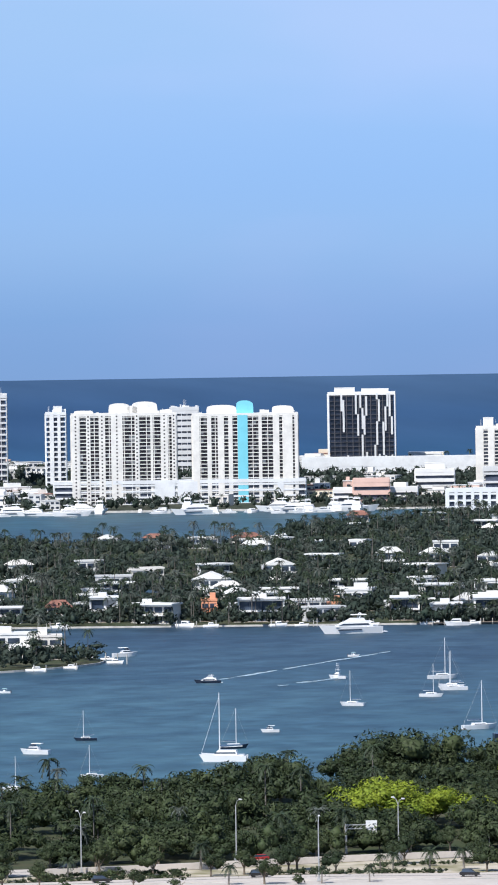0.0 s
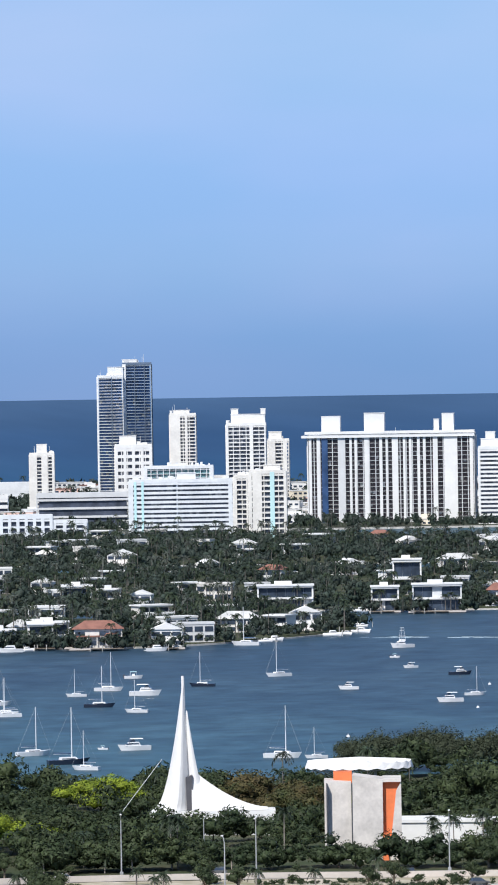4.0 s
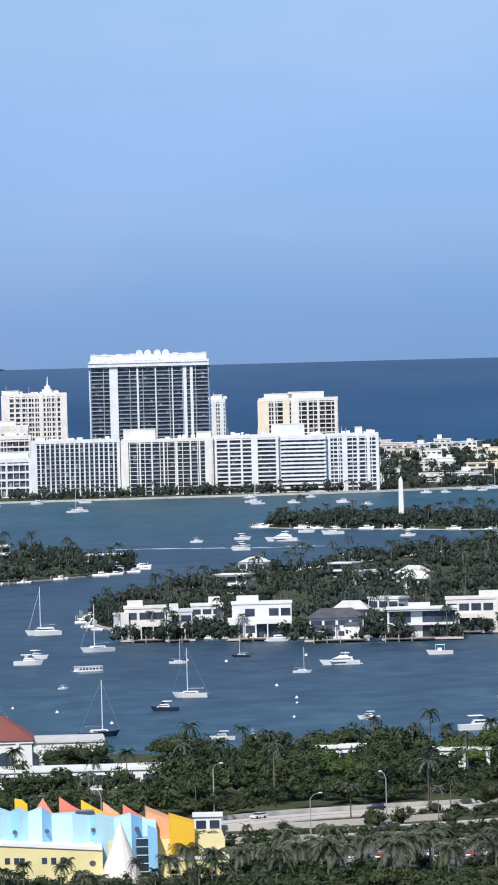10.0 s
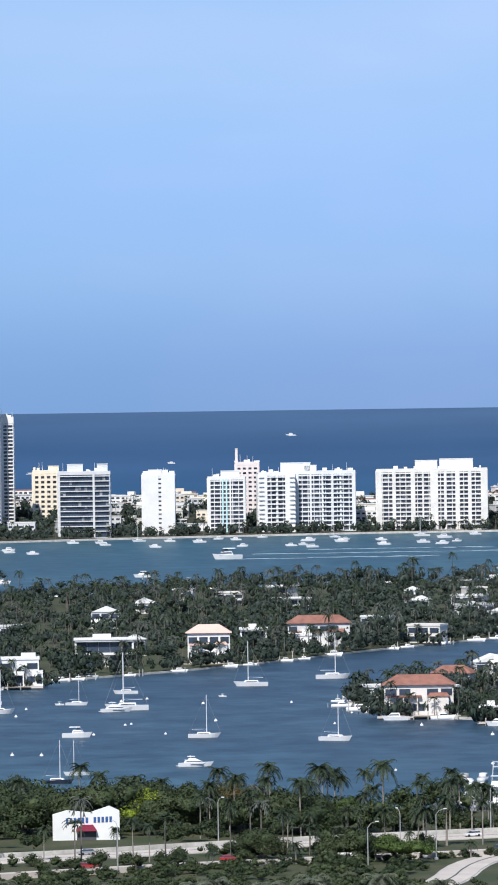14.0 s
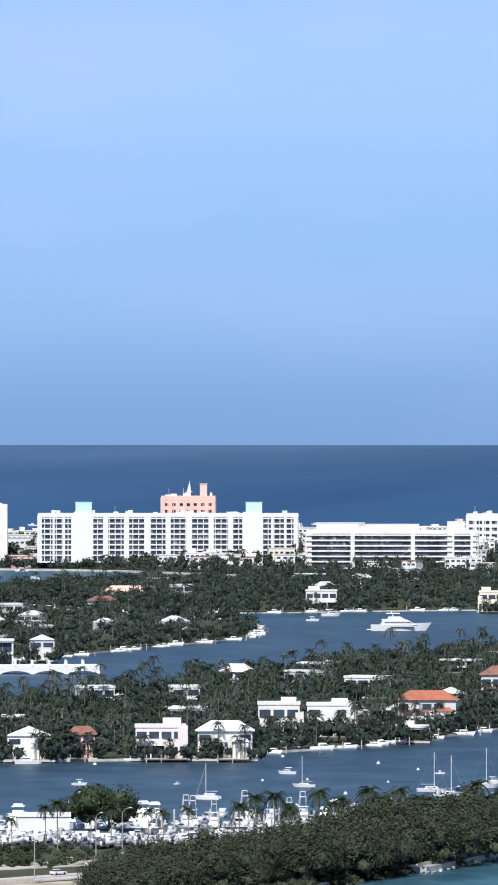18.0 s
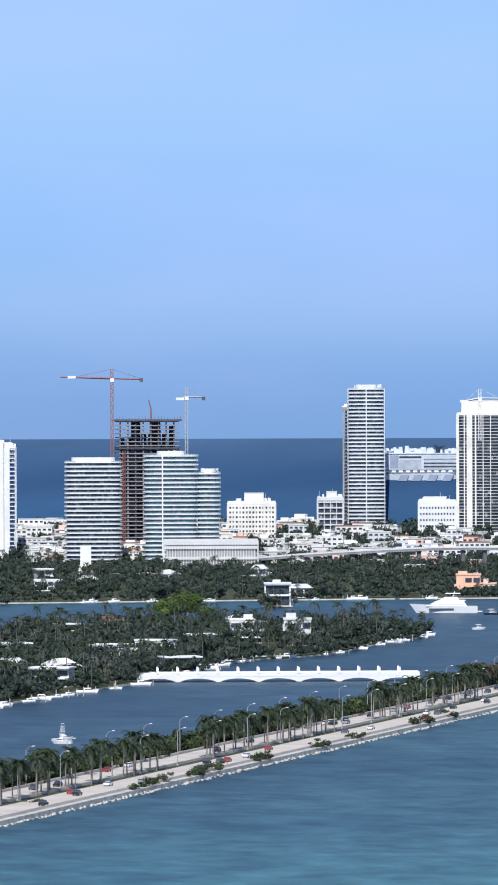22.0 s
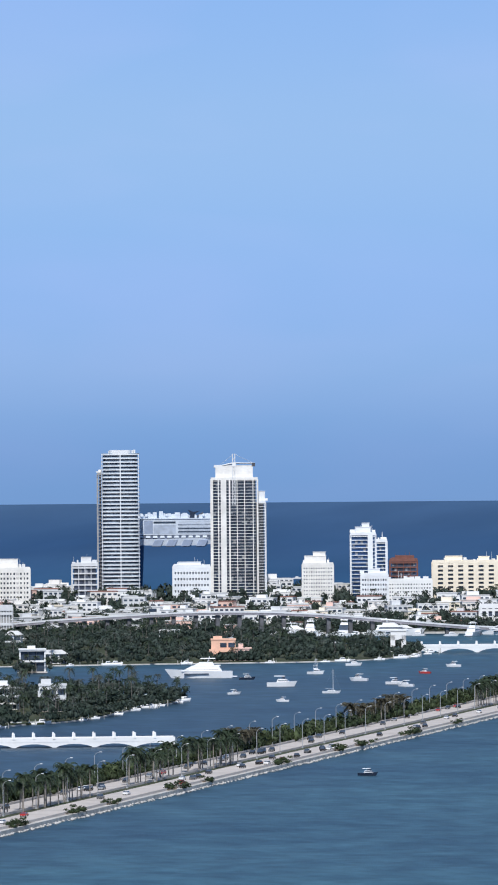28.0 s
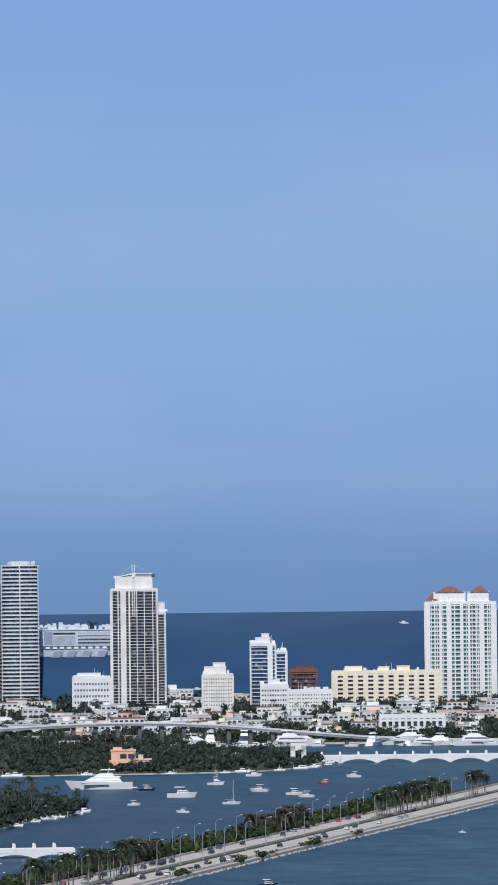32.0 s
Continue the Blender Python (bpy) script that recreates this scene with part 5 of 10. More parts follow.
part("barrier", strip(*CW0, *CW1, 2.4, 2.8, 1.0, 2.5), PALEROAD, road)
part("barrier", strip(*CW0, *CW1, 20.6, 21.0, 1.0, 2.7), PALEROAD, road)
part("barrier", strip(*CW0, *CW1, 36.0, 36.4, 1.0, 2.7), PALEROAD, road)



# ---------- near island: roads, park buildings ----------
def ribbon(points, width, z, thick=0.35):
    """A road along a plan line, as one solid ribbon."""
    p = [Vector(q) for q in points]
    for _ in range(2):
        p = [p[0]] + [v for a, b in zip(p, p[1:]) for v in (a * 0.75 + b * 0.25, a * 0.25 + b * 0.75)] + [p[-1]]
    left, right = [], []
    for i, q in enumerate(p):
        d = (p[min(i + 1, len(p) - 1)] - p[max(i - 1, 0)]).normalized()
        nrm = Vector((-d.y, d.x)) * width / 2
        left.append(q + nrm)
        right.append(q - nrm)
    g, m = Geo(), len(p)
    v = [(q.x, q.y, z) for q in right + left] + [(q.x, q.y, z - thick) for q in right + left]
    f = [(i, i + 1, m + i + 1, m + i) for i in range(m - 1)]
    f += [(i + 1, i, 2 * m + i, 2 * m + i + 1) for i in range(m - 1)] + [(m + i, m + i + 1, 3 * m + i + 1, 3 * m + i) for i in range(m - 1)]
    return g.add(v, f)


def clear(points, radius):
    """Keeps a strip along a plan line free of trees."""
    for a, b in zip(points, points[1:]):
        a, b = Vector(a), Vector(b)
        n = max(1, int((b - a).length / (radius * 0.8)))
        for i in range(n + 1):
            q = a.lerp(b, i / n)
            HOLES.append((q.x, q.y, radius))


ROAD_A = [(-620, 1262), (-470, 1318), (-421, 1338), (-385, 1362), (-346, 1393), (-316, 1405), (-283, 1412), (-250, 1416), (-205, 1424), (-160, 1442), (-125, 1480), (-103, 1507), (-79, 1520), (-60, 1530), (-24, 1543), (4, 1560), (34, 1577), (70, 1592), (106, 1606), (155, 1635), (195, 1650), (228, 1665)]
ROAD_B = [(-620, 1222), (-421, 1300), (-364, 1332), (-310, 1343), (-271, 1359), (-229, 1380), (-195, 1396), (-150, 1424), (-114, 1452), (-89, 1462), (-50, 1485), (-19, 1503), (20, 1522), (60, 1535), (91, 1548), (122, 1570), (151, 1594), (205, 1612), (226, 1617)]
ROAD_C = [(-420, 1252), (-330, 1302), (-255, 1331), (-231, 1341), (-204, 1353)]
ROAD_D = [(50, 1410), (65, 1448), (74, 1512), (88, 1542)]
for pts, wd, z, nm in ((ROAD_A, 14, 1.35, "main_road"), (ROAD_B, 12, 1.33, "near_road"), (ROAD_C, 11, 1.28, "slip_road"), (ROAD_D, 9, 1.26, "ramp_road")):
    r = thing(nm, "pale worn concrete road through the park", "road", 0, 0, kind="structure")
    part("carriageway", ribbon(pts, wd, z), PALEROAD, r)
    part("kerb", ribbon(pts, wd + 1.2, z - 0.12), SEAWALL, r)
    part("lane_line", ribbon(pts, 0.5, z + 0.02, 0.1), ASPHALT, r)
    clear(pts, wd * 0.5 + 5)
med = thing("road_median", "planted median with low concrete walls", "median", 0, 0, kind="structure")
part("barrier", ribbon([(x + 3, y - 8) for x, y in ROAD_A[2:10]], 0.5, 2.6, 1.4), PALEROAD, med)
part("barrier", ribbon([(x - 4, y + 8) for x, y in ROAD_A[10:19]], 0.5, 2.4, 1.4), SEAWALL, med)
part("barrier", ribbon([(x + 4, y - 8.5) for x, y in ROAD_B[8:16]], 0.5, 2.4, 1.4), PALEROAD, med)
apron = thing("pale_apron", "pale sandy apron beside the road", "ground", 0, 0, kind="structure")
part("lower_apron", Geo().prism([(-700, 1150), (-150, 1150), (-215, 1345), (-271, 1352), (-310, 1336), (-364, 1325), (-421, 1293), (-700, 1182)], 1.0, 1.1), PALEROAD, apron)
part("median_soil", Geo().prism([(-440, 1306), (-364, 1342), (-310, 1353), (-271, 1369), (-195, 1406), (-205, 1415), (-283, 1402), (-316, 1395), (-350, 1380), (-421, 1326)], 1.0, 1.12), SAND, apron)
bare = thing("bare_lot", "bare sandy lot with dry grass", "ground", 0, 0, kind="structure")
part("sand", Geo().prism([(78, 1425), (140, 1462), (185, 1535), (165, 1588), (122, 1558), (92, 1530)], 1.0, 1.14), SAND, bare)
part("sand_track", ribbon([(85, 1480), (130, 1520), (180, 1550)], 7, 1.24, 0.2), PALEROAD, bare)
clear([(95, 1480), (130, 1530), (150, 1560)], 34)
dirt = thing("dirt_lot", "bare grey brown dirt lot beside the slip road", "ground", 0, 0, kind="structure")
part("dirt", Geo().prism([(-330, 1200), (-140, 1200), (-150, 1330), (-190, 1345), (-240, 1328), (-330, 1296)], 1.0, 1.12), shade("trodden_dirt", (0.34, 0.29, 0.25), 0.95, vary=0.25, size=9, fine=1.2, second=(0.12, 0.11, 0.105)), dirt)
lot = thing("parking_lot", "asphalt parking lot between palms", "ground", 0, 0, kind="structure")
part("paving", Geo().prism([(-85, 1362), (20, 1372), (25, 1432), (-80, 1432)], 1.0, 1.12), ASPHALT, lot)
part("bay_lines", Geo().box(-78, 15, 1393.8, 1394.1, 1.0, 1.13).box(-78, 15, 1409.8, 1410.1, 1.0, 1.13), WHITE, lot)
for q in range(5):
    HOLES.append((-70 + 20 * q, 1398, 24))
yard = thing("boat_yard", "pale boat yard paved beside the marina", "ground", 0, 0, kind="structure")
part("paving", Geo().prism([(70, 1690), (110, 1680), (200, 1690), (235, 1725), (215, 1765), (80, 1755)], 0.2, 1.2), ASPHALT, yard)
clear([(85, 1725), (215, 1735)], 42)
clear([(60, 1640), (190, 1650)], 16)


def fin(pts, y0, y1):
    """A flat shape in x and z, given thickness along y."""
    n, g = len(pts), Geo()
    return g.add([(x, y0, z) for x, z in pts] + [(x, y1, z) for x, z in pts],
                 [tuple(range(n)), tuple(range(2 * n - 1, n - 1, -1))] + [((i + 1) % n, i, n + i, n + (i + 1) % n) for i in range(n)])


BRIGHT_Y = shade("bright_yellow_stucco", (0.85, 0.50, 0.03), 0.75, vary=0.04, size=5, fine=0.8)
BRIGHT_O = shade("orange_stucco", (0.80, 0.27, 0.04), 0.75, vary=0.05, size=5, fine=0.8)
CORAL = shade("coral_stucco", (0.80, 0.22, 0.14), 0.75, vary=0.05, size=5, fine=0.8)
PEACH = shade("peach_stucco", (0.82, 0.40, 0.22), 0.75, vary=0.05, size=5, fine=0.8)
SKYBLUE = shade("sky_blue_stucco", (0.28, 0.56, 0.82), 0.75, vary=0.05, size=5, fine=0.8)
ICEBLUE = shade("ice_blue_stucco", (0.50, 0.75, 0.84), 0.75, vary=0.05, size=5, fine=0.8)
LEMON = shade("pale_yellow_stucco", (0.80, 0.70, 0.36), 0.8, vary=0.05, size=5, fine=0.8)
PLUM = shade("dark_maroon_paint", (0.075, 0.032, 0.036), 0.6, vary=0.15, size=2, fine=0.5)
DEEPBLUE = shade("deep_blue_roof", (0.03, 0.10, 0.28), 0.6, vary=0.1, size=3, fine=0.6)
CONCRETE = shade("raw_pale_concrete", (0.68, 0.64, 0.60), 0.9, vary=0.14, size=5, fine=0.7, bump=0.15)
ORANGE_P = shade("orange_red_paint", (0.78, 0.20, 0.07), 0.7, vary=0.08, size=4, fine=0.7)
CLOTH = shade("white_tent_fabric", (0.84, 0.83, 0.82), 0.75, vary=0.04, size=4, fine=0.8)
MAROON = shade("maroon_metal_roof", (0.25, 0.085, 0.07), 0.6, vary=0.10, size=6, fine=1.0)

# the colourful museum
mus = thing("museum", "colourful museum of angled blue, orange and yellow walls", "building", -146.2, 1339.0, 1.0, 6.2)
part("base", Geo().box(-32, 41, 9, 34, 0, 9.5), LEMON, mus)
mus.scale = (1.0, 1.0, 0.86)
part("louvre_frame", Geo().box(-35.6, -31.4, 6.3, 20, 0, 12.6), PLUM, mus)
for i in range(12):
    part("louvre_slat", Geo().box(-35.8, -31.2, 5.9, 6.3, 0.6 + i, 0.95 + i), CORAL if i % 4 == 3 else PLUM, mus)
part("coral_wall", fin([(-34, 0), (-30, 0), (-30, 17), (-33.6, 15.4)], 9, 22), CORAL, mus)
part("orange_fin", fin([(-31, 0), (-28.4, 0), (-28.2, 17.6), (-30.8, 16.6)], 5, 22), BRIGHT_O, mus)
g = Geo().prism([(-30 + 9.5 * i / 8, 4 - 3.0 * math.sin(math.pi * i / 8)) for i in range(9)] + [(-20.5, 20), (-30, 20)], 0, 15.4)
part("orange_drum", g, BRIGHT_O, mus)
part("yellow_tower", fin([(-21, 0), (-14.6, 0), (-14.4, 15.6), (-21, 17.2)], 0.5, 12), BRIGHT_Y, mus)
part("porthole", Geo().rod((-17.5, 0.35, 9.0), (-17.5, 0.6, 9.0), 0.55, 0.55, 12), DARK, mus)
part("ice_block", fin([(-23.3, 0), (-15, 0), (-15, 19), (-19, 20.0), (-23.3, 20.6)], 16, 30), ICEBLUE, mus)
edges = (-14.6, -10.5, -8.3, -5.7, -3.6, -1.6, 1.3, 3.4, 7.9, 11.7, 13.1, 17.0, 20.7, 23.1, 26.1)
tops = (18.4, 17.6, 18.6, 17.4, 18.3, 17.2, 18.4, 16.6, 16.8, 16.2, 16.4, 15.2, 16.2, 15.0, 14.6)
for i in range(len(edges) - 1):
    a, b = edges[i], edges[i + 1]
    ya, yb = 8.0 + (1.6 if i % 2 else 0.0), 8.0 + (0.0 if i % 2 else 1.6)
    za, zb = tops[i], tops[i + 1]
    v = [(a, ya, 0), (b, yb, 0), (b, yb, zb), (a, ya, za), (a, 26, 0), (b, 26, 0), (b, 26, zb - 1), (a, 26, za - 1)]
    part("blue_wall", Geo().add(v, [(0, 1, 2, 3), (5, 4, 7, 6), (1, 5, 6, 2), (4, 0, 3, 7), (3, 2, 6, 7)]), (SKYBLUE, ICEBLUE, ICEBLUE)[i % 3], mus)
    if i % 3 == 0:
        part("porthole", Geo().rod(((a + b) / 2, min(ya, yb) - 0.1, 12.6), ((a + b) / 2, max(ya, yb) + 0.3, 12.6), 0.5, 0.5, 12), DARK, mus)
part("skylight", Geo().box(8.5, 13.0, 12, 18, 15.8, 17.0, 0.3), GLASS, mus)
part("front_wall", fin([(-14.6, 0), (14.2, 0), (14.2, 8.2), (-14.6, 10.6)], 0.0, 9.4), LEMON, mus)
part("front_coping", fin([(-14.6, 10.6), (14.2, 8.2), (14.2, 8.9), (-14.6, 11.3)], -0.3, 9.4), WHITE, mus)
for i, x in enumerate((-13.4, -12.0, -10.8, -9.4, -6.4, -4.4, -3.2, 1.6, 3.6, 5.6)):
    part("window", Geo().box(x - 0.55, x + 0.55, -0.12, 0.4, 5.6 - 0.05 * i, 7.1 - 0.05 * i), GLASS, mus)
part("porthole", Geo().rod((12.0, -0.12, 5.0), (12.0, 0.3, 5.0), 0.7, 0.7, 12), DARK, mus)
for x0, x1, z0, z1, m in ((-4.6, -1.8, 19.0, 19.4, BRIGHT_Y), (5.2, 9.8, 17.2, 19.6, CORAL), (10.0, 14.8, 16.6, 18.6, BRIGHT_Y), (14.8, 18.4, 16.0, 18.0, PEACH), (19.2, 24.6, 14.6, 17.2, CORAL)):
    part("roof_fin", fin([(x0, 0), (x1, 0), (x1, z0 - 1.2), (x0 + 0.6 * (x1 - x0), z0), (x0, z1)], 27, 29), m, mus)
part("red_pyramid", Geo().add([(-1.4, 22, 14), (4.6, 22, 14), (4.6, 28, 14), (-1.4, 28, 14), (1.6, 25, 19.6)], [(0, 1, 4), (1, 2, 4), (2, 3, 4), (3, 0, 4), (3, 2, 1, 0)]), CORAL, mus)
part("peach_wall", fin([(24.0, 0), (29.2, 0), (29.2, 14.4), (24.0, 17.0)], 10, 24), PEACH, mus)
part("right_yellow_tower", fin([(29.0, 0), (34.4, 0), (34.4, 13.6), (29.0, 15.6)], 7, 18), BRIGHT_Y, mus)
part("blue_pylon", fin([(24.2, 0), (26.2, 0), (26.2, 12.5), (24.2, 13.5)], 3, 8), SKYBLUE, mus)
part("glass_entrance", Geo().box(21.6, 25.9, 4, 8, 2, 10.6), GLASS, mus)
for i in range(5):
    part("entrance_mullion", Geo().box(21.6, 25.9, 3.85, 4.05, 2 + 2.1 * i, 2.2 + 2.1 * i), ICEBLUE, mus)
part("low_wing", Geo().box(26, 41.6, 6, 20, 0, 4.6), LEMON, mus)
part("wing_roof", Geo().box(25.8, 41.9, 5.7, 20.3, 4.6, 5.4), WHITE, mus)
part("blue_roof", Geo().gable(34.6, 41.4, 10, 22, 5.4, 8.6, 1.0), DEEPBLUE, mus)
g = Geo()
ring = [(18.1 + 4.9 * math.cos(2 * math.pi * i / 14), -1.0 + 4.9 * math.sin(2 * math.pi * i / 14), 0) for i in range(14)]
g.add(ring + [(18.1, -1.0, 15.9)], [(i, (i + 1) % 14, 14) for i in range(14)])
part("cone", g, shade("white_pink_cone", (0.80, 0.73, 0.70), 0.7, vary=0.05, size=4, fine=0.8), mus, "white faceted cone")
clear([(-175, 1362), (-110, 1348)], 24)
clear([(-172, 1345), (-112, 1335)], 14)

# the white spire tent
tent = thing("spire_tent", "tall white tensile tent rising to a spire", "tent", -319.0, 1538.0, 7.2, 11.7)
tent.scale = (0.93, 0.93, 0.93)
part("podium", Geo().box(-16, 18, -3.5, 8, -6.8, -0.1), WHITE, tent)
clear([(-330, 1540), (-305, 1545)], 15)
clear([(-330, 1522), (-303, 1526)], 10)


def sail(base_l, base_r, peak, sag_l, sag_r, belly, z0=0.0):
    """A sheet hung from a peak with hollow edges and a belly."""
    rows, cols, g = 14, 8, Geo()
    for side in (0.0, 0.25):
        v = []
        for i in range(rows + 1):
            s = i / rows
            l = base_l + (peak[0] - base_l) * (s ** sag_l)
            r = base_r + (peak[0] + 0.3 - base_r) * (s ** sag_r)
            for j in range(cols + 1):
                u = j / cols
                v.append((l + (r - l) * u, -belly * math.sin(math.pi * u) * (1 - s) + side + 3.0 * (1 - s) * (1 - u), z0 + (peak[1] - z0) * s))
        q = [(i * (cols + 1) + j, i * (cols + 1) + j + 1, (i + 1) * (cols + 1) + j + 1, (i + 1) * (cols + 1) + j) for i in range(rows) for j in range(cols)]
        g.add(v, q if side == 0 else [t[::-1] for t in q])
    return g


part("left_sail", sail(-15.0, -5.4, (-6.8, 34.0), 0.55, 1.0, 4.0), CLOTH, tent)
part("rear_sail", sail(-5.6, 1.0, (-5.8, 27.0), 1.0, 0.55, 2.0), CLOTH, tent)
g = Geo()
v = []
for side in (0.0, 0.3):
    for i in range(13):
        s = i / 12
        top = 10.6 * (1 - s) ** 1.7 + 0.6
        v += [(-4.6 + 20.5 * s, -3.0 + side, 0), (-4.6 + 20.5 * s, 0.5 + side, top)]
q = [(2 * i, 2 * i + 2, 2 * i + 3, 2 * i + 1) for i in range(12)]
part("low_sail", Geo().add(v, q + [tuple(26 + k for k in reversed(t)) for t in q]), CLOTH, tent)
part("mast", Geo().rod((-6.0, 0.6, 0), (-6.6, 0.6, 36.4), 0.75, 0.42, 10), CLOTH, tent)
part("dark_opening", fin([(-6.0, 0), (-4.0, 0), (-4.4, 9.6), (-6.2, 9.0)], -1.2, 0), DARK, tent)
part("guy_rope", Geo().rod((-12.5, 0, 14.0), (-23.5, -2, 0), 0.10, 0.10, 5), PALE, tent)
part("guy_rope", Geo().rod((-6.4, 1.0, 24.0), (-2.5, 14, 0), 0.10, 0.10, 5), PALE, tent)

for x, y, size in ((-335, 1512, 0.5), (-324, 1516, 0.46), (-313, 1514, 0.5), (-302, 1520, 0.48), (-293, 1526, 0.42)):
    place("rusty_tree" if size < 0.47 else "broad_tree", x, y, 0.6, 33 * x, size)

# the concrete and orange block, and the round canopy behind it
blk = thing("climbing_tower", "tall raw concrete block with orange recesses", "building", -265.0, 1457.0, 1.0, 10.3)
part("main_slab", fin([(-2.3, 0), (4.9, 0), (4.9, 19.2), (-2.3, 20.2)], 0, 12), CONCRETE, blk)
part("left_slab", fin([(-9.0, 0), (-2.6, 0), (-2.6, 18.6), (-9.0, 19.0)], 2.2, 12), CONCRETE, blk)
part("orange_top", Geo().box(-6.8, -2.4, 6, 11, 18.0, 20.8), ORANGE_P, blk)
part("orange_recess", Geo().box(4.9, 9.0, 1.6, 11, 0, 19.0), ORANGE_P, blk)
part("roof_lip", Geo().box(4.9, 9.3, 0.2, 12, 18.6, 19.4), CONCRETE, blk)
part("slanted_fin", fin([(6.2, 0), (9.3, 0), (9.3, 18.6), (8.1, 16.5)], 0.6, 1.8), CONCRETE, blk)
part("orange_foot", Geo().box(4.7, 6.2, -0.1, 1.0, 0, 6.5, 0.1), ORANGE_P, blk)
for x in (-8.4, -2.4):
    part("joint", Geo().box(x - 0.12, x + 0.12, -0.05, 2.4, 0, 18.4), DARK, blk)
part("entry", Geo().box(-7.0, -3.8, 2.0, 3.0, 0, 3.0), DARK, blk)
clear([(-275, 1458), (-255, 1462)], 13)
clear([(-275, 1445), (-252, 1448)], 9)
can = thing("round_canopy", "white scalloped fabric canopy on a steel truss", "canopy", -282.0, 1547.0, 1.0, 10.3)
g, m = Geo(), 40
top = [(13.2 * math.cos(2 * math.pi * i / m), 9 * math.sin(2 * math.pi * i / m), 17.6 + 0.5 * (i % 2)) for i in range(m)]
bot = [(13.7 * math.cos(2 * math.pi * i / m), 9.4 * math.sin(2 * math.pi * i / m), 16.4 - 0.4 * (i % 2)) for i in range(m)]
g.add(top + bot + [(0, 0, 18.9), (0, 0, 16.9)], [(i, (i + 1) % m, 2 * m) for i in range(m)] + [((i + 1) % m, i, m + i, m + (i + 1) % m) for i in range(m)] + [(m + (i + 1) % m, m + i, 2 * m + 1) for i in range(m)])
part("fabric", g, CLOTH, can)
for i in range(10):
    a = 2 * math.pi * i / 10
    part("strut", Geo().rod((13 * math.cos(a), 8 * math.sin(a), 16.3), (4 * math.cos(a), 3 * math.sin(a), 12.5), 0.14, 0.14, 5), STEEL, can)
for s in (-1, 1):
    part("column", Geo().rod((4 * s, 0, 0), (4 * s, 0, 16.8), 0.4, 0.35, 8), STEEL, can)
part("ring_truss", Geo().rod((-12, -4, 15.6), (12, -4, 15.6), 0.15, 0.15, 5).rod((-12, 4, 15.6), (12, 4, 15.6), 0.15, 0.15, 5), STEEL, can)

# the hall with maroon roof and arches
hall = thing("arcaded_hall", "white arcaded hall with a large maroon metal roof", "building", -207.3, 1693.0, 1.0, 7.0)
hall_wall = part("wall", Geo().box(-31, 21.8, 0, 34, 0, 7.5), WHITE, hall)
part("cornice", Geo().box(-31.4, 22.2, -0.4, 34.4, 7.1, 7.9), WHITE, hall)
part("roof", Geo().add([(-31.8, -0.8, 7.9), (22.6, -0.8, 7.9), (22.6, 34.8, 7.9), (-31.8, 34.8, 7.9), (-24, 14, 13.6), (14.5, 14, 13.6), (14.5, 21, 13.6), (-24, 21, 13.6)],
                       [(0, 1, 5, 4), (1, 2, 6, 5), (2, 3, 7, 6), (3, 0, 4, 7), (4, 5, 6, 7), (3, 2, 1, 0)]), MAROON, hall)
part("roof_deck", Geo().box(-22, 13, 15, 20, 13.6, 14.3), PALEROAD, hall)
for i in range(10):
    x = -27.0 + 6.9 * i
    g = fin([(x - 2.4, 0)] + [(x + 2.4, 0)] + [(x + 2.4 * math.cos(math.pi * k / 8), 2.6 + 2.2 * math.sin(math.pi * k / 8)) for k in range(9)], -0.25 if i < 7 else 0.25, 0.5 if i < 7 else 1.2)
    part("arch_opening", g, GLASS, hall_wall)
    if i < 7:
        part("pilaster", Geo().box(x + 3.0, x + 3.9, -0.5, 0.3, 0, 7.1), WHITE, hall)
part("annex", Geo().box(22.2, 41.5, 0.6, 24, 0, 7.0), WHITE, hall)
part("annex_roof", Geo().box(22.2, 41.9, 0.2, 24.4, 7.0, 7.6), ROOF, hall)
clear([(-238, 1708), (-166, 1702)], 27)
clear([(-215, 1668), (-170, 1668)], 20)
clear([(-200, 1635), (-165, 1635)], 17)

low_block("white low park building behind trees", -163.5, 1612.0, 5.8, 44, 16, 5.0, 1)
low_block("long white low pavilion with a shallow roof", -252.0, 1498.0, 8.7, 25, 14, 6.0, 1, wall=WHITE, blank=True)
low_block("long white low pavilion with a grey roof", -212.0, 1502.0, 8.0, 32, 12, 4.8, 1, wall=WHITE, roof_mat=ROOF, blank=True)
low_block("small white kiosk by the road", -119.5, 1468.0, 4.7, 6.4, 6, 3.8, 1)
low_block("white flat roofed house in the park", -101.0, 1672.0, 3.4, 16, 10, 5.5, 1)
low_block("white gabled pavilion among park trees", -96.0, 1600.0, 3.4, 14, 8, 5.0, 1)
low_block("white low park house with flat roof", -66.0, 1640.0, 2.0, 15, 8, 6.5, 1)
low_block("white boat storage shed with plain wall", 143.0, 1737.0, -4.8, 15, 10, 5.2, 1, wall=WHITE, blank=True)
low_block("small white marina office", 118.0, 1694.0, -4.0, 10, 7, 4.0, 1, wall=PALE)
for hx, hy, hr in ((-163, 1606, 27), (-252, 1490, 17), (-212, 1494, 18), (-119, 1460, 9), (-101, 1667, 11), (-96, 1594, 9), (-66, 1634, 10)):
    HOLES.append((hx, hy, hr))

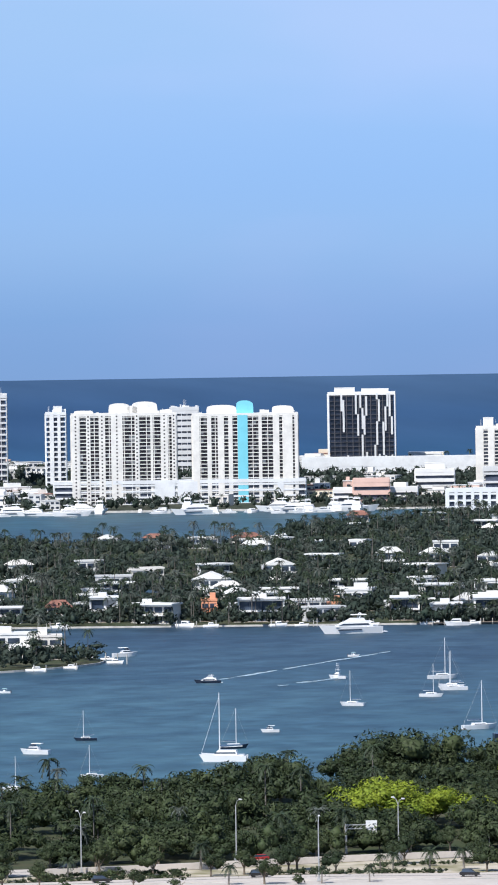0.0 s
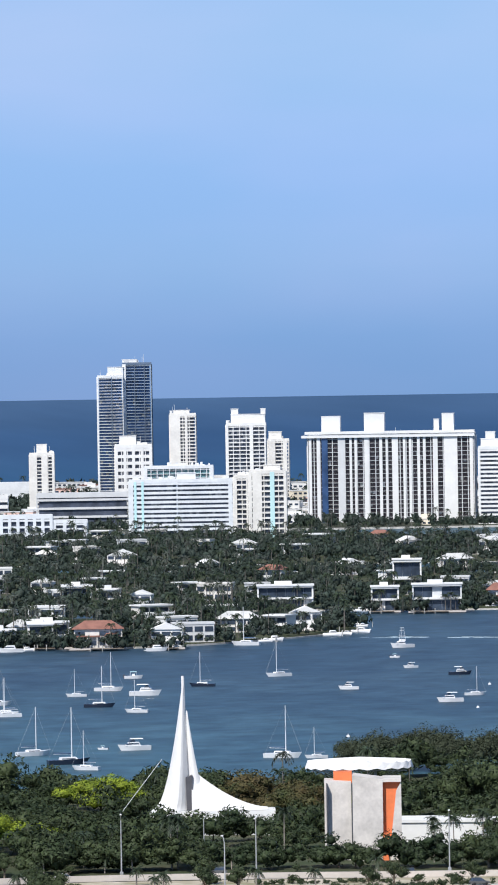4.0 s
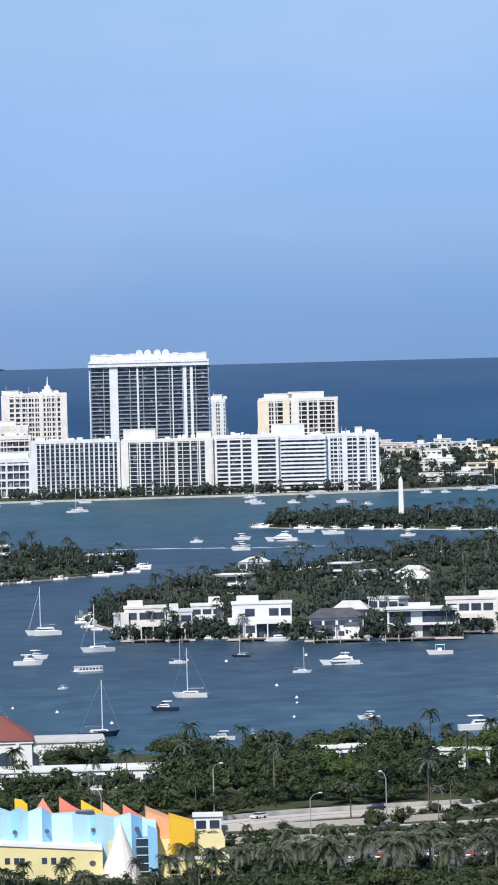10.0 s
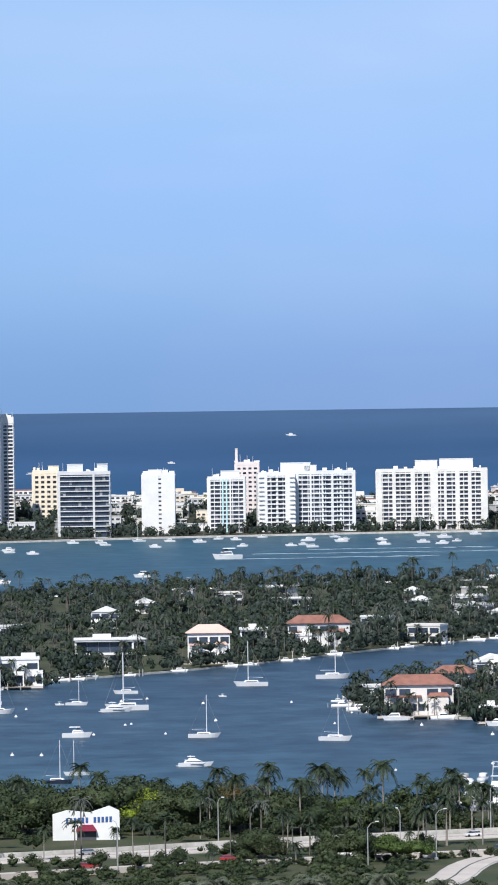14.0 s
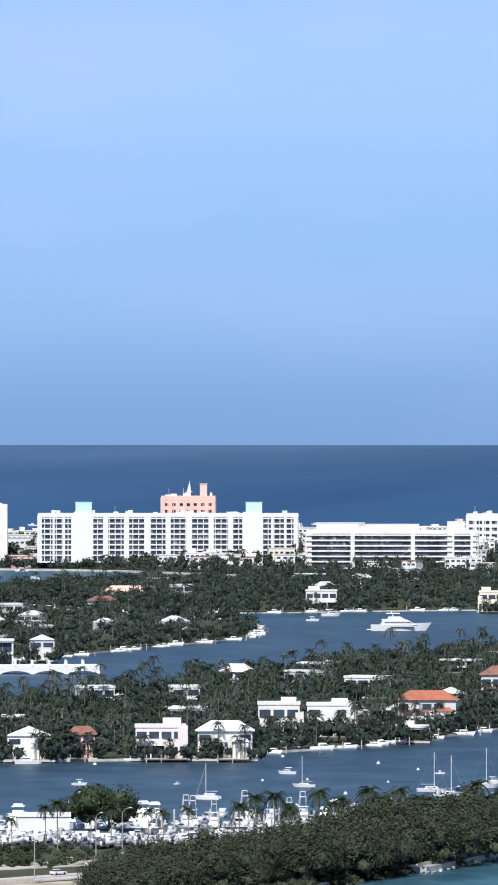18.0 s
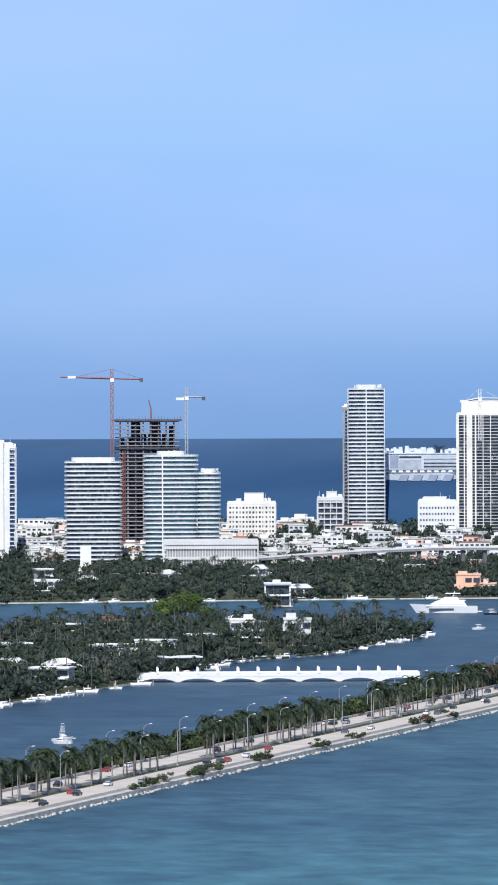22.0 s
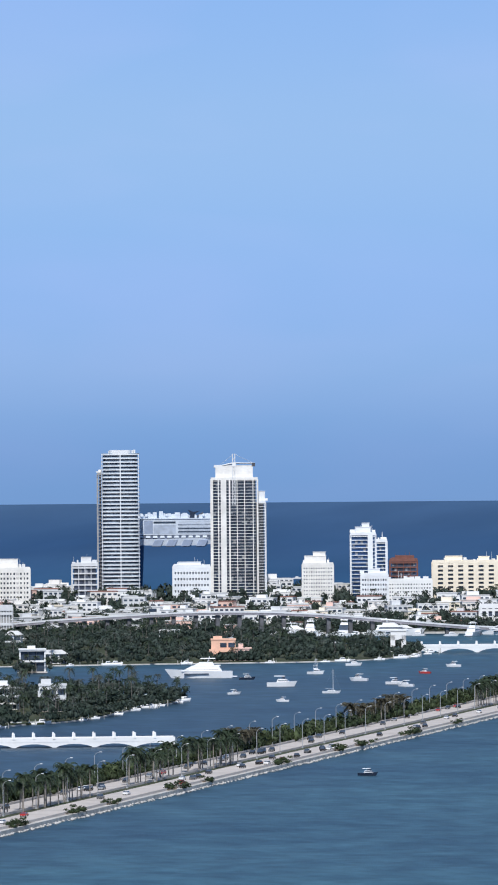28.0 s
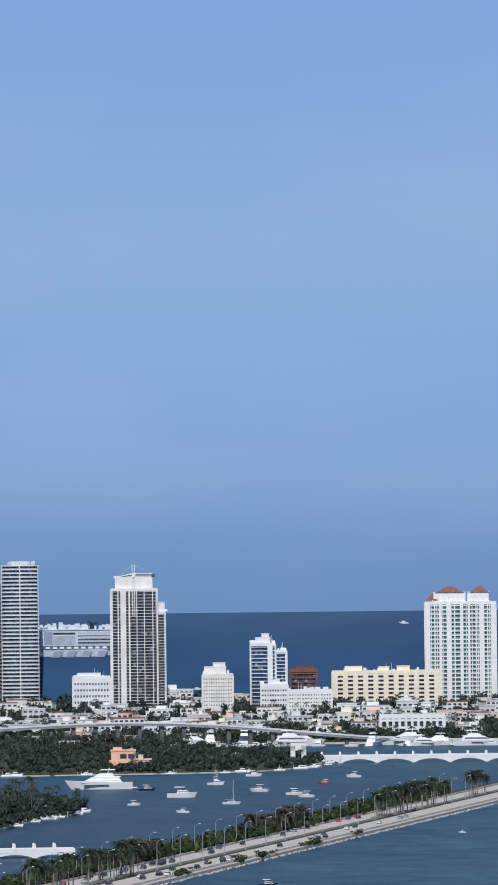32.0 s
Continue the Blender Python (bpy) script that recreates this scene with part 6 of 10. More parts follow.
# the sign wall of the park
sign = thing("park_sign_wall", "white rock-like entrance wall with dark lettering bars", "sign", -20.4, 1604.0, 1.0, 0.7)
part("wall", fin([(-8.6, 0), (8.7, 0), (8.6, 7.4), (6.0, 8.6), (1.0, 7.0), (-5.0, 7.6), (-8.6, 6.6)], 0, 3.0), WHITE, sign)
for i in range(12):
    if i != 6:
        part("letter_bar", Geo().box(-5.2 + 1.02 * i, -4.55 + 1.02 * i, -0.12, 0.05, 4.3 + 0.03 * i, 5.7 + 0.03 * i), DEEPBLUE, sign)
part("awning", fin([(-2.6, 2.4), (2.8, 2.4), (1.8, 4.0), (-1.4, 4.0)], -1.6, 0.0), shade("maroon_canvas", (0.30, 0.03, 0.07), 0.8, vary=0.1), sign)
part("doorway", Geo().box(-2.4, 2.6, -0.1, 0.2, 0, 2.6), DARK, sign)
clear([(-28, 1598), (-12, 1598)], 12)
clear([(-26, 1580), (-12, 1580)], 8)

# traffic gantry sign
gan = thing("gantry_sign", "cantilever steel gantry with the back of a road sign", "road sign", -360.0, 1397.0, 1.2, 14.4)
part("post", Geo().rod((-2.8, 0, 0), (-2.8, 0, 6.8), 0.3, 0.26, 8), STEEL, gan)
part("beam", Geo().box(-2.9, 4.2, -0.15, 0.15, 5.6, 5.8).box(-2.9, 4.2, -0.15, 0.15, 6.5, 6.7), STEEL, gan)
for i in range(7):
    part("brace", Geo().rod((-2.8 + i, 0, 5.7), (-1.8 + i, 0, 6.6), 0.06, 0.06, 4), STEEL, gan)
part("panel", Geo().box(1.8, 4.4, -0.3, -0.15, 4.8, 7.6), PALE, gan)

# street furniture and planting along the roads
rnd = random.Random(4)
def on_road(pts, s, o):
    """The place s metres along a road's line and o metres to its left, and the road's direction in degrees."""
    for a, b in zip(pts, pts[1:]):
        d = Vector(b) - Vector(a)
        if s <= d.length:
            u = d.normalized()
            return a[0] + u.x * s - u.y * o, a[1] + u.y * s + u.x * o, math.degrees(math.atan2(u.y, u.x))
        s -= d.length
    return *pts[-1], 0.0


for pts, s0, o, k in ((ROAD_A, 190, 9.5, "lamp"), (ROAD_B, 215, -10, "lamp"), (ROAD_A, 222, -10, "double_lamp")):
    for i in range(10 if k == "lamp" else 4):
        x, y, turn = on_road(pts, s0 + 76 * i, o)
        place(k, x, y, 1.2, turn + (-90 if o > 0 else 90), 1.32 if x < -60 else 1.15)
for x, y, k in ((-92, 1420, "lamp"), (66, 1520, "lamp"), (112, 1640, "lamp"), (158, 1660, "lamp"), (-300, 1440, "lamp"), (48, 1480, "lamp")):
    place(k, x, y, 1.2, 20, 1.15)
for i in range(13):
    x = -440 + 19 * i + rnd.uniform(-3, 3)
    y = float(np.interp(x, [-440, -320, -250, -190], [1314, 1375, 1394, 1411])) + rnd.uniform(-6, 8)
    place(rnd.choice(["short_palm", "round_tree", "round_tree", "shrub", "short_palm"]), x, y, 1.1, rnd.uniform(0, 360), rnd.uniform(0.85, 1.35))
for i in range(34):
    x = -420 + 7.2 * i + rnd.uniform(-2, 2)
    y = float(np.interp(x, [-420, -320, -250, -180], [1352, 1420, 1431, 1448])) + rnd.uniform(-3, 8)
    place(rnd.choice(["round_tree", "short_palm", "royal_palm", "shrub", "round_tree"]), x, y, 1.1, rnd.uniform(0, 360), rnd.uniform(0.7, 1.1))
for i in range(60):
    place("date_palm", -118 + 3.0 * i + rnd.uniform(-2, 2), 1338 + 13 * (i % 4) + rnd.uniform(-4, 4), 1.1, rnd.uniform(0, 360), rnd.uniform(0.75, 1.2))
for i in range(28):
    place(rnd.choice(["car_white", "car_black", "car_silver", "car_grey", "car_red", "car_black"]), -78 + 3.4 * (i % 28) + rnd.uniform(-0.3, 0.3), 1390 + 14 * (i // 28) + rnd.uniform(-0.4, 0.4), 1.13, 90, 1.0)
for i in range(40):
    pts, way = (ROAD_A, 180) if i % 2 else (ROAD_B, 0)
    x, y, turn = on_road(pts, 175 + 17.5 * i + rnd.uniform(-9, 9), rnd.choice([-3.6, 0.2, 3.6]))
    place(rnd.choice(["car_white", "car_black", "car_silver", "car_grey", "car_black", "car_red"]), x, y, 1.38, turn + way, 1.0)
for i in range(46):
    x, y = rnd.uniform(-45, 112), rnd.uniform(1600, 1690)
    if abs(x + 20) > 14 or y > 1630:
        place("tall_palm", x, y, 1.0, rnd.uniform(0, 360), rnd.uniform(0.62, 1.0))
for x, y in ((-122, 1600), (-128, 1610), (-150, 1590), (-158, 1586), (-60, 1690), (-72, 1694), (-40, 1684), (-180, 1600), (-112, 1560), (-250, 1470), (-244, 1463), (-238, 1470), (-285, 1462), (-247, 1452), (95, 1680), (140, 1690), (158, 1692), (168, 1690), (120, 1682),
             ):
    place("tall_palm", x, y, 1.0, rnd.uniform(0, 360), rnd.uniform(0.6, 0.85))
for i in range(84):
    place(rnd.choice(["royal_palm", "date_palm", "short_palm"]), -184 + 1.05 * i + rnd.uniform(-2, 2), 1318 + rnd.uniform(-14, 8), 1.0, rnd.uniform(0, 360), rnd.uniform(0.4, 0.62))
front = np.array([(rnd.uniform(-188, -98), rnd.uniform(1300, 1334)) for _ in range(150)])
scatter("museum_bushes", "dense dark bushes in front of the museum", front, [leafy_crown(6, 4.5, 260, 0.7, 6, 110 + s) for s in range(4)], (0.45, 0.85), LEAF, 1.0, "bushes")
row = [(x, float(np.interp(x, [-420, -320, -250, -180], [1350, 1418, 1429, 1446])) + rnd.uniform(3, 12)) for x in np.arange(-420, -186, 3.4)]
scatter("roadside_trees", "row of dense dark round trees behind the main road", np.array(row), [leafy_crown(9, 7.5, 520, 0.8, 9, 120 + s) for s in range(4)], (0.7, 1.1), LEAF, 1.5)
strip_ = [(x, float(np.interp(x, [-600, -400, -320, -250, -200], [1250, 1331, 1377, 1394, 1407])) + rnd.uniform(-2, 2)) for x in np.arange(-600, -190, 1.3) if math.sin(x * 0.09) > 0.2]
scatter("median_hedge", "low dark hedge between the two roads", np.array(strip_), [leafy_crown(3, 1.6, 90, 0.5, 4, 130 + s) for s in range(3)], (0.6, 1.1), LEAF, 1.1, "bushes")
for pts in ([(-128, 1470), (-100, 1474), (-62, 1496)], [(-122, 1434), (-90, 1440), (-56, 1446)]):
    wl_ = thing("retaining_wall", "pale concrete retaining wall of a ramp", "wall", 0, 0, kind="structure")
    part("wall", ribbon(pts, 0.6, 2.5, 1.6), PALEROAD, wl_)
clear([(-364, 1448), (-352, 1452)], 12)
clear([(-330, 1705), (-265, 1715)], 42)
clear([(-354, 1572), (-340, 1575)], 12)
for x, y, k, s in ((-373, 1464, "lime_tree", 0.84), (-360, 1472, "lime_tree", 0.68), (-350, 1476, "lime_tree", 0.5), (-360, 1596, "lime_tree", 0.74), (-349, 1594, "lime_tree", 0.5), (-318, 1580, "rusty_tree", 0.9), (-300, 1560, "rusty_tree", 0.8),
                   (-229, 1606, "rusty_tree", 1.12), (-238, 1590, "rusty_tree", 0.8), (-246, 1600, "broad_tree", 1.1), (-258, 1610, "broad_tree", 1.05), (-400, 1610, "broad_tree", 1.1), (-206, 1612, "rusty_tree", 0.9), (163, 1752, "broad_tree", 0.95), (-170, 1655, "broad_tree", 0.7), (-8, 1640, "broad_tree", 0.9),
                   (18, 1640, "rusty_tree", 0.8), (-420, 1550, "broad_tree", 0.9), (-140, 1672, "broad_tree", 0.75), (-130, 1585, "broad_tree", 0.75), (-290, 1600, "lime_tree", 0.45)):
    place(k, x, y, 1.0, rnd.uniform(0, 360), s)
    HOLES.append((x, y, 7 * s))
for i in range(62):
    t = i / 61
    x, y = 146 + 112 * t + rnd.uniform(-12, 3), 1490 + 158 * t + rnd.uniform(-6, 18)
    place(rnd.choice(["casuarina", "slim_casuarina"]), x, y, 0.8, rnd.uniform(0, 360), rnd.uniform(0.6, 1.35) * (0.88 + 0.27 * t))
for x, y, s in ((-318, 1780, 1.0), (-306, 1790, 1.1), (-296, 1785, 0.9), (-328, 1790, 0.8), (-285, 1792, 1.0), (-312, 1800, 0.9), (103, 1530, 0.85), (108, 1536, 0.7)):
    place("casuarina", x, y, 0.8, rnd.uniform(0, 360), s)
for i in range(20):
    place("tall_palm", 190 + 4.0 * i + rnd.uniform(-2, 2), 1655 + 2.2 * i + rnd.uniform(-6, 6), 1.0, rnd.uniform(0, 360), rnd.uniform(0.85, 1.15))
# boats ashore and in the near marina
for i in range(60):
    place(rnd.choice(["far_boat", "far_boat", "small_boat"]), 86 + 2.2 * i + rnd.uniform(-2, 2), 1706 + rnd.uniform(-8, 18), 1.3, rnd.choice([80, 100, 0, 180]) + rnd.uniform(-10, 10), rnd.uniform(0.65, 0.9))
for i in range(34):
    place(rnd.choice(["motorboat", "sportfisher", "motorboat", "small_boat", "yacht"]) if i % 6 else "sportfisher", 92 + 5.2 * i + rnd.uniform(-2, 2), 1776 + rnd.uniform(-10, 14), 0, rnd.choice([85, 95, 265]) + rnd.uniform(-8, 8), rnd.uniform(0.7, 0.95))
for i in range(20):
    x, y = (176 if i % 3 else 225) + 2.4 * i + rnd.uniform(-2, 2), 1772 + rnd.uniform(-12, 12)
    b = new("dock_pile", Geo().rod((0, 0, 0), (0, 0, 6.2), 0.3, 0.27, 7).rod((0, 0, 6.2), (0, 0, 6.6), 0.34, 0.1, 7).mesh("dock_pile", SEAWALL))
    b.location = (x, y, -1.0)
    tagged(b, "pale round dock pile standing in the marina", "pile", "marina piles")

# more street trees between and before the roads
for i in range(44):
    x, y, turn = on_road(ROAD_B, 180 + 6.4 * i + rnd.uniform(-2.5, 2.5), rnd.uniform(9, 16))
    place(rnd.choice(["short_palm", "round_tree", "short_palm", "round_tree", "shrub"]), x, y, 1.1, rnd.uniform(0, 360), rnd.uniform(0.75, 1.1))
for i in range(30):
    x, y, turn = on_road(ROAD_B, 560 + 7.5 * i + rnd.uniform(-3, 3), rnd.uniform(-16, -9))
    place(rnd.choice(["round_tree", "shrub", "short_palm", "round_tree"]), x, y, 1.1, rnd.uniform(0, 360), rnd.uniform(0.7, 1.2))
near_hedge = np.array([on_road(ROAD_B, q, 8.2 + rnd.uniform(-0.5, 0.5))[:2] for q in np.arange(190, 560, 1.7) if math.sin(q * 0.11) > -0.5])
scatter("near_hedge", "low dark clipped hedge along the near road", near_hedge, [leafy_crown(3, 1.7, 90, 0.5, 4, 135 + s) for s in range(3)], (0.6, 1.1), LEAF, 1.1, "bushes")
for i in range(30):
    place(rnd.choice(["car_white", "car_black", "car_silver", "car_grey", "car_red", "car_black"]), -84 + 3.3 * i + rnd.uniform(-0.5, 0.5), (1376 if i % 2 else 1418) + rnd.uniform(-0.5, 0.5), 1.13, 90, 1.0)

# dark planting and parked cars before the yard
belt = np.array([(rnd.uniform(78, 235), rnd.uniform(1660, 1674)) for _ in range(48)] + [(rnd.uniform(60, 150), rnd.uniform(1612, 1640)) for _ in range(60)])
scatter("yard_bushes", "dark bushes and low trees before a boat yard", belt, [leafy_crown(6, 4.2, 170, 0.8, 5, 140 + s) for s in range(4)], (0.4, 0.9), LEAF, 1.0, "bushes")
for i in range(26):
    place(rnd.choice(["car_white", "car_black", "car_silver", "car_grey", "car_black"]), 84 + 5.4 * i + rnd.uniform(-1, 1), 1683 + rnd.uniform(-1, 1), 1.2, 90, 1.0)
lot_green = np.array([(rnd.uniform(-120, 70), rnd.uniform(1290, 1372)) for _ in range(420)] + [(rnd.uniform(-120, 60), rnd.uniform(1426, 1450)) for _ in range(130)])
scatter("lot_bushes", "dark bushes between date palms of a parking lot", lot_green, [leafy_crown(5, 3.2, 150, 0.7, 5, 150 + s) for s in range(4)], (0.5, 1.1), LEAF, 1.0, "bushes")
MIXED = shade("mixed_boat_paint", (0.60, 0.61, 0.63), 0.4, vary=0.05, size=4, fine=0.8, island=0.9)
BOAT_KIT = solid(hull_geo(8.5, 2.7, 1.3, 0.3, 0.45).add(*(lambda q: (q.v, q.f))(cabin_geo(-1.6, 2.0, 2.0, 1.2, 2.4, 1.0))))
PANE_KIT = solid(cabin_geo(-1.1, 1.75, 2.06, 1.6, 2.1, 0.7))
for i in range(13):
    place("tall_palm", 84 + 12 * i + rnd.uniform(-5, 5), 1678 + rnd.uniform(-6, 4), 1.0, rnd.uniform(0, 360), rnd.uniform(0.6, 0.95))
for i in range(30):
    place(rnd.choice(["tall_palm", "royal_palm", "short_palm"]), rnd.uniform(30, 108), rnd.uniform(1545, 1572) if i % 2 else rnd.uniform(1606, 1650), 1.0, rnd.uniform(0, 360), rnd.uniform(0.6, 0.95))
for i in range(30):
    x = -560 + 7.6 * i + rnd.uniform(-2, 2)
    place(rnd.choice(["round_tree", "round_tree", "shrub", "short_palm"]), x, float(np.interp(x, [-560, -400, -320], [1234, 1300, 1328])) + rnd.uniform(-4, 4), 1.1, rnd.uniform(0, 360), rnd.uniform(0.6, 1.0))
for i in range(14):
    t = rnd.random()
    place("slim_casuarina", 140 + 112 * t, 1494 + 158 * t + rnd.uniform(0, 14), 0.8, rnd.uniform(0, 360), rnd.uniform(1.05, 1.4) * (0.88 + 0.27 * t))
# boats laid up in dense rows in the yard and along the pontoons
laid = [(80 + 3.5 * (i % 48) + rnd.uniform(-0.6, 0.6), 1684 + 9.5 * (i // 48) + rnd.uniform(-2.5, 2.5)) for i in range(240)]
laid = np.array([p for p in laid if rnd.random() < 0.74])
body = solid(hull_geo(7.6, 2.5, 1.3, 0.1, 0.45).box(-1.2, 0.6, -0.7, 0.7, 1.2, 2.3, 0.2))
scatter("laid_up_boats", "white motor boats laid up close together in a boat yard", laid, [body], (0.6, 1.0), MIXED, 1.9, "boats", turn=(30, 120))
scatter("boat_windscreens", "dark windscreens of boats laid up in the yard", laid, [solid(Geo().box(-0.4, 0.9, -0.75, 0.75, 1.35, 1.9, 0.2).box(-4.2, -3.7, -0.4, 0.4, 0.5, 1.9))], (0.6, 1.0), DARK, 1.9, "boats", turn=(30, 120))
scatter("boat_cradles", "dark steel cradles under laid-up boats", laid, [solid(Geo().box(-2.4, -2.0, -1.1, 1.1, -0.75, 0.35).box(1.2, 1.6, -1.1, 1.1, -0.75, 0.35))], (0.6, 1.0), DARK, 1.9, "cradles", turn=(30, 120))
rows = np.array([(88 + 5.2 * (i % 34) + rnd.uniform(-1.4, 1.4), 1770 + 17 * (i // 34) + rnd.uniform(-4, 4)) for i in range(136) if rnd.random() < 0.72])
scatter("marina_boats", "white motor boats close together at marina pontoons", rows, [solid(hull_geo(10, 3.2, 1.5, 0.3, 0.45).add(*(lambda q: (q.v, q.f))(cabin_geo(-2.4, 2.4, 2.4, 1.4, 3.0, 1.3))))], (0.45, 0.95), MIXED, 0.0, "boats", turn=(60, 120))
scatter("marina_windscreens", "dark windows of boats at marina pontoons", rows, [solid(cabin_geo(-1.8, 2.05, 2.46, 2.0, 2.6, 0.9))], (0.45, 0.95), GLASS, 0.0, "boats", turn=(60, 120))


# ---------- buildings on the far shore ----------
def unfinished_tower():
    """A raw concrete frame: thin slabs on columns round dark cores, a wider formwork deck on top, a red hoist mast."""
    root = thing("unfinished_tower", "unfinished raw concrete tower with open floors and a formwork deck", "building", 906.8, 4550.5, 8.8, -11.3)
    TOWERS.append((math.degrees(math.atan2(906.8, 4550.5)), 0.33, 4640.0, 30))
    rnd, h, floors = random.Random(3), 98.0, 33
    fh = h / floors
    for i in range(1, floors + 1):
        wide = 24.0 if i > 24 else 21.0
        part("floor_slab", Geo().box(-wide, wide, 0, 28, i * fh - 0.75, i * fh), SLABCONCRETE, root)
    for k in range(8):
        for yc in (1.2, 26.6):
            xc = -20 + 40 * k / 7
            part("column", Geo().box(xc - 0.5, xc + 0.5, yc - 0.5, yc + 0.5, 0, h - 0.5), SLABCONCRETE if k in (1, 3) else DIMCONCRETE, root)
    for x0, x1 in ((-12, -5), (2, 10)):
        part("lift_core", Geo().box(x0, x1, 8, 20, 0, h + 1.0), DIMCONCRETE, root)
    # dark panels and a rear wall fill the open floors
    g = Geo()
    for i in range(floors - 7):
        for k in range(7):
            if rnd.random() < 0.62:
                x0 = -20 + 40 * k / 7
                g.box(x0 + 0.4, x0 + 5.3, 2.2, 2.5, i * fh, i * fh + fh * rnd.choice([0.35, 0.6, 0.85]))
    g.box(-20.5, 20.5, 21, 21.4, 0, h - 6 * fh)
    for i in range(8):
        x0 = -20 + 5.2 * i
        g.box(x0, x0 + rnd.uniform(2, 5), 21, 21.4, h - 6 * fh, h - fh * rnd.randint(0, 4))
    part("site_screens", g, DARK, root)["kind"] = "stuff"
    part("formwork_deck", Geo().box(-26, 26, -1.5, 29, h, h + 1.3), DARK, root)
    part("lower_formwork", Geo().box(-25, 25, -1.2, 29, h - 20.5, h - 19.6), DARK, root)
    g = Geo()
    for k in range(22):
        xc = -25 + 50 * k / 21
        g.rod((xc, -1.2, h + 1.3), (xc, -1.2, h + rnd.uniform(2.2, 4.2)), 0.18, 0.14, 5)
    part("formwork_posts", g, DIMCONCRETE, root)["kind"] = "stuff"
    part("concrete_boom", Geo().rod((3, 10, h), (3, 10, h + 9), 0.7, 0.6, 7).rod((3, 10, h + 9), (1.2, 8, h + 16), 0.45, 0.3, 6), CRANE_RED, root)
    g = Geo()
    for sx in (-0.8, 0.8):
        for sy in (-0.8, 0.8):
            g.box(-17.2 + sx - 0.25, -17.2 + sx + 0.25, -2.5 + sy - 0.25, -2.5 + sy + 0.25, 0, h - 22)
    for i in range(25):
        g.rod((-18, -3.3, i * 3), (-16.4, -3.3, i * 3 + 3), 0.2, 0.2, 4)
    part("hoist_mast", g, CRANE_RED, root)


tower("white balconied apartment tower with stepped rounded roof boxes above its podium", -1281.4, 4313.7, 17.5, 76.2, 34, 65.8, 25, z0=2.7, wall=IVORY, glass=BRONZE, band=0.34, piers=[(0.04, 0.07, None), (0.16, 0.05, None), (0.29, 0.06, None), (0.43, 0.11, None), (0.62, 0.05, None), (0.76, 0.03, None), (0.88, 0.07, None), (0.97, 0.05, None)], roof=[(0.12, 0.18, 2, 1.5, None), (0.46, 0.2, 7, 1.5, None), (0.7, 0.24, 8, 1.5, None), (0.58, 0.1, 5, 1.5, None), (0.9, 0.12, 2, 1.5, None)], bays=14, pier_windows=True)
tower("white balconied apartment tower with one turquoise vertical stripe", -1197.4, 4337.8, 16.4, 76.6, 34, 64.4, 25, z0=2.8, wall=IVORY, glass=BRONZE, band=0.34, piers=[(0.04, 0.06, None), (0.16, 0.05, None), (0.27, 0.06, None), (0.36, 0.05, None), (0.475, 0.095, TEAL), (0.64, 0.04, None), (0.79, 0.06, None), (0.9, 0.09, None), (0.98, 0.04, None)], roof=[(0.28, 0.28, 6, 1.5, None), (0.5, 0.16, 9, 1.5, TEAL), (0.86, 0.2, 5, 1.5, None)], bays=14, pier_windows=True)
tower("white parking podium with open dark decks below two apartment towers", -1243.2, 4324.3, 16.0, 182.0, 30, 17.1, 4, z0=2.7, band=0.5, piers=[(0.1, 0.02, None), (0.44, 0.08, None), (0.53, 0.08, None), (0.9, 0.03, None)], name="parking_podium")
tower("white slab apartment building far behind a podium", -1432.9, 4476.2, 17.8, 22.1, 25, 70.5, 16, z0=11.3, band=0.5, wall=PALE)
tower("white apartment tower with balcony stacks beside taller towers", -1369.8, 4433.2, 17.2, 15.5, 16, 59.9, 16, z0=8.6, band=0.45, piers=[(0.3, 0.2, None), (0.65, 0.15, None)], roof=[(0.6, 0.4, 4, 0.5, None)])
tower("pale pink slab hotel behind white towers", -1322.3, 4614.3, 16.0, 22.6, 20, 53.5, 12, z0=15.6, band=0.85, wall=PALE)
tower("dark glass hotel with zigzag white panels and white frame", -1190.5, 4650.0, 14.4, 52.1, 28, 63.2, 18, z0=15.6, band=0.12, band_mat=DARK, zigzag=3, glass=NIGHTGLASS, piers=[(0.01, 0.03, None), (0.99, 0.02, None)], roof=[(0.25, 0.3, 3, 0.5, None), (0.7, 0.4, 2, 0.5, None)], name="hotel_tower")
tower("white apartment tower with a narrow roof box", -1050.4, 4478.5, 13.2, 18.3, 22, 46.7, 18, z0=7.1, band=0.45, piers=[(0.15, 0.3, None), (0.6, 0.25, None), (0.95, 0.1, None)], roof=[(0.5, 0.4, 6, 0.6, None)])
tower("long white exhibition hall with slanted pale fins", -1155.6, 4597.0, 14.1, 133.0, 30, 16.6, 1, z0=13.1, band=0.9, name="exhibition_hall")
tower("white low apartment house with open galleries", -970.2, 4087.3, 13.4, 35.7, 18, 17.7, 4, z0=0.2, band=0.5, piers=[(0.03, 0.06, None), (0.187, 0.06, None), (0.343, 0.06, None), (0.5, 0.06, None), (0.657, 0.06, None), (0.813, 0.06, None), (0.97, 0.06, None)], name="apartment_house")
tower("white low shop building among trees", -1104.4, 4350.6, 14.2, 60.9, 20, 10.4, 3, z0=2.3, band=0.6, name="low_building")
tower("pink low shop building", -1105.2, 4341.5, 14.3, 26.4, 18, 17.5, 3, z0=1.9, band=0.7, wall=PINK, name="low_building")
tower("white office block with a stepped top", -1079.8, 4430.3, 13.7, 28.9, 20, 18.7, 4, z0=5.3, band=0.7, roof=[(0.5, 0.5, 4, 0.6, None)], name="office_block")
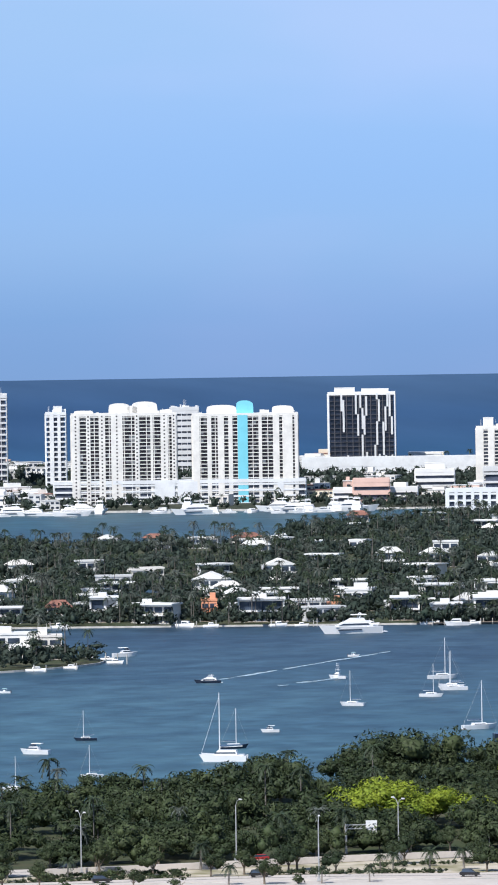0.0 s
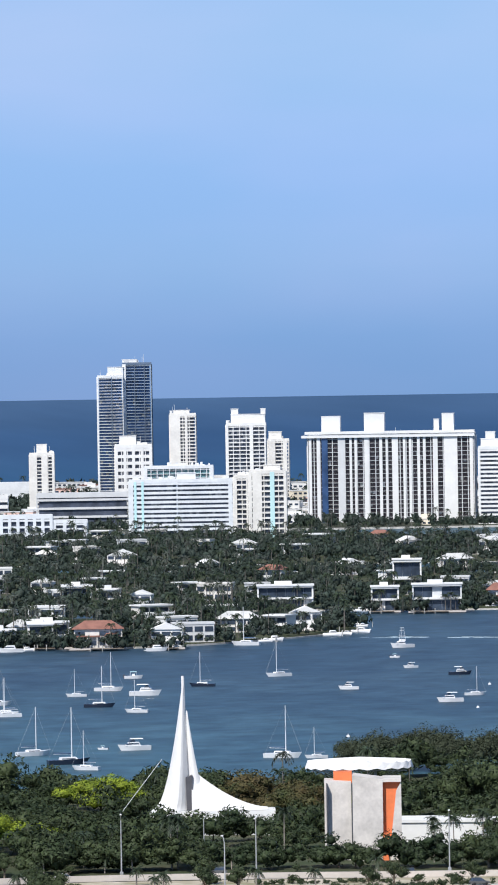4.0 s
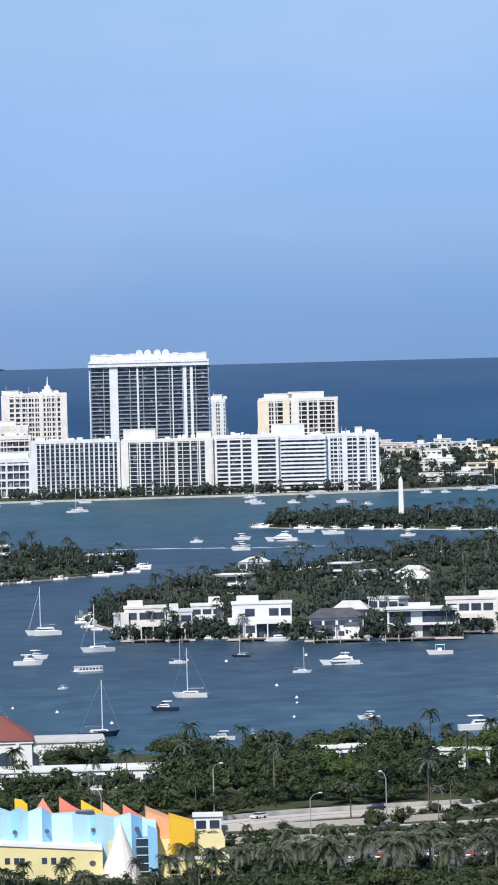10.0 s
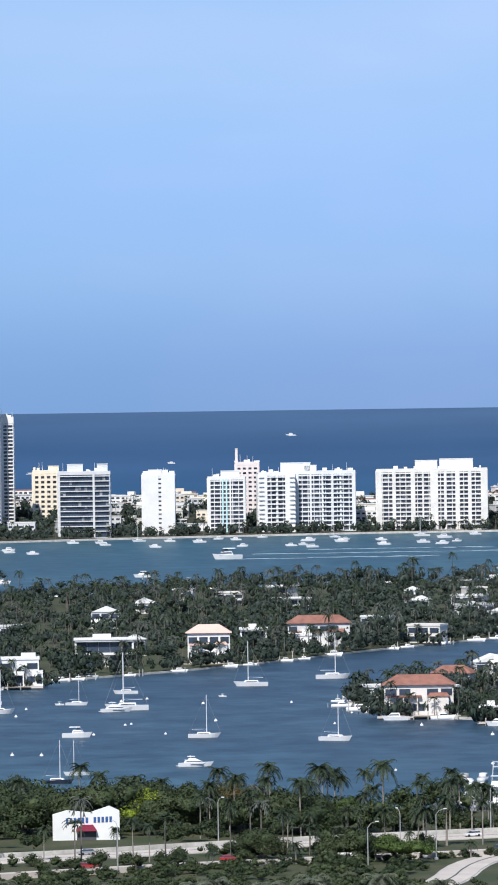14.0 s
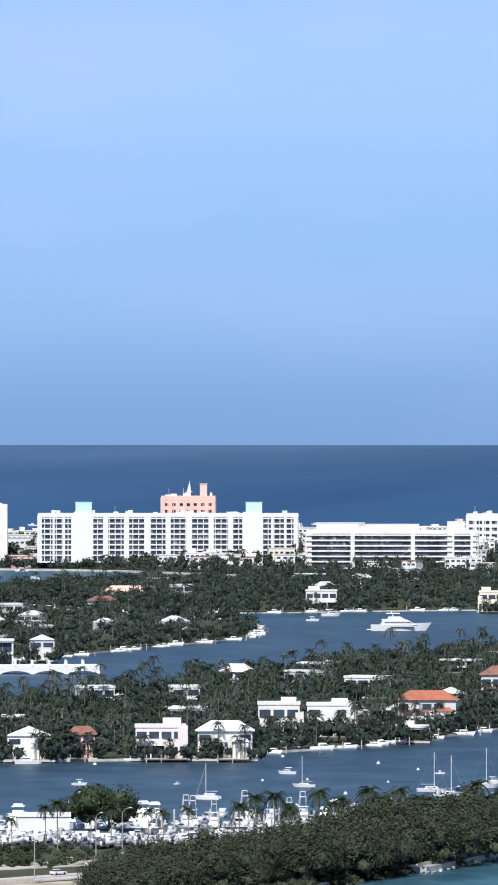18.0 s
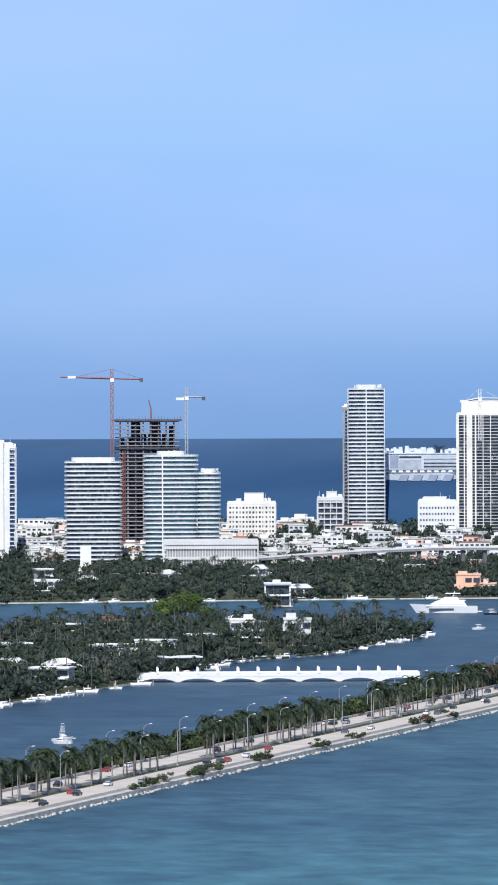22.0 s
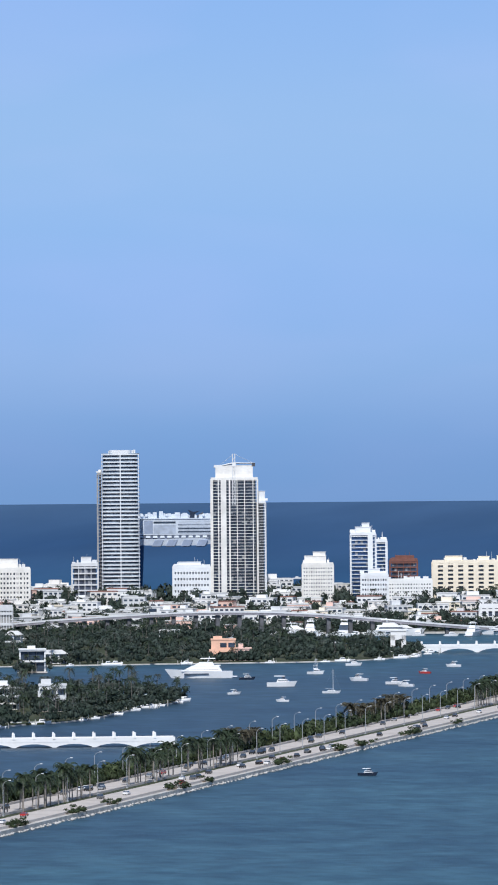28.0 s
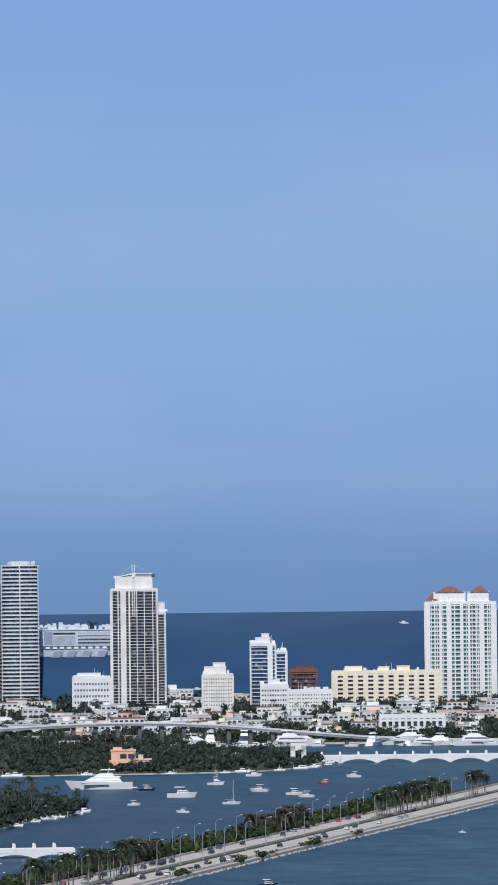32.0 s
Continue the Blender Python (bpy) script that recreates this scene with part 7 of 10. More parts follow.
tower("dark glass skyscraper with lighter balconied wing", -1008.6, 4619.9, 12.3, 22.2, 24, 108.0, 48, z0=11.5, band=0.24, band_mat=RAILGLASS, bays=1, lived=0.05, glass=BLUEGLASS, wall=STEELBLUE, piers=[(0.06, 0.12, COOL), (0.42, 0.03, STEELBLUE), (0.75, 0.03, STEELBLUE)], roof=[(0.25, 0.5, 2, 0.6, WHITE)], name="glass_skyscraper", side_piers=1)
tower("glass skyscraper wing with white slab edges", -1027.4, 4610.8, 12.6, 19.7, 24, 98.5, 43, z0=11.5, band=0.3, bays=1, lived=0.1, glass=BLUEGLASS, wall=COOL, piers=[(0.03, 0.05, None), (0.55, 0.04, STEELBLUE)], roof=[(0.7, 0.6, 6, 0.6, None)], name="glass_skyscraper")
tower("white apartment tower with a narrow shaft", -961.0, 4560.0, 11.9, 19.8, 22, 72.2, 28, z0=8.7, band=0.5, piers=[(0.2, 0.4, None), (0.62, 0.1, None)], roof=[(0.45, 0.6, 2, 0.6, None)])
tower("white stepped apartment tower with curved crown", -895.2, 4471.3, 11.3, 29.3, 24, 68.7, 24, z0=5.3, band=0.42, piers=[(0.03, 0.06, None), (0.63, 0.09, None), (0.97, 0.05, None)], roof=[(0.55, 0.85, 6, 0.6, None), (0.22, 0.18, 10, 0.5, None), (0.93, 0.12, 10, 0.5, None)])
tower("white stepped tower behind a taller tower", -898.9, 4613.2, 11.0, 16.2, 20, 49.0, 18, z0=11.3, band=0.5, piers=[(0.2, 0.3, None), (0.8, 0.2, None)], roof=[(0.35, 0.6, 5, 0.6, None)])
tower("white slab apartment building with ribbon balconies", -890.7, 4217.3, 11.9, 72.2, 22, 38.0, 12, z0=0.2, band=0.72, piers=[(0.02, 0.05, None), (0.46, 0.02, None), (0.97, 0.05, None), (0.06, 0.03, AQUA), (0.13, 0.03, AQUA)], roof=[(0.55, 0.18, 4, 0.5, None)], bays=0)
tower("glazed rooftop storey with flat white roof", -935.5, 4422.1, 11.9, 50.3, 20, 40.5, 14, z0=3.6, band=0.15, glass=SEAGLASS, piers=[(0.03, 0.04, None), (0.97, 0.06, None)])
tower("white apartment tower with a turquoise stripe", -799.7, 4064.4, 11.1, 25.1, 22, 46.3, 13, z0=0.2, band=0.5, piers=[(0.04, 0.08, None), (0.22, 0.25, None), (0.62, 0.12, AQUA), (0.96, 0.08, None)], roof=[(0.62, 0.45, 3, 0.6, None)])
tower("white balconied apartment wing", -823.5, 4096.0, 11.4, 11.3, 18, 42.5, 13, z0=0.2, band=0.45, piers=[(0.1, 0.2, None), (0.8, 0.1, None)])
tower("white tiered apartment building", -993.1, 4532.5, 12.4, 27.7, 22, 49.8, 10, z0=8.8, band=0.6, piers=[(0.04, 0.08, None), (0.27, 0.08, None), (0.5, 0.08, None), (0.73, 0.08, None), (0.96, 0.08, None)], roof=[(0.35, 0.45, 6, 0.5, None)], wall=WHITE)
tower("large white and bronze apartment block with tall piers", -778.8, 4418.9, 7.0, 120.6, 30, 62.8, 20, z0=2.2, lived=0.05, band=0.12, band_mat=PALE, brow=4.0, glass=BRONZE, piers=[(0.018, 0.02, None), (0.067, 0.025, None), (0.105, 0.045, BLUEGLASS), (0.206, 0.055, PALE), (0.26, 0.018, None), (0.29, 0.018, None), (0.355, 0.035, None), (0.44, 0.022, None), (0.475, 0.015, None), (0.525, 0.045, None), (0.58, 0.018, None), (0.616, 0.02, None), (0.665, 0.02, None), (0.7, 0.02, None), (0.765, 0.035, None), (0.857, 0.08, None), (0.98, 0.025, None)], roof=[(0.14, 0.11, 13, 0.5, None), (0.4, 0.12, 15, 0.5, None), (0.84, 0.07, 14, 0.5, None), (0.77, 0.03, 10, 0.3, None)])
tower("white apartment slab with ribbon windows partly in shade", -694.5, 4395.7, 6.0, 33.4, 24, 55.2, 18, z0=0.6, band=0.66, piers=[(0.02, 0.05, None), (0.97, 0.06, None)], roof=[(0.3, 0.5, 5, 0.5, None), (0.25, 0.2, 10, 0.4, None)])
tower("long grey parking building with open decks", -994.8, 4368.1, 12.8, 66.1, 24, 24.5, 4, z0=1.9, band=0.42, wall=PALE, name="parking_building")
tower("white low apartment house with galleries and green trim", -971.2, 4143.4, 13.2, 59.7, 18, 12.5, 4, z0=0.2, band=0.55, piers=[(0.025, 0.05, None), (0.144, 0.05, None), (0.263, 0.05, None), (0.381, 0.05, None), (0.5, 0.05, None), (0.619, 0.05, None), (0.737, 0.05, None), (0.856, 0.05, None), (0.975, 0.05, None)], name="apartment_house")
tower("white terraced apartment building", -682.3, 4561.7, 8.5, 33.4, 20, 36.6, 10, z0=7.6, band=0.6, piers=[(0.045, 0.09, None), (0.273, 0.09, None), (0.5, 0.09, None), (0.728, 0.09, None), (0.955, 0.09, None)], roof=[(0.5, 0.5, 4, 0.5, None)])
tower("grey white balconied apartment building on the waterfront", -627.0, 4443.1, 8.0, 43.5, 22, 42.5, 12, z0=2.1, band=0.4, glass=SEAGLASS, piers=[(0.03, 0.05, None), (0.2, 0.02, None), (0.38, 0.02, None), (0.55, 0.02, None), (0.78, 0.03, None), (0.97, 0.04, None)], roof=[(0.7, 0.4, 3, 0.5, None)])
tower("white narrow tower with dark side", -689.4, 4750.2, 8.3, 16.9, 18, 53.3, 18, z0=15.6, band=0.85, piers=[(0.5, 0.9, None)], roof=[(0.5, 0.8, 2, 0.5, None)])
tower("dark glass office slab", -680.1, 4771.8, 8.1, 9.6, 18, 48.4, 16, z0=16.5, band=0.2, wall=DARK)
tower("white slab with green glass", -659.2, 4754.5, 7.9, 27.4, 18, 41.3, 14, z0=15.6, band=0.35, glass=SEAGLASS, piers=[(0.75, 0.35, None)])
tower("low white waterfront building with dark window bands", -584.9, 4448.6, 7.5, 40.6, 20, 27.0, 5, z0=2.0, band=0.55)
tower("white hotel slab with two wings", -614.3, 4740.4, 7.4, 18.6, 24, 49.1, 16, z0=14.7, band=0.9, piers=[(0.5, 0.94, None)])
tower("white hotel wing with balconies", -591.6, 4748.3, 7.1, 30.3, 22, 50.0, 16, z0=14.9, band=0.5, piers=[(0.03, 0.05, None), (0.3, 0.04, None), (0.95, 0.08, None)], roof=[(0.3, 0.6, 4, 0.5, None)])
tower("white tiered apartment house with small square windows", -534.4, 4669.5, 6.5, 53.2, 20, 39.2, 6, z0=11.1, band=0.65, piers=[(0.025, 0.05, None), (0.12, 0.05, None), (0.215, 0.05, None), (0.31, 0.05, None), (0.405, 0.05, None), (0.5, 0.05, None), (0.595, 0.05, None), (0.69, 0.05, None), (0.785, 0.05, None), (0.88, 0.05, None), (0.975, 0.05, None)], roof=[(0.3, 0.25, 4, 0.5, None), (0.62, 0.4, 3, 0.5, None)])
tower("white waterfront apartment house with deep balconies", -511.0, 4531.3, 6.4, 40.4, 20, 39.8, 9, z0=5.0, band=0.42, piers=[(0.02, 0.04, None), (0.5, 0.02, None), (0.97, 0.05, None)])
tower("white waterfront apartment house with large frames", -507.4, 4458.0, 6.5, 49.1, 20, 28.1, 5, z0=1.8, band=0.4, piers=[(0.03, 0.06, None), (0.3, 0.03, None), (0.62, 0.03, None), (0.97, 0.05, None)], roof=[(0.6, 0.7, 4, 0.5, None)])
tower("low white waterfront apartment house", -588.7, 4448.3, 7.5, 47.9, 20, 25.0, 5, z0=2.0, band=0.5, piers=[(0.1, 0.03, None), (0.6, 0.03, None), (0.97, 0.05, None)])
tower("white deco hotel with vertical ribs", -509.4, 4732.7, 6.1, 49.5, 26, 59.6, 16, z0=13.7, band=0.5, piers=[(0.06, 0.12, None), (0.2, 0.03, None), (0.3, 0.03, None), (0.4, 0.03, None), (0.5, 0.03, None), (0.6, 0.06, None), (0.68, 0.03, None), (0.76, 0.03, None), (0.84, 0.04, None), (0.95, 0.1, None)], roof=[(0.13, 0.26, 2, 0.6, None)], name="hotel_tower")
tower("white gridded apartment slab facing the bay", -451.3, 4462.7, 7.8, 63.7, 24, 40.2, 14, z0=1.4, band=0.16, bays=1, lived=0.06, wall=COOL, glass=GLASS, piers=[(0.03, 0.06, None), (0.1, 0.02, None), (0.155, 0.02, None), (0.21, 0.02, None), (0.265, 0.02, None), (0.32, 0.02, None), (0.375, 0.02, None), (0.43, 0.02, None), (0.485, 0.02, None), (0.54, 0.02, None), (0.595, 0.02, None), (0.65, 0.02, None), (0.705, 0.02, None), (0.76, 0.02, None), (0.815, 0.02, None), (0.87, 0.02, None), (0.925, 0.02, None), (0.98, 0.04, None)])
tower("white gridded apartment slab with stacked balconies facing the bay", -385.7, 4467.7, 4.9, 66.1, 24, 40.0, 14, z0=0.9, band=0.2, bays=12, lived=0.08, wall=IVORY, glass=GLASS, piers=[(0.04, 0.07, None), (0.2, 0.02, None), (0.33, 0.02, None), (0.46, 0.02, None), (0.6, 0.03, None), (0.75, 0.02, None), (0.85, 0.02, None), (0.95, 0.07, None)], roof=[(0.2, 0.35, 7, 0.6, None), (0.9, 0.16, 4, 0.4, None)])
tower("white ribbon apartment slab facing the bay", -328.9, 4473.0, 4.2, 46.3, 24, 41.5, 14, z0=0.5, band=0.52, piers=[(0.02, 0.04, None), (0.22, 0.04, None), (0.42, 0.04, None), (0.62, 0.1, None), (0.97, 0.05, None)])
tower("white curved apartment slab with long ribbon balconies", -289.1, 4479.1, 3.7, 34.1, 24, 40.6, 14, z0=0.4, band=0.68, piers=[(0.02, 0.04, None), (0.97, 0.05, None)], roof=[(0.2, 0.7, 8, 0.6, None)])
tower("white apartment slab with paired windows", -253.4, 4485.4, 3.2, 37.8, 24, 41.0, 14, z0=0.3, band=0.5, piers=[(0.05, 0.06, None), (0.22, 0.03, None), (0.35, 0.1, None), (0.6, 0.05, None), (0.8, 0.06, None), (0.97, 0.06, None)], roof=[(0.62, 0.14, 4, 0.4, None)])
tower("tall balconied apartment tower with white frame and arched roof crest", -407.4, 4581.9, 5.1, 88.3, 30, 88.6, 31, z0=6.3, band=0.26, band_mat=RAILGLASS, wall=COOL, bays=9, lived=0.1, glass=FARGLASS, piers=[(0.2, 0.07, None), (0.4, 0.02, None), (0.55, 0.012, None), (0.69, 0.012, None), (0.795, 0.035, None), (0.85, 0.03, None)], brow=1.0, roof=[(0.5, 0.3, 3, 0.5, None), (0.03, 0.04, 7, 0.3, None), (0.13, 0.04, 7, 0.3, None), (0.25, 0.04, 7, 0.3, None), (0.36, 0.04, 7, 0.3, None), (0.42, 0.06, 10, 1.3, None), (0.49, 0.06, 10, 1.3, None), (0.57, 0.06, 10, 1.3, None), (0.64, 0.06, 10, 1.3, None), (0.72, 0.04, 7, 0.3, None), (0.84, 0.04, 7, 0.3, None), (0.96, 0.04, 7, 0.3, None), (0.5, 0.95, 6, 0.25, None)])
tower("slim green white tower", -365.7, 4685.8, 4.5, 11.9, 18, 55.2, 18, z0=10.7, band=0.5, glass=SEAGLASS, piers=[(0.25, 0.3, None), (0.75, 0.25, None)], roof=[(0.5, 0.6, 3, 0.5, None)])
tower("cream apartment block with two projecting bays", -301.3, 4630.2, 3.7, 59.2, 26, 58.5, 18, z0=7.6, band=0.34, wall=IVORY, glass=BRONZE, piers=[(0.06, 0.14, CREAM), (0.2, 0.03, None), (0.35, 0.08, CREAM), (0.46, 0.1, None), (0.62, 0.03, None), (0.75, 0.03, None), (0.97, 0.04, None)], roof=[(0.25, 0.35, 3, 0.5, None), (0.6, 0.45, 4, 0.5, None)])
tower("tall slim white tower with ribbon windows and a solid top", -129.9, 4656.3, 1.6, 21.1, 26, 96.2, 32, z0=5.7, band=0.55, piers=[(0.33, 0.14, None), (0.5, 0.16, None), (0.67, 0.12, None)], parapet=9)
# the tower's right side as a wing; its shade is a grey pier
tower("shaded side of a slim white tower as a wing, shade painted in a grey pier", -114.3, 4677.1, 1.4, 9.7, 22, 80.6, 29, z0=6.6, band=0.55, piers=[(0.05, 0.3, PALE)], parapet=4)
tower("grey waterfront apartment building with projecting balcony trays", -56.5, 4616.9, 0.7, 38.9, 24, 48.3, 13, z0=1.0, lived=0.08, bays=1, wall=PALE, glass=GLASS, band=0.3, piers=[(0.03, 0.03, None), (0.68, 0.05, None)], roof=[(0.33, 0.3, 5, 0.5, None), (0.85, 0.2, 5, 0.5, None)])
tower("yellow stepped building behind a waterfront block", -87.5, 4759.2, 1.1, 20.2, 20, 37.2, 10, z0=11.1, band=0.6, wall=CREAM, piers=[(0.05, 0.1, None), (0.275, 0.1, None), (0.5, 0.1, None), (0.725, 0.1, None), (0.95, 0.1, None)], roof=[(0.8, 0.4, 3, 0.5, None)])
tower("plain white apartment tower with small window columns", -1.6, 4644.7, 0.0, 24.4, 22, 45.7, 14, z0=1.2, band=0.8, pier_windows=True, piers=[(0.25, 0.5, None), (0.8, 0.4, None)], roof=[(0.4, 0.4, 2, 0.4, None)])
tower("white waterfront apartment block with glazed centre", 49.3, 4669.6, -0.6, 28.3, 22, 41.2, 13, z0=1.8, band=0.45, piers=[(0.04, 0.08, None), (0.4, 0.05, AQUA), (0.5, 0.05, AQUA), (0.6, 0.05, None), (0.97, 0.06, None)], roof=[(0.6, 0.5, 4, 0.5, None)])
tower("pale pink tower with a fin behind a waterfront block", 66.6, 4779.5, -0.8, 18.6, 20, 41.8, 12, z0=10.4, band=0.7, wall=BLUSH, piers=[(0.05, 0.1, None), (0.275, 0.1, None), (0.5, 0.1, None), (0.725, 0.1, None), (0.95, 0.1, None)], roof=[(0.06, 0.1, 10, 0.4, None)])
tower("white waterfront apartment wing with stacked balconies", 87.3, 4676.0, 1.9, 27.9, 30, 44.0, 13, z0=1.4, band=0.5, piers=[(0.12, 0.24, None), (0.5, 0.06, None), (0.85, 0.26, None)])
tower("white waterfront apartment slab with dark balconies", 124.1, 4691.0, -1.5, 45.0, 24, 44.3, 13, z0=1.7, band=0.5, piers=[(0.03, 0.05, None), (0.25, 0.04, None), (0.45, 0.04, None), (0.62, 0.03, None), (0.75, 0.04, None), (0.97, 0.06, None)], roof=[(0.0, 0.5, 6, 0.5, None), (0.25, 0.2, 4, 0.5, None)])
tower("white waterfront apartment slab with blue glass", 204.5, 4699.5, -2.5, 83.9, 26, 45.4, 14, z0=0.9, band=0.5, piers=[(0.03, 0.05, None), (0.16, 0.04, None), (0.33, 0.05, None), (0.42, 0.02, None), (0.52, 0.07, None), (0.62, 0.03, None), (0.73, 0.05, None), (0.84, 0.04, None), (0.97, 0.06, None)], roof=[(0.45, 0.2, 6, 0.5, None), (0.72, 0.3, 7, 0.4, None)], bays=0)
tower("white waterfront slab with stacked windows and blank end", 308.1, 4694.6, -3.8, 103.0, 24, 46.5, 14, z0=0.7, band=0.42, wall=IVORY, glass=FARGLASS, piers=[(0.02, 0.03, None), (0.17, 0.03, None), (0.29, 0.03, None), (0.41, 0.03, None), (0.52, 0.03, None), (0.66, 0.03, None), (0.765, 0.02, None), (0.89, 0.22, None)], roof=[(0.59, 0.11, 6, 0.4, None), (0.8, 0.07, 6, 0.4, None)])
tower("long white apartment slab with pale turquoise stair towers", 475.8, 4637.6, -5.9, 194.5, 22, 35.6, 9, z0=5.5, band=0.42, wall=WHITE, lived=0.12, piers=[(0.01, 0.012, None), (0.06, 0.01, None), (0.1, 0.01, None), (0.17, 0.085, WHITE), (0.26, 0.025, None), (0.34, 0.025, None), (0.42, 0.025, None), (0.5, 0.025, None), (0.58, 0.025, None), (0.665, 0.025, None), (0.74, 0.025, None), (0.825, 0.08, WHITE), (0.9, 0.012, None), (0.95, 0.012, None), (0.99, 0.02, None)], roof=[(0.175, 0.062, 8, 0.6, AQUA), (0.83, 0.062, 8, 0.6, AQUA)])
tower("pink deco hotel with a square tower", 501.1, 4733.6, -6.0, 41.4, 20, 40.8, 8, z0=12.0, band=0.7, wall=PINK, piers=[(0.035, 0.07, None), (0.168, 0.07, None), (0.301, 0.07, None), (0.434, 0.07, None), (0.566, 0.07, None), (0.699, 0.07, None), (0.832, 0.07, None), (0.965, 0.07, None)], roof=[(0.78, 0.13, 9, 0.5, PINK)], name="hotel_tower")
tower("white low waterfront apartment slab with long balconies", 625.0, 4495.1, -7.9, 125.3, 24, 27.1, 7, z0=3.9, band=0.46, bays=1, wall=IVORY, piers=[(0.02, 0.03, None), (0.27, 0.03, None), (0.62, 0.03, None), (0.84, 0.05, None), (0.97, 0.04, None)], roof=[(0.2, 0.28, 5, 0.5, None), (0.48, 0.35, 4, 0.5, None), (0.87, 0.1, 6, 0.4, None)])
tower("white apartment house behind a waterfront slab", 732.6, 4703.3, -8.9, 42.6, 20, 25.4, 5, z0=13.9, band=0.6, piers=[(0.025, 0.05, None), (0.161, 0.05, None), (0.296, 0.05, None), (0.432, 0.05, None), (0.568, 0.05, None), (0.704, 0.05, None), (0.839, 0.05, None), (0.975, 0.05, None)])
tower("tall white stepped apartment tower with two rounded crests", 758.5, 4495.7, -9.6, 60.2, 32, 87.0, 27, z0=5.3, band=0.5, bays=1, lived=0.25, glass=FARGLASS, wall=WHITE, piers=[(0.06, 0.1, None), (0.2, 0.07, None), (0.27, 0.03, None), (0.37, 0.06, None), (0.44, 0.015, AQUA), (0.5, 0.06, None), (0.56, 0.015, AQUA), (0.63, 0.06, None), (0.73, 0.03, None), (0.8, 0.07, None), (0.94, 0.1, None)], roof=[(0.5, 0.72, 6, 0.6, None), (0.5, 0.5, 9, 0.5, None), (0.3, 0.13, 12, 1.4, None), (0.7, 0.13, 12, 1.4, None)])
tower("white apartment wing with glass balconies", 725.5, 4508.3, -9.1, 10.7, 24, 82.2, 26, z0=5.6, band=0.3, glass=BLUEGLASS, piers=[(0.75, 0.3, None)])
tower("white apartment wing with aqua glass balconies", 792.7, 4493.5, -10.0, 9.5, 24, 82.9, 26, z0=5.5, band=0.32, glass=BLUEGLASS, piers=[(0.3, 0.4, None)])
tower("white two storey base of a tower", 733.2, 4500.7, -9.3, 53.6, 30, 14.5, 3, z0=5.3, band=0.6, piers=[(0.025, 0.05, None), (0.144, 0.05, None), (0.263, 0.05, None), (0.381, 0.05, None), (0.5, 0.05, None), (0.619, 0.05, None), (0.737, 0.05, None), (0.856, 0.05, None), (0.975, 0.05, None)])
round_tower("white ribbon glass tower with curved corners", 837.5, 4401.0, -10.8, 41.8, 30, 76.1, 24, 1.9, 0.46, 7, FARGLASS, None, 0.75)
round_tower("white ribbon glass tower with a higher shoulder", 892.2, 4390.3, -11.5, 40.0, 30, 80.5, 25, 1.9, 0.44, 7, SEAGLASS, None, 0.5, ((0.35, 0.9),))
round_tower("white ribbon glass tower lower shoulder", 918.9, 4386.8, -11.8, 18.5, 30, 67.6, 21, 2.0, 0.46, 7, SEAGLASS, None, 0.6)
tower("bare scaffolded lower storeys beside a ribbon tower", 903.7, 4306.2, -11.9, 66.5, 20, 22.5, 3, z0=0.2, band=0.4, glass=GREY, wall=PALE, bays=34)
unfinished_tower()
tower("cream and white apartment house with a roof box", 1012.4, 4671.6, -12.2, 36.8, 20, 28.7, 8, z0=14.8, band=0.7, piers=[(0.02, 0.04, None), (0.089, 0.04, None), (0.157, 0.04, None), (0.226, 0.04, None), (0.294, 0.04, None), (0.363, 0.04, None), (0.431, 0.04, None), (0.5, 0.04, None), (0.569, 0.04, None), (0.637, 0.04, None), (0.706, 0.04, None), (0.774, 0.04, None), (0.843, 0.04, None), (0.911, 0.04, None), (0.98, 0.04, None)], roof=[(0.55, 0.4, 6, 0.5, None)])
tower("dark low building with white bands", 1075.8, 4677.9, -13.0, 20.0, 18, 30.6, 7, z0=15.6, band=0.4, wall=PALE, roof=[(0.55, 0.4, 4, 0.5, None)])
round_tower("tall slender tower with thin white slab edges and round corners", 1116.4, 4728.8, -13.3, 30.3, 29.2, 112.7, 38, 18.1, 0.48, 6, FARGLASS, COOL, 0.55, ((0.5, 0.7), (0.03, 0.4), (0.97, 0.4)))
# the tower's left side, its shade put into dark glass and grey walls
tower("stepped side of a slender glass tower with its shade painted dark", 1103.6, 4743.3, -13.1, 4.4, 18, 96.9, 35, z0=18.6, band=0.25, glass=DARK, wall=GREY)
tower("tall dark glass tower with white piers and white crown", 1187.4, 4648.6, -14.3, 36.0, 34, 95.5, 40, z0=15.4, band=0.22, lived=0.06, glass=GLASS, bays=1, piers=[(0.03, 0.04, None), (0.16, 0.03, None), (0.27, 0.12, None), (0.4, 0.04, None), (0.56, 0.02, None), (0.72, 0.02, None), (0.9, 0.02, None), (0.99, 0.03, None)], roof=[(0.5, 0.8, 9, 0.7, None)])
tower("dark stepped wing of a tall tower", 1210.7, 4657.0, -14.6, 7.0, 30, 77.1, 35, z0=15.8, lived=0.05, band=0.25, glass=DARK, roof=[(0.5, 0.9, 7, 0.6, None)])
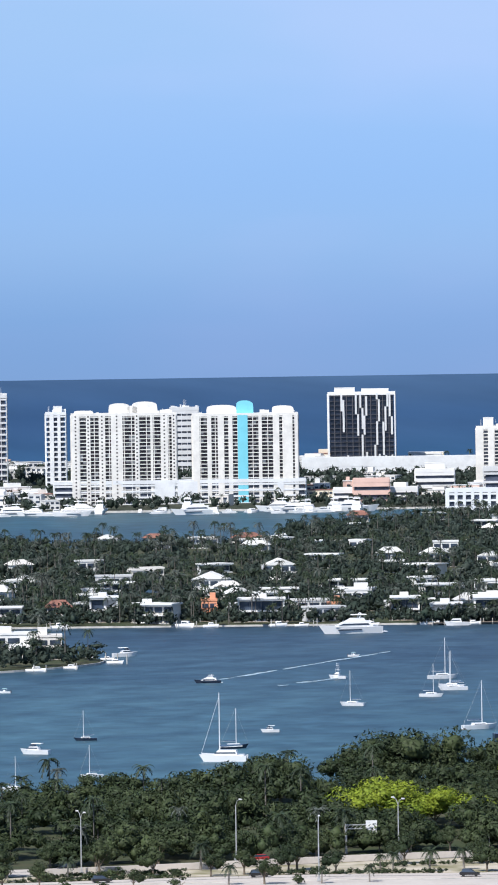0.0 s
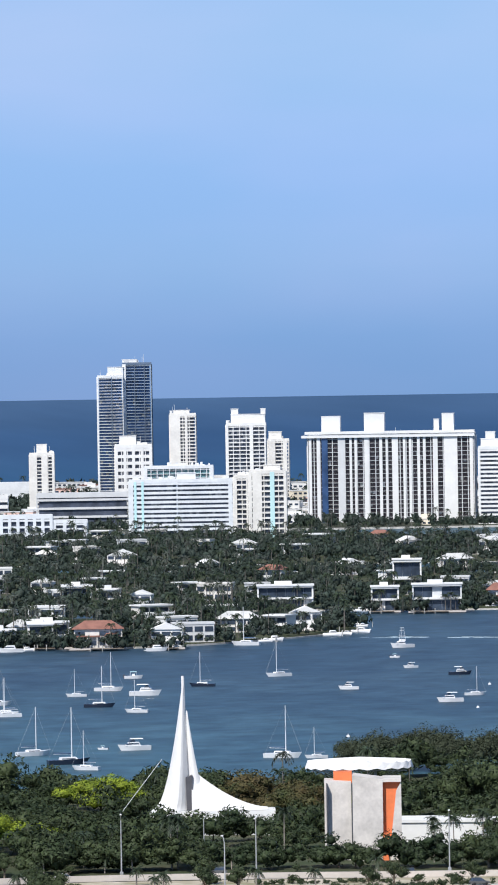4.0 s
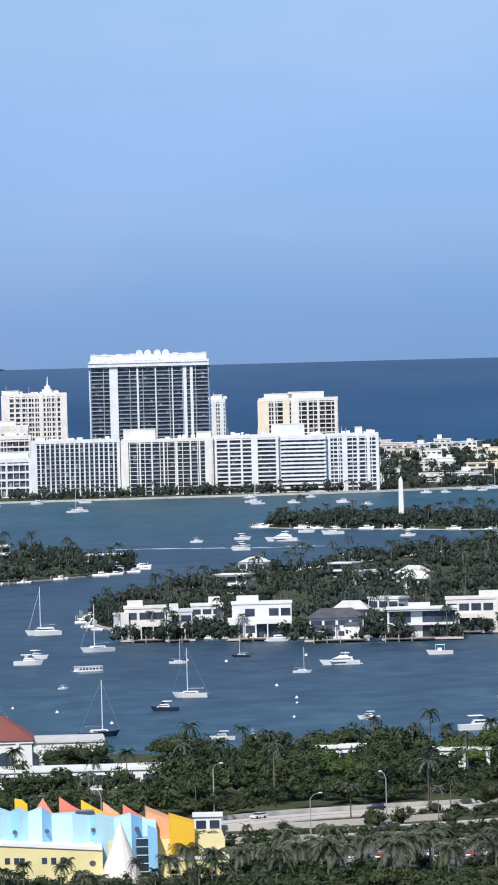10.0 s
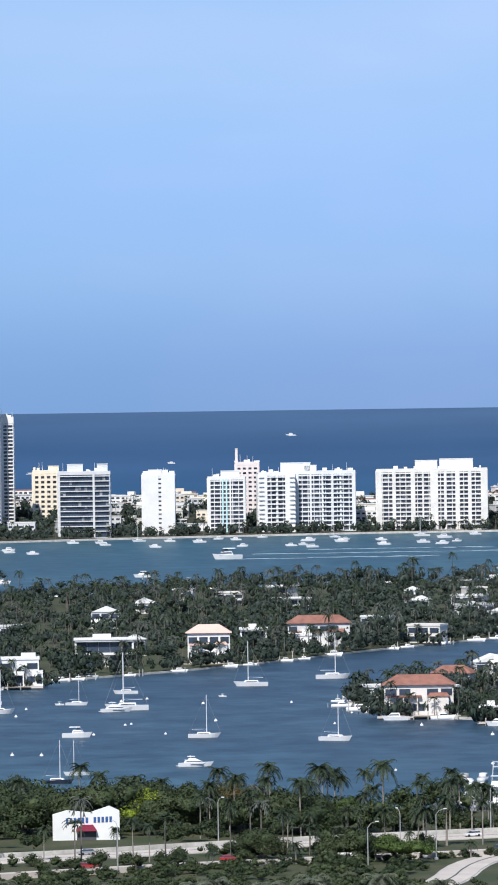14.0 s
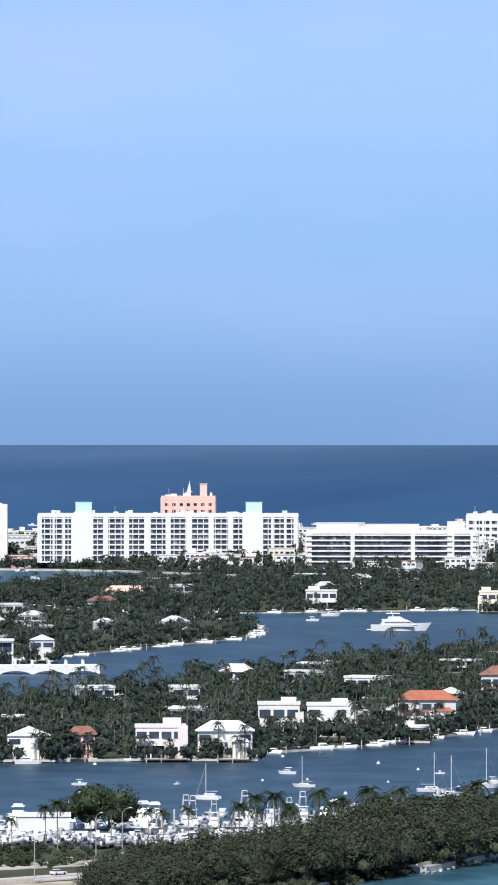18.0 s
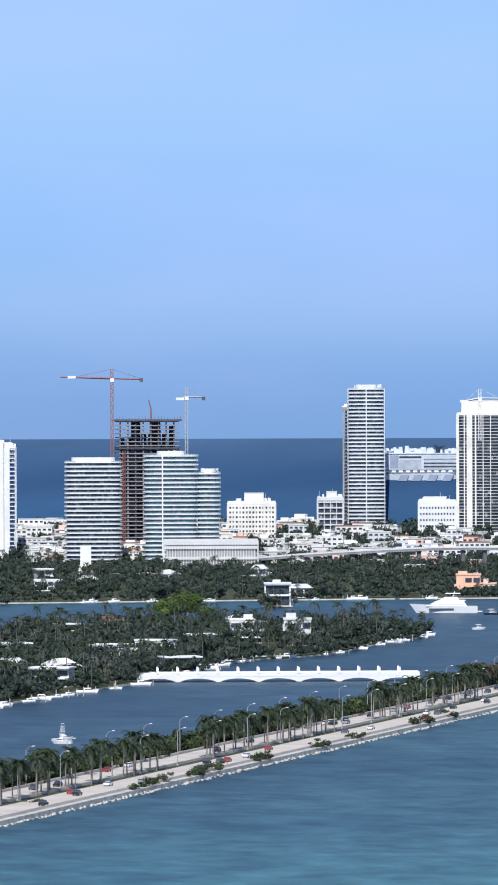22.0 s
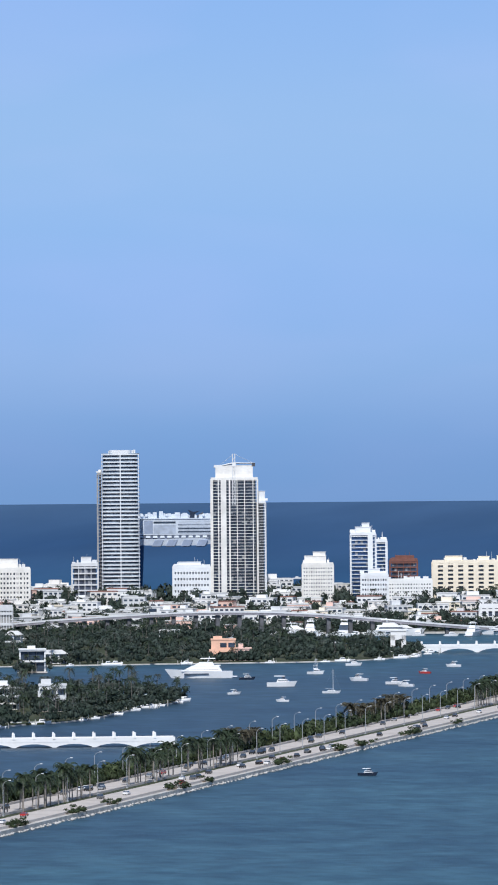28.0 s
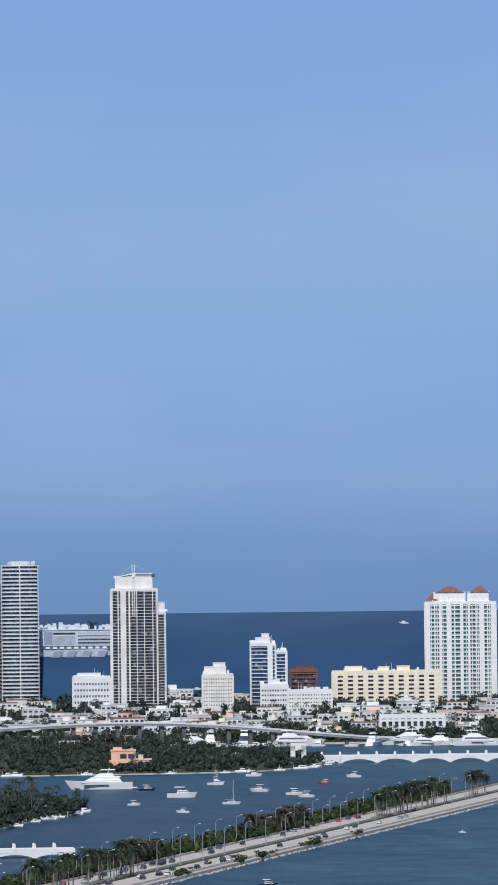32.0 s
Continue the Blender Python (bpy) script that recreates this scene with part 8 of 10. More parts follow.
tower("white stepped apartment house far behind towers", 1155.6, 4658.8, -13.9, 28.7, 20, 28.2, 6, z0=15.6, band=0.8, piers=[(0.025, 0.05, None), (0.104, 0.05, None), (0.183, 0.05, None), (0.263, 0.05, None), (0.342, 0.05, None), (0.421, 0.05, None), (0.5, 0.05, None), (0.579, 0.05, None), (0.658, 0.05, None), (0.737, 0.05, None), (0.817, 0.05, None), (0.896, 0.05, None), (0.975, 0.05, None)], roof=[(0.45, 0.6, 2, 0.5, None)])
tower("white stepped apartment building", 1241.8, 4605.5, -15.1, 23.7, 20, 31.2, 11, z0=13.9, band=0.8, piers=[(0.025, 0.05, None), (0.104, 0.05, None), (0.183, 0.05, None), (0.263, 0.05, None), (0.342, 0.05, None), (0.421, 0.05, None), (0.5, 0.05, None), (0.579, 0.05, None), (0.658, 0.05, None), (0.737, 0.05, None), (0.817, 0.05, None), (0.896, 0.05, None), (0.975, 0.05, None)], roof=[(0.42, 0.7, 5, 0.6, None), (0.55, 0.4, 8, 0.4, None)])
tower("blue glass apartment tower with white slab edges", 1283.4, 4625.3, -15.5, 19.5, 22, 52.4, 18, z0=15.3, band=0.26, bays=1, glass=BLUEGLASS, piers=[(0.78, 0.2, None)], roof=[(0.5, 0.6, 4, 0.5, None), (0.6, 0.3, 7, 0.4, None)])
tower("blue glass apartment wing with white slab edges", 1297.4, 4623.4, -15.7, 8.7, 20, 46.9, 17, z0=15.4, band=0.3, glass=BLUEGLASS, piers=[(0.9, 0.1, None)])
tower("brick brown apartment building with white top", 1318.7, 4636.1, -15.9, 21.4, 18, 30.9, 9, z0=16.2, band=0.4, wall=BRICK, roof=[(0.5, 0.6, 2, 0.5, None)])
tower("low white apartment row with many small openings", 1313.1, 4606.5, -15.9, 38.1, 18, 17.1, 6, z0=14.8, band=0.8, piers=[(0.017, 0.033, None), (0.07, 0.033, None), (0.124, 0.033, None), (0.178, 0.033, None), (0.231, 0.033, None), (0.285, 0.033, None), (0.339, 0.033, None), (0.393, 0.033, None), (0.446, 0.033, None), (0.5, 0.033, None), (0.554, 0.033, None), (0.607, 0.033, None), (0.661, 0.033, None), (0.715, 0.033, None), (0.769, 0.033, None), (0.822, 0.033, None), (0.876, 0.033, None), (0.93, 0.033, None), (0.983, 0.033, None)])
tower("white apartment house with stepped top", 1286.2, 4603.7, -15.6, 20.8, 16, 22.3, 6, z0=14.4, band=0.75, piers=[(0.025, 0.05, None), (0.12, 0.05, None), (0.215, 0.05, None), (0.31, 0.05, None), (0.405, 0.05, None), (0.5, 0.05, None), (0.595, 0.05, None), (0.69, 0.05, None), (0.785, 0.05, None), (0.88, 0.05, None), (0.975, 0.05, None)], roof=[(0.5, 0.4, 3, 0.5, None)])
tower("cream apartment slab with projecting bays", 1380.9, 4621.9, -16.6, 83.4, 22, 29.0, 9, z0=16.4, band=0.6, wall=CREAM, glass=GLASS, piers=[(0.03 + 0.094 * k, 0.058, CREAM) for k in range(11)], roof=[(0.2, 0.16, 3, 0.5, CREAM), (0.48, 0.1, 2.5, 0.5, CREAM), (0.66, 0.12, 3, 0.5, CREAM)], bays=1)
tower("white apartment tower with aqua glass and red hipped crowns", 1450.1, 4649.1, -17.3, 55.5, 18, 79.4, 24, z0=18.5, band=0.42, glass=SEAGLASS, piers=[(0.04, 0.07, None), (0.14, 0.02, None), (0.22, 0.05, None), (0.34, 0.07, None), (0.42, 0.02, None), (0.52, 0.05, None), (0.62, 0.04, None), (0.72, 0.02, None), (0.8, 0.07, None), (0.88, 0.02, None), (0.96, 0.07, None)], roof=[(0.35, 0.45, 7, 0.6, None), (0.75, 0.3, 7, 0.6, None), (0.35, 0.4, 12, 2.55, BROWNTILE), (0.77, 0.26, 12, 2.55, BROWNTILE), (0.1, 0.18, 6, 2.4, BROWNTILE)])
tower("white waterfront hall with arcades", 1312.1, 4326.6, -16.9, 47.5, 18, 15.8, 3, z0=2.3, band=0.5, piers=[(0.025, 0.05, None), (0.12, 0.05, None), (0.215, 0.05, None), (0.31, 0.05, None), (0.405, 0.05, None), (0.5, 0.05, None), (0.595, 0.05, None), (0.69, 0.05, None), (0.785, 0.05, None), (0.88, 0.05, None), (0.975, 0.05, None)])


# open frame and round crests on the tall balconied tower
crest = thing("roof_pergola", "white open roof frame with posts on a tall tower", "roof frame", -407.4, 4581.9, 96.1, 5.1)
for z in (2.4, 6.0):
    part("beam", Geo().box(-40, 40, 1.0, 1.8, z, z + 0.9), WHITE, crest)
for i in range(21):
    part("post", Geo().box(-40 + 4 * i - 0.4, -40 + 4 * i + 0.4, 1.0, 1.8, 0, 6.0), WHITE, crest)
part("back_wall", Geo().box(-38, 38, 8, 9, 0, 5.0), RAILGLASS, crest)


# ---------- boats ----------
place("yacht", -638.7, 2470.3, 0.0, 210, 1.03)
place("dark_yacht", -598.3, 2112.2, 0.0, 197, 0.37)
place("sportfisher", -558.2, 2140.4, 0.0, 172, 0.49)
place("small_boat", -590.6, 2289.4, 0.0, 9, 0.69)
place("sailboat", -512.0, 1981.5, 0.0, 172, 0.77)
place("sailboat", -497.4, 2032.1, 0.0, -9, 0.74)
place("sailboat", -519.7, 2140.2, 0.0, 21, 0.96)
place("sailboat", -503.3, 2084.8, 0.0, 180, 0.82)
place("sailboat", -441.4, 1864.6, 0.0, 37, 0.99)
place("dark_sailboat", -493.9, 1771.7, 0.0, 35, 0.79)
place("catamaran", -482.4, 1719.0, 0.0, 190, 1.09)
place("motorboat", -503.3, 1846.5, 0.0, 195, 0.58)
place("motorboat", -547.1, 1744.8, 0.0, 175, 0.92)
place("dark_sailboat", -550.0, 1805.1, 0.0, 200, 0.61)
place("sailboat", -501.8, 1652.2, 0.0, 216, 0.6)
place("sailboat", -508.6, 1602.7, 0.0, -4, 0.61)
place("motorboat", -681.6, 2291.4, 0.0, 35, 1.0)
place("small_boat", -653.6, 2050.4, 0.0, 184, 0.69)
place("sailboat", -410.0, 1798.2, 0.0, 168, 0.78)
place("sailboat", -503.7, 2195.6, 0.0, 193, 0.67)
place("sailboat", -499.7, 2232.3, 0.0, -2, 0.95)
place("dark_sailboat", -479.3, 2126.1, 0.0, 4, 0.96)
place("motorboat", -479.1, 2200.6, 0.0, 3, 1.17)
place("sailboat", -459.2, 2094.0, 0.0, 175, 0.74)
place("small_boat", -509.5, 2319.4, 0.0, 10, 1.11)
place("motorboat", -415.3, 1889.2, 0.0, 207, 1.05)
place("dark_sailboat", -420.9, 1823.6, 0.0, 28, 1.14)
place("sailboat", -499.5, 2070.9, 0.0, 194, 0.9)
place("dark_sailboat", -470.6, 2259.9, 0.0, 179, 0.85)
place("sailboat", -455.4, 2329.7, 0.0, 213, 0.9)
place("sailboat", -360.8, 1851.6, 0.0, -10, 1.05)
place("motorboat", -410.9, 2234.9, 0.0, 184, 0.76)
place("sportfisher", -447.1, 2556.5, 0.0, 212, 0.75)
place("motorboat", -414.4, 2387.7, 0.0, 212, 0.61)
place("dark_motorboat", -386.0, 2334.2, 0.0, 12, 0.89)
place("motorboat", -359.4, 2150.3, 0.0, 202, 0.95)
place("sailboat", -357.2, 2192.7, 0.0, 18, 0.68)
place("sailboat", -519.5, 2586.6, 0.0, 177, 1.08)
place("small_boat", -434.8, 2469.8, 0.0, -10, 0.67)
place("sailboat", -350.3, 1849.3, 0.0, 200, 0.62)
place("small_boat", -426.0, 1892.5, 0.0, 187, 0.52)
place("sailboat", -361.2, 2406.8, 0.0, 203, 0.6)
place("small_boat", -330.9, 2247.7, 0.0, 3, 0.97)
place("tour_boat", -320.7, 2325.1, 0.0, 23, 0.78)
place("sailboat", -299.1, 2287.7, 0.0, 198, 0.95)
place("motorboat", -293.8, 2233.7, 0.0, 13, 0.76)
place("tour_boat", -278.9, 2054.3, 0.0, 32, 1.06)
place("sailboat", -272.6, 1969.2, 0.0, 199, 1.16)
place("sailboat", -275.3, 1887.4, 0.0, -9, 1.02)
place("sailboat", -224.6, 1921.9, 0.0, 197, 1.14)
place("yacht", -373.2, 2952.1, 0.0, 2, 0.62)
place("motorboat", -504.1, 2954.9, 0.0, 192, 1.0)
place("catamaran", -264.7, 2468.9, 0.0, 209, 1.07)
place("motorboat", -246.4, 2247.5, 0.0, -3, 1.1)
place("motorboat", -247.8, 2289.4, 0.0, -19, 0.93)
place("sailboat", -293.5, 2244.5, 0.0, 3, 1.07)
place("small_boat", -293.0, 2229.8, 0.0, 29, 1.08)
place("tour_boat", -219.2, 2184.6, 0.0, 207, 0.79)
place("sailboat", -229.7, 2330.2, 0.0, 210, 1.2)
place("sailboat", -191.0, 2236.6, 0.0, -11, 0.6)
place("sailboat", -169.8, 2029.0, 0.0, 168, 1.08)
place("dark_motorboat", -172.1, 1959.0, 0.0, 180, 0.91)
place("dark_sailboat", -181.3, 1841.3, 0.0, 24, 1.12)
place("small_boat", -217.8, 2090.2, 0.0, 22, 0.62)
place("dark_sailboat", -171.1, 2271.2, 0.0, 186, 0.6)
place("sailboat", -141.3, 2159.7, 0.0, -8, 0.6)
place("yacht", -131.2, 2205.9, 0.0, 186, 0.56)
place("motorboat", -287.0, 3503.1, 0.0, -15, 0.77)
place("yacht", -238.9, 3493.8, 0.0, 173, 0.73)
place("motorboat", -252.2, 3364.4, 0.0, 182, 1.07)
place("motorboat", -263.2, 3534.5, 0.0, -21, 1.01)
place("dark_motorboat", -294.0, 3091.6, 0.0, -10, 1.56)
place("dark_motorboat", -309.7, 3306.2, 0.0, 207, 0.67)
place("sportfisher", -182.1, 3179.3, 0.0, 23, 0.45)
place("motorboat", -213.8, 2428.3, 0.0, 3, 0.74)
place("motorboat", -205.8, 2412.5, 0.0, 13, 0.65)
place("motorboat", -113.0, 3485.0, 0.0, -6, 1.34)
place("small_boat", -116.6, 3452.2, 0.0, 197, 1.84)
place("small_boat", -98.0, 2259.6, 0.0, 187, 1.51)
place("motorboat", -68.6, 1836.8, 0.0, 14, 1.23)
place("motorboat", -104.4, 1897.1, 0.0, 193, 0.7)
place("motorboat", -142.9, 1814.9, 0.0, 194, 0.76)
place("sportfisher", -133.2, 1806.5, 0.0, -19, 0.35)
place("motorboat", -185.0, 3194.1, 0.0, -14, 0.8)
place("motorboat", -168.7, 3526.8, 0.0, -12, 0.89)
place("motorboat", -232.9, 3631.2, 0.0, -19, 1.04)
place("motorboat", -215.6, 3589.9, 0.0, 188, 1.33)
place("motorboat", -253.8, 3398.4, 0.0, 24, 1.03)
place("motorboat", -11.8, 3730.0, 0.0, 174, 1.06)
place("yacht", -66.6, 2131.9, 0.0, -2, 0.41)
place("motorboat", -64.2, 1988.3, 0.0, 16, 0.75)
place("motorboat", -62.4, 1908.3, 0.0, 204, 0.67)
place("motorboat", -28.9, 2080.6, 0.0, -7, 1.01)
place("dark_sailboat", -31.6, 1844.3, 0.0, -12, 0.86)
place("sailboat", -26.8, 1882.6, 0.0, 199, 0.7)
place("yacht", -16.8, 2235.7, 0.0, 12, 0.45)
place("sailboat", -13.4, 2246.3, 0.0, 182, 1.38)
place("sailboat", -14.4, 2362.5, 0.0, 180, 0.83)
place("sailboat", -31.6, 2285.2, 0.0, -22, 0.76)
place("yacht", 9.7, 1916.5, 0.0, 1, 0.42)
place("sailboat", 13.4, 2068.6, 0.0, -2, 0.95)
place("sailboat", 56.3, 2040.6, 0.0, -26, 1.01)
place("sailboat", 33.7, 2406.9, 0.0, 182, 1.16)
place("sailboat", 66.9, 2457.0, 0.0, 3, 1.19)
place("sailboat", -59.2, 2233.9, 0.0, 13, 1.05)
place("sailboat", -65.0, 2296.8, 0.0, 185, 0.93)
place("small_boat", -38.2, 2286.7, 0.0, 181, 0.55)
place("small_boat", 22.0, 2329.0, 0.0, 167, 0.5)
place("sailboat", -66.6, 2156.0, 0.0, 184, 0.98)
place("motorboat", -29.7, 2485.7, 0.0, -15, 0.83)
place("motorboat", 14.8, 3638.2, 0.0, 204, 0.67)
place("motorboat", 42.6, 4076.3, 0.0, 202, 2.05)
place("motorboat", 248.5, 2038.4, 0.0, 163, 0.62)
place("sailboat", 245.2, 1967.4, 0.0, 161, 0.66)
place("small_boat", 175.3, 1984.9, 0.0, -28, 0.8)
place("catamaran", 208.2, 1909.4, 0.0, 161, 0.62)
place("small_boat", 206.6, 1985.8, 0.0, 12, 0.37)
place("motorboat", 364.1, 3267.5, 0.0, 3, 0.72)
place("motorboat", 402.5, 3518.5, 0.0, -19, 0.83)
place("motorboat", 442.7, 3509.6, 0.0, -23, 0.77)
place("motorboat", 463.8, 3593.7, 0.0, 2, 1.15)
place("yacht", 471.1, 3352.7, 0.0, -6, 1.27)
place("motorboat", 399.0, 3488.5, 0.0, -7, 0.84)
place("sailboat", 301.6, 1956.9, 0.0, 3, 0.84)
place("sailboat", 284.4, 1917.0, 0.0, -21, 0.84)
place("sailboat", 282.4, 1939.8, 0.0, -17, 0.83)
place("motorboat", 298.8, 2033.0, 0.0, -29, 0.34)
place("sailboat", 325.2, 2045.4, 0.0, 164, 0.71)
place("motorboat", 331.2, 2029.4, 0.0, 155, 0.55)
place("motorboat", 328.1, 1971.2, 0.0, 149, 0.97)
place("motorboat", 348.9, 2045.1, 0.0, -24, 0.59)
place("motorboat", 311.0, 1916.4, 0.0, 176, 0.65)
place("sailboat", 325.8, 1998.4, 0.0, 15, 0.6)
place("motorboat", 308.5, 1980.5, 0.0, -22, 0.6)
place("small_boat", 578.9, 3607.2, 0.0, 176, 0.84)
place("sportfisher", 400.4, 2165.1, 0.0, 150, 0.54)
place("motorboat", 382.9, 2367.3, 0.0, 189, 0.84)
place("motorboat", 396.7, 2397.8, 0.0, 185, 0.81)
place("motorboat", 408.2, 2420.1, 0.0, -18, 0.82)
place("motorboat", 298.8, 2230.2, 0.0, 173, 0.94)
place("yacht", 245.9, 2143.1, 0.0, 154, 0.36)
place("motorboat", 268.9, 2178.5, 0.0, 9, 0.92)
place("yacht", 859.7, 3451.3, 0.0, 165, 1.49)
place("motorboat", 814.8, 3193.4, 0.0, 8, 0.77)
place("dark_motorboat", 877.8, 3410.3, 0.0, -21, 0.94)
place("motorboat", 868.0, 3295.9, 0.0, -19, 1.66)
place("motorboat", 811.7, 3082.1, 0.0, 159, 0.69)
place("sportfisher", 937.8, 3483.7, 0.0, -37, 0.75)
place("sailboat", 865.9, 3184.9, 0.0, -26, 0.86)
place("motorboat", 929.5, 3362.1, 0.0, 143, 1.11)
place("motorboat", 998.2, 3620.4, 0.0, -13, 1.01)
place("red_boat", 996.8, 3462.3, 0.0, 140, 0.78)
place("motorboat", 933.3, 3300.2, 0.0, -33, 1.03)
place("motorboat", 928.8, 3263.8, 0.0, 146, 0.97)
place("motorboat", 1045.8, 3570.3, 0.0, 157, 0.94)
place("dark_motorboat", 647.9, 2330.5, 0.0, -35, 0.81)
place("small_boat", 864.9, 2773.7, 0.0, 158, 0.54)
place("motorboat", 777.1, 3170.7, 0.0, -38, 0.6)
place("motorboat", 681.6, 2978.7, 0.0, 146, 0.77)
place("motorboat", 705.9, 3021.7, 0.0, 176, 0.78)
place("motorboat", 621.9, 2860.2, 0.0, 156, 0.98)
place("motorboat", 598.9, 2815.8, 0.0, 155, 0.96)
place("sportfisher", 403.6, 2180.4, 0.0, 9, 0.57)


# ---------- bridges, overpass, monument, cranes, ship ----------
def arched_bridge(label, x0, y0, x1, y1, spans, pylon_every=1, deck=3.0):
    """A low white bridge of shallow arches with paired pylons on its parapet."""
    L = math.hypot(x1 - x0, y1 - y0)
    b = thing("arched_bridge", label, "bridge", x0, y0, 0, math.degrees(math.atan2(y1 - y0, x1 - x0)))
    part("deck", Geo().box(0, L, 0.3, 9.7, deck - 0.6, deck), PALEROAD, b)
    part("parapet", Geo().box(0, L, 0, 0.35, deck - 0.7, deck + 1.1), WHITE, b)
    part("rear_parapet", Geo().box(0, L, 9.65, 10, deck - 0.7, deck + 1.1), WHITE, b)
    s = L / spans
    arch = [(0, -0.8), (0.9, -0.8)] + [(0.9 + (s - 1.8) * k / 10, 0.1 + (deck - 1.6) * math.sin(math.pi * k / 10) ** 0.7) for k in range(11)] + [(s - 0.9, -0.8), (s, -0.8), (s, deck - 0.7), (0, deck - 0.7)]
    for i in range(spans):
        line = [(0.0, -0.8), (0.9, -0.8)] + arch[2:13] + [(s - 0.9, -0.8), (s, -0.8)]
        v = [q for x, z in line for q in ((x, 0.1, z), (x, 0.1, deck - 0.7), (x, 9.9, z), (x, 9.9, deck - 0.7))]
        f = [q for k in range(len(line) - 1) for q in ((4 * k, 4 * k + 4, 4 * k + 5, 4 * k + 1), (4 * k + 6, 4 * k + 2, 4 * k + 3, 4 * k + 7), (4 * k + 4, 4 * k, 4 * k + 2, 4 * k + 6))]
        ob = part("arch", Geo().add(v, f), WHITE, b)
        ob.location.x = i * s
    py = Geo().box(-0.5, 0.5, -0.3, 0.6, deck + 0.6, deck + 3.2, 0.15).mesh("pylon", WHITE)
    for i in range(0, spans + 1, pylon_every):
        for o in (0.0, s * 0.5):
            if i * s + o < L:
                p = part("pylon", py, None, b)
                p.location.x = i * s + o
                p = part("pylon", py, None, b)
                p.location = (i * s + o, 9.6, 0)
    return b


arched_bridge("low white arched bridge with small pylons between islands", 150.7, 2822.5, 258.3, 2818.8, 7)
arched_bridge("long low white arched bridge with paired pylons", 520, 2632, 640, 2612, 7)
arched_bridge("far low white arched bridge with pylons", 1094, 3847, 1300, 3800, 9, deck=4.0)
gh = thing("bridge_gatehouse", "white square gatehouse with an opening at the bridge end", "gatehouse", 1090, 3846, 0.5, -16)
HOLES.append((1088, 3838, 15))
part("tower", Geo().box(-5, -2, 0, 8, 0, 11).box(2, 5, 0, 8, 0, 11).box(-5, 5, 0, 8, 8, 13.5), WHITE, gh)
part("cornice", Geo().box(-5.5, 5.5, -0.5, 8.5, 13.5, 14.2), WHITE, gh)
tw = thing("white_shaft", "plain white square tower above dark trees", "tower", 806, 4264.5, 0.5, -10.7)
part("shaft", Geo().box(-3.8, 3.8, 0, 7, 0, 20.5), WHITE, tw)
part("foot", Geo().box(-5, 5, -1, 8, 0, 7), WHITE, tw)

# the elevated road before the far shore
ov = thing("elevated_road", "long curved elevated concrete road on piers", "road", 0, 0, kind="structure")
path = [(900, 4327, 4), (935, 4320, 9.5), (967, 4313, 12.1), (999, 4306, 14.0), (1029, 4298.5, 15.6), (1060, 4291, 16.8), (1090, 4283.4, 17.2), (1120, 4275.6, 16.6), (1151, 4267.6, 15.0), (1181, 4259.3, 12.4), (1211, 4250.8, 9.5), (1249, 4240, 6.0), (1300, 4225, 3.4), (1420, 4190, 2.2)]
for a, b in zip(path, path[1:]):
    d = Vector((b[0] - a[0], b[1] - a[1])).normalized()
    o = Vector((-d.y, d.x)) * 9
    g = Geo().add([(a[0], a[1], a[2]), (b[0], b[1], b[2]), (b[0] + o.x, b[1] + o.y, b[2]), (a[0] + o.x, a[1] + o.y, a[2]),
                   (a[0], a[1], a[2] - 1.8), (b[0], b[1], b[2] - 1.8), (b[0] + o.x, b[1] + o.y, b[2] - 1.8), (a[0] + o.x, a[1] + o.y, a[2] - 1.8)],
                  [(0, 1, 2, 3), (7, 6, 5, 4), (0, 4, 5, 1), (2, 6, 7, 3), (1, 5, 6, 2), (3, 7, 4, 0)])
    part("deck", g, SLABCONCRETE, ov)
    part("parapet", Geo().add([(a[0], a[1] - 0.3, a[2] - 0.2), (b[0], b[1] - 0.3, b[2] - 0.2), (b[0], b[1] - 0.3, b[2] + 1.0), (a[0], a[1] - 0.3, a[2] + 1.0),
                               (a[0], a[1], a[2] - 0.2), (b[0], b[1], b[2] - 0.2), (b[0], b[1], b[2] + 1.0), (a[0], a[1], a[2] + 1.0)],
                              [(0, 1, 2, 3), (5, 4, 7, 6), (3, 2, 6, 7), (4, 5, 1, 0)]), PALE, ov)
    for k in range(2):
        q = Vector(a).lerp(Vector(b), (k + 0.5) / 2)
        if q.z > 4:
            part("pier", Geo().box(q.x - 1.3, q.x + 1.3, q.y + 2, q.y + 5, -0.5, q.z - 1.6), DIMCONCRETE, ov)

# the obelisk on the islet
mon = thing("obelisk", "tall white obelisk on a small wooded islet", "monument", -181, 3700, 0.8, 2.7)
part("shaft", Geo().box(-1.7, 1.7, -1.7, 1.7, 1.5, 27, 0.55), WHITE, mon)
part("cap", Geo().add([(-1.15, -1.15, 27), (1.15, -1.15, 27), (1.15, 1.15, 27), (-1.15, 1.15, 27), (0, 0, 29)], [(0, 1, 4), (1, 2, 4), (2, 3, 4), (3, 0, 4), (3, 2, 1, 0)]), WHITE, mon)
part("plinth", Geo().box(-4, 4, -4, 4, 0, 1.5), WHITE, mon)
HOLES.append((-181, 3695, 7))


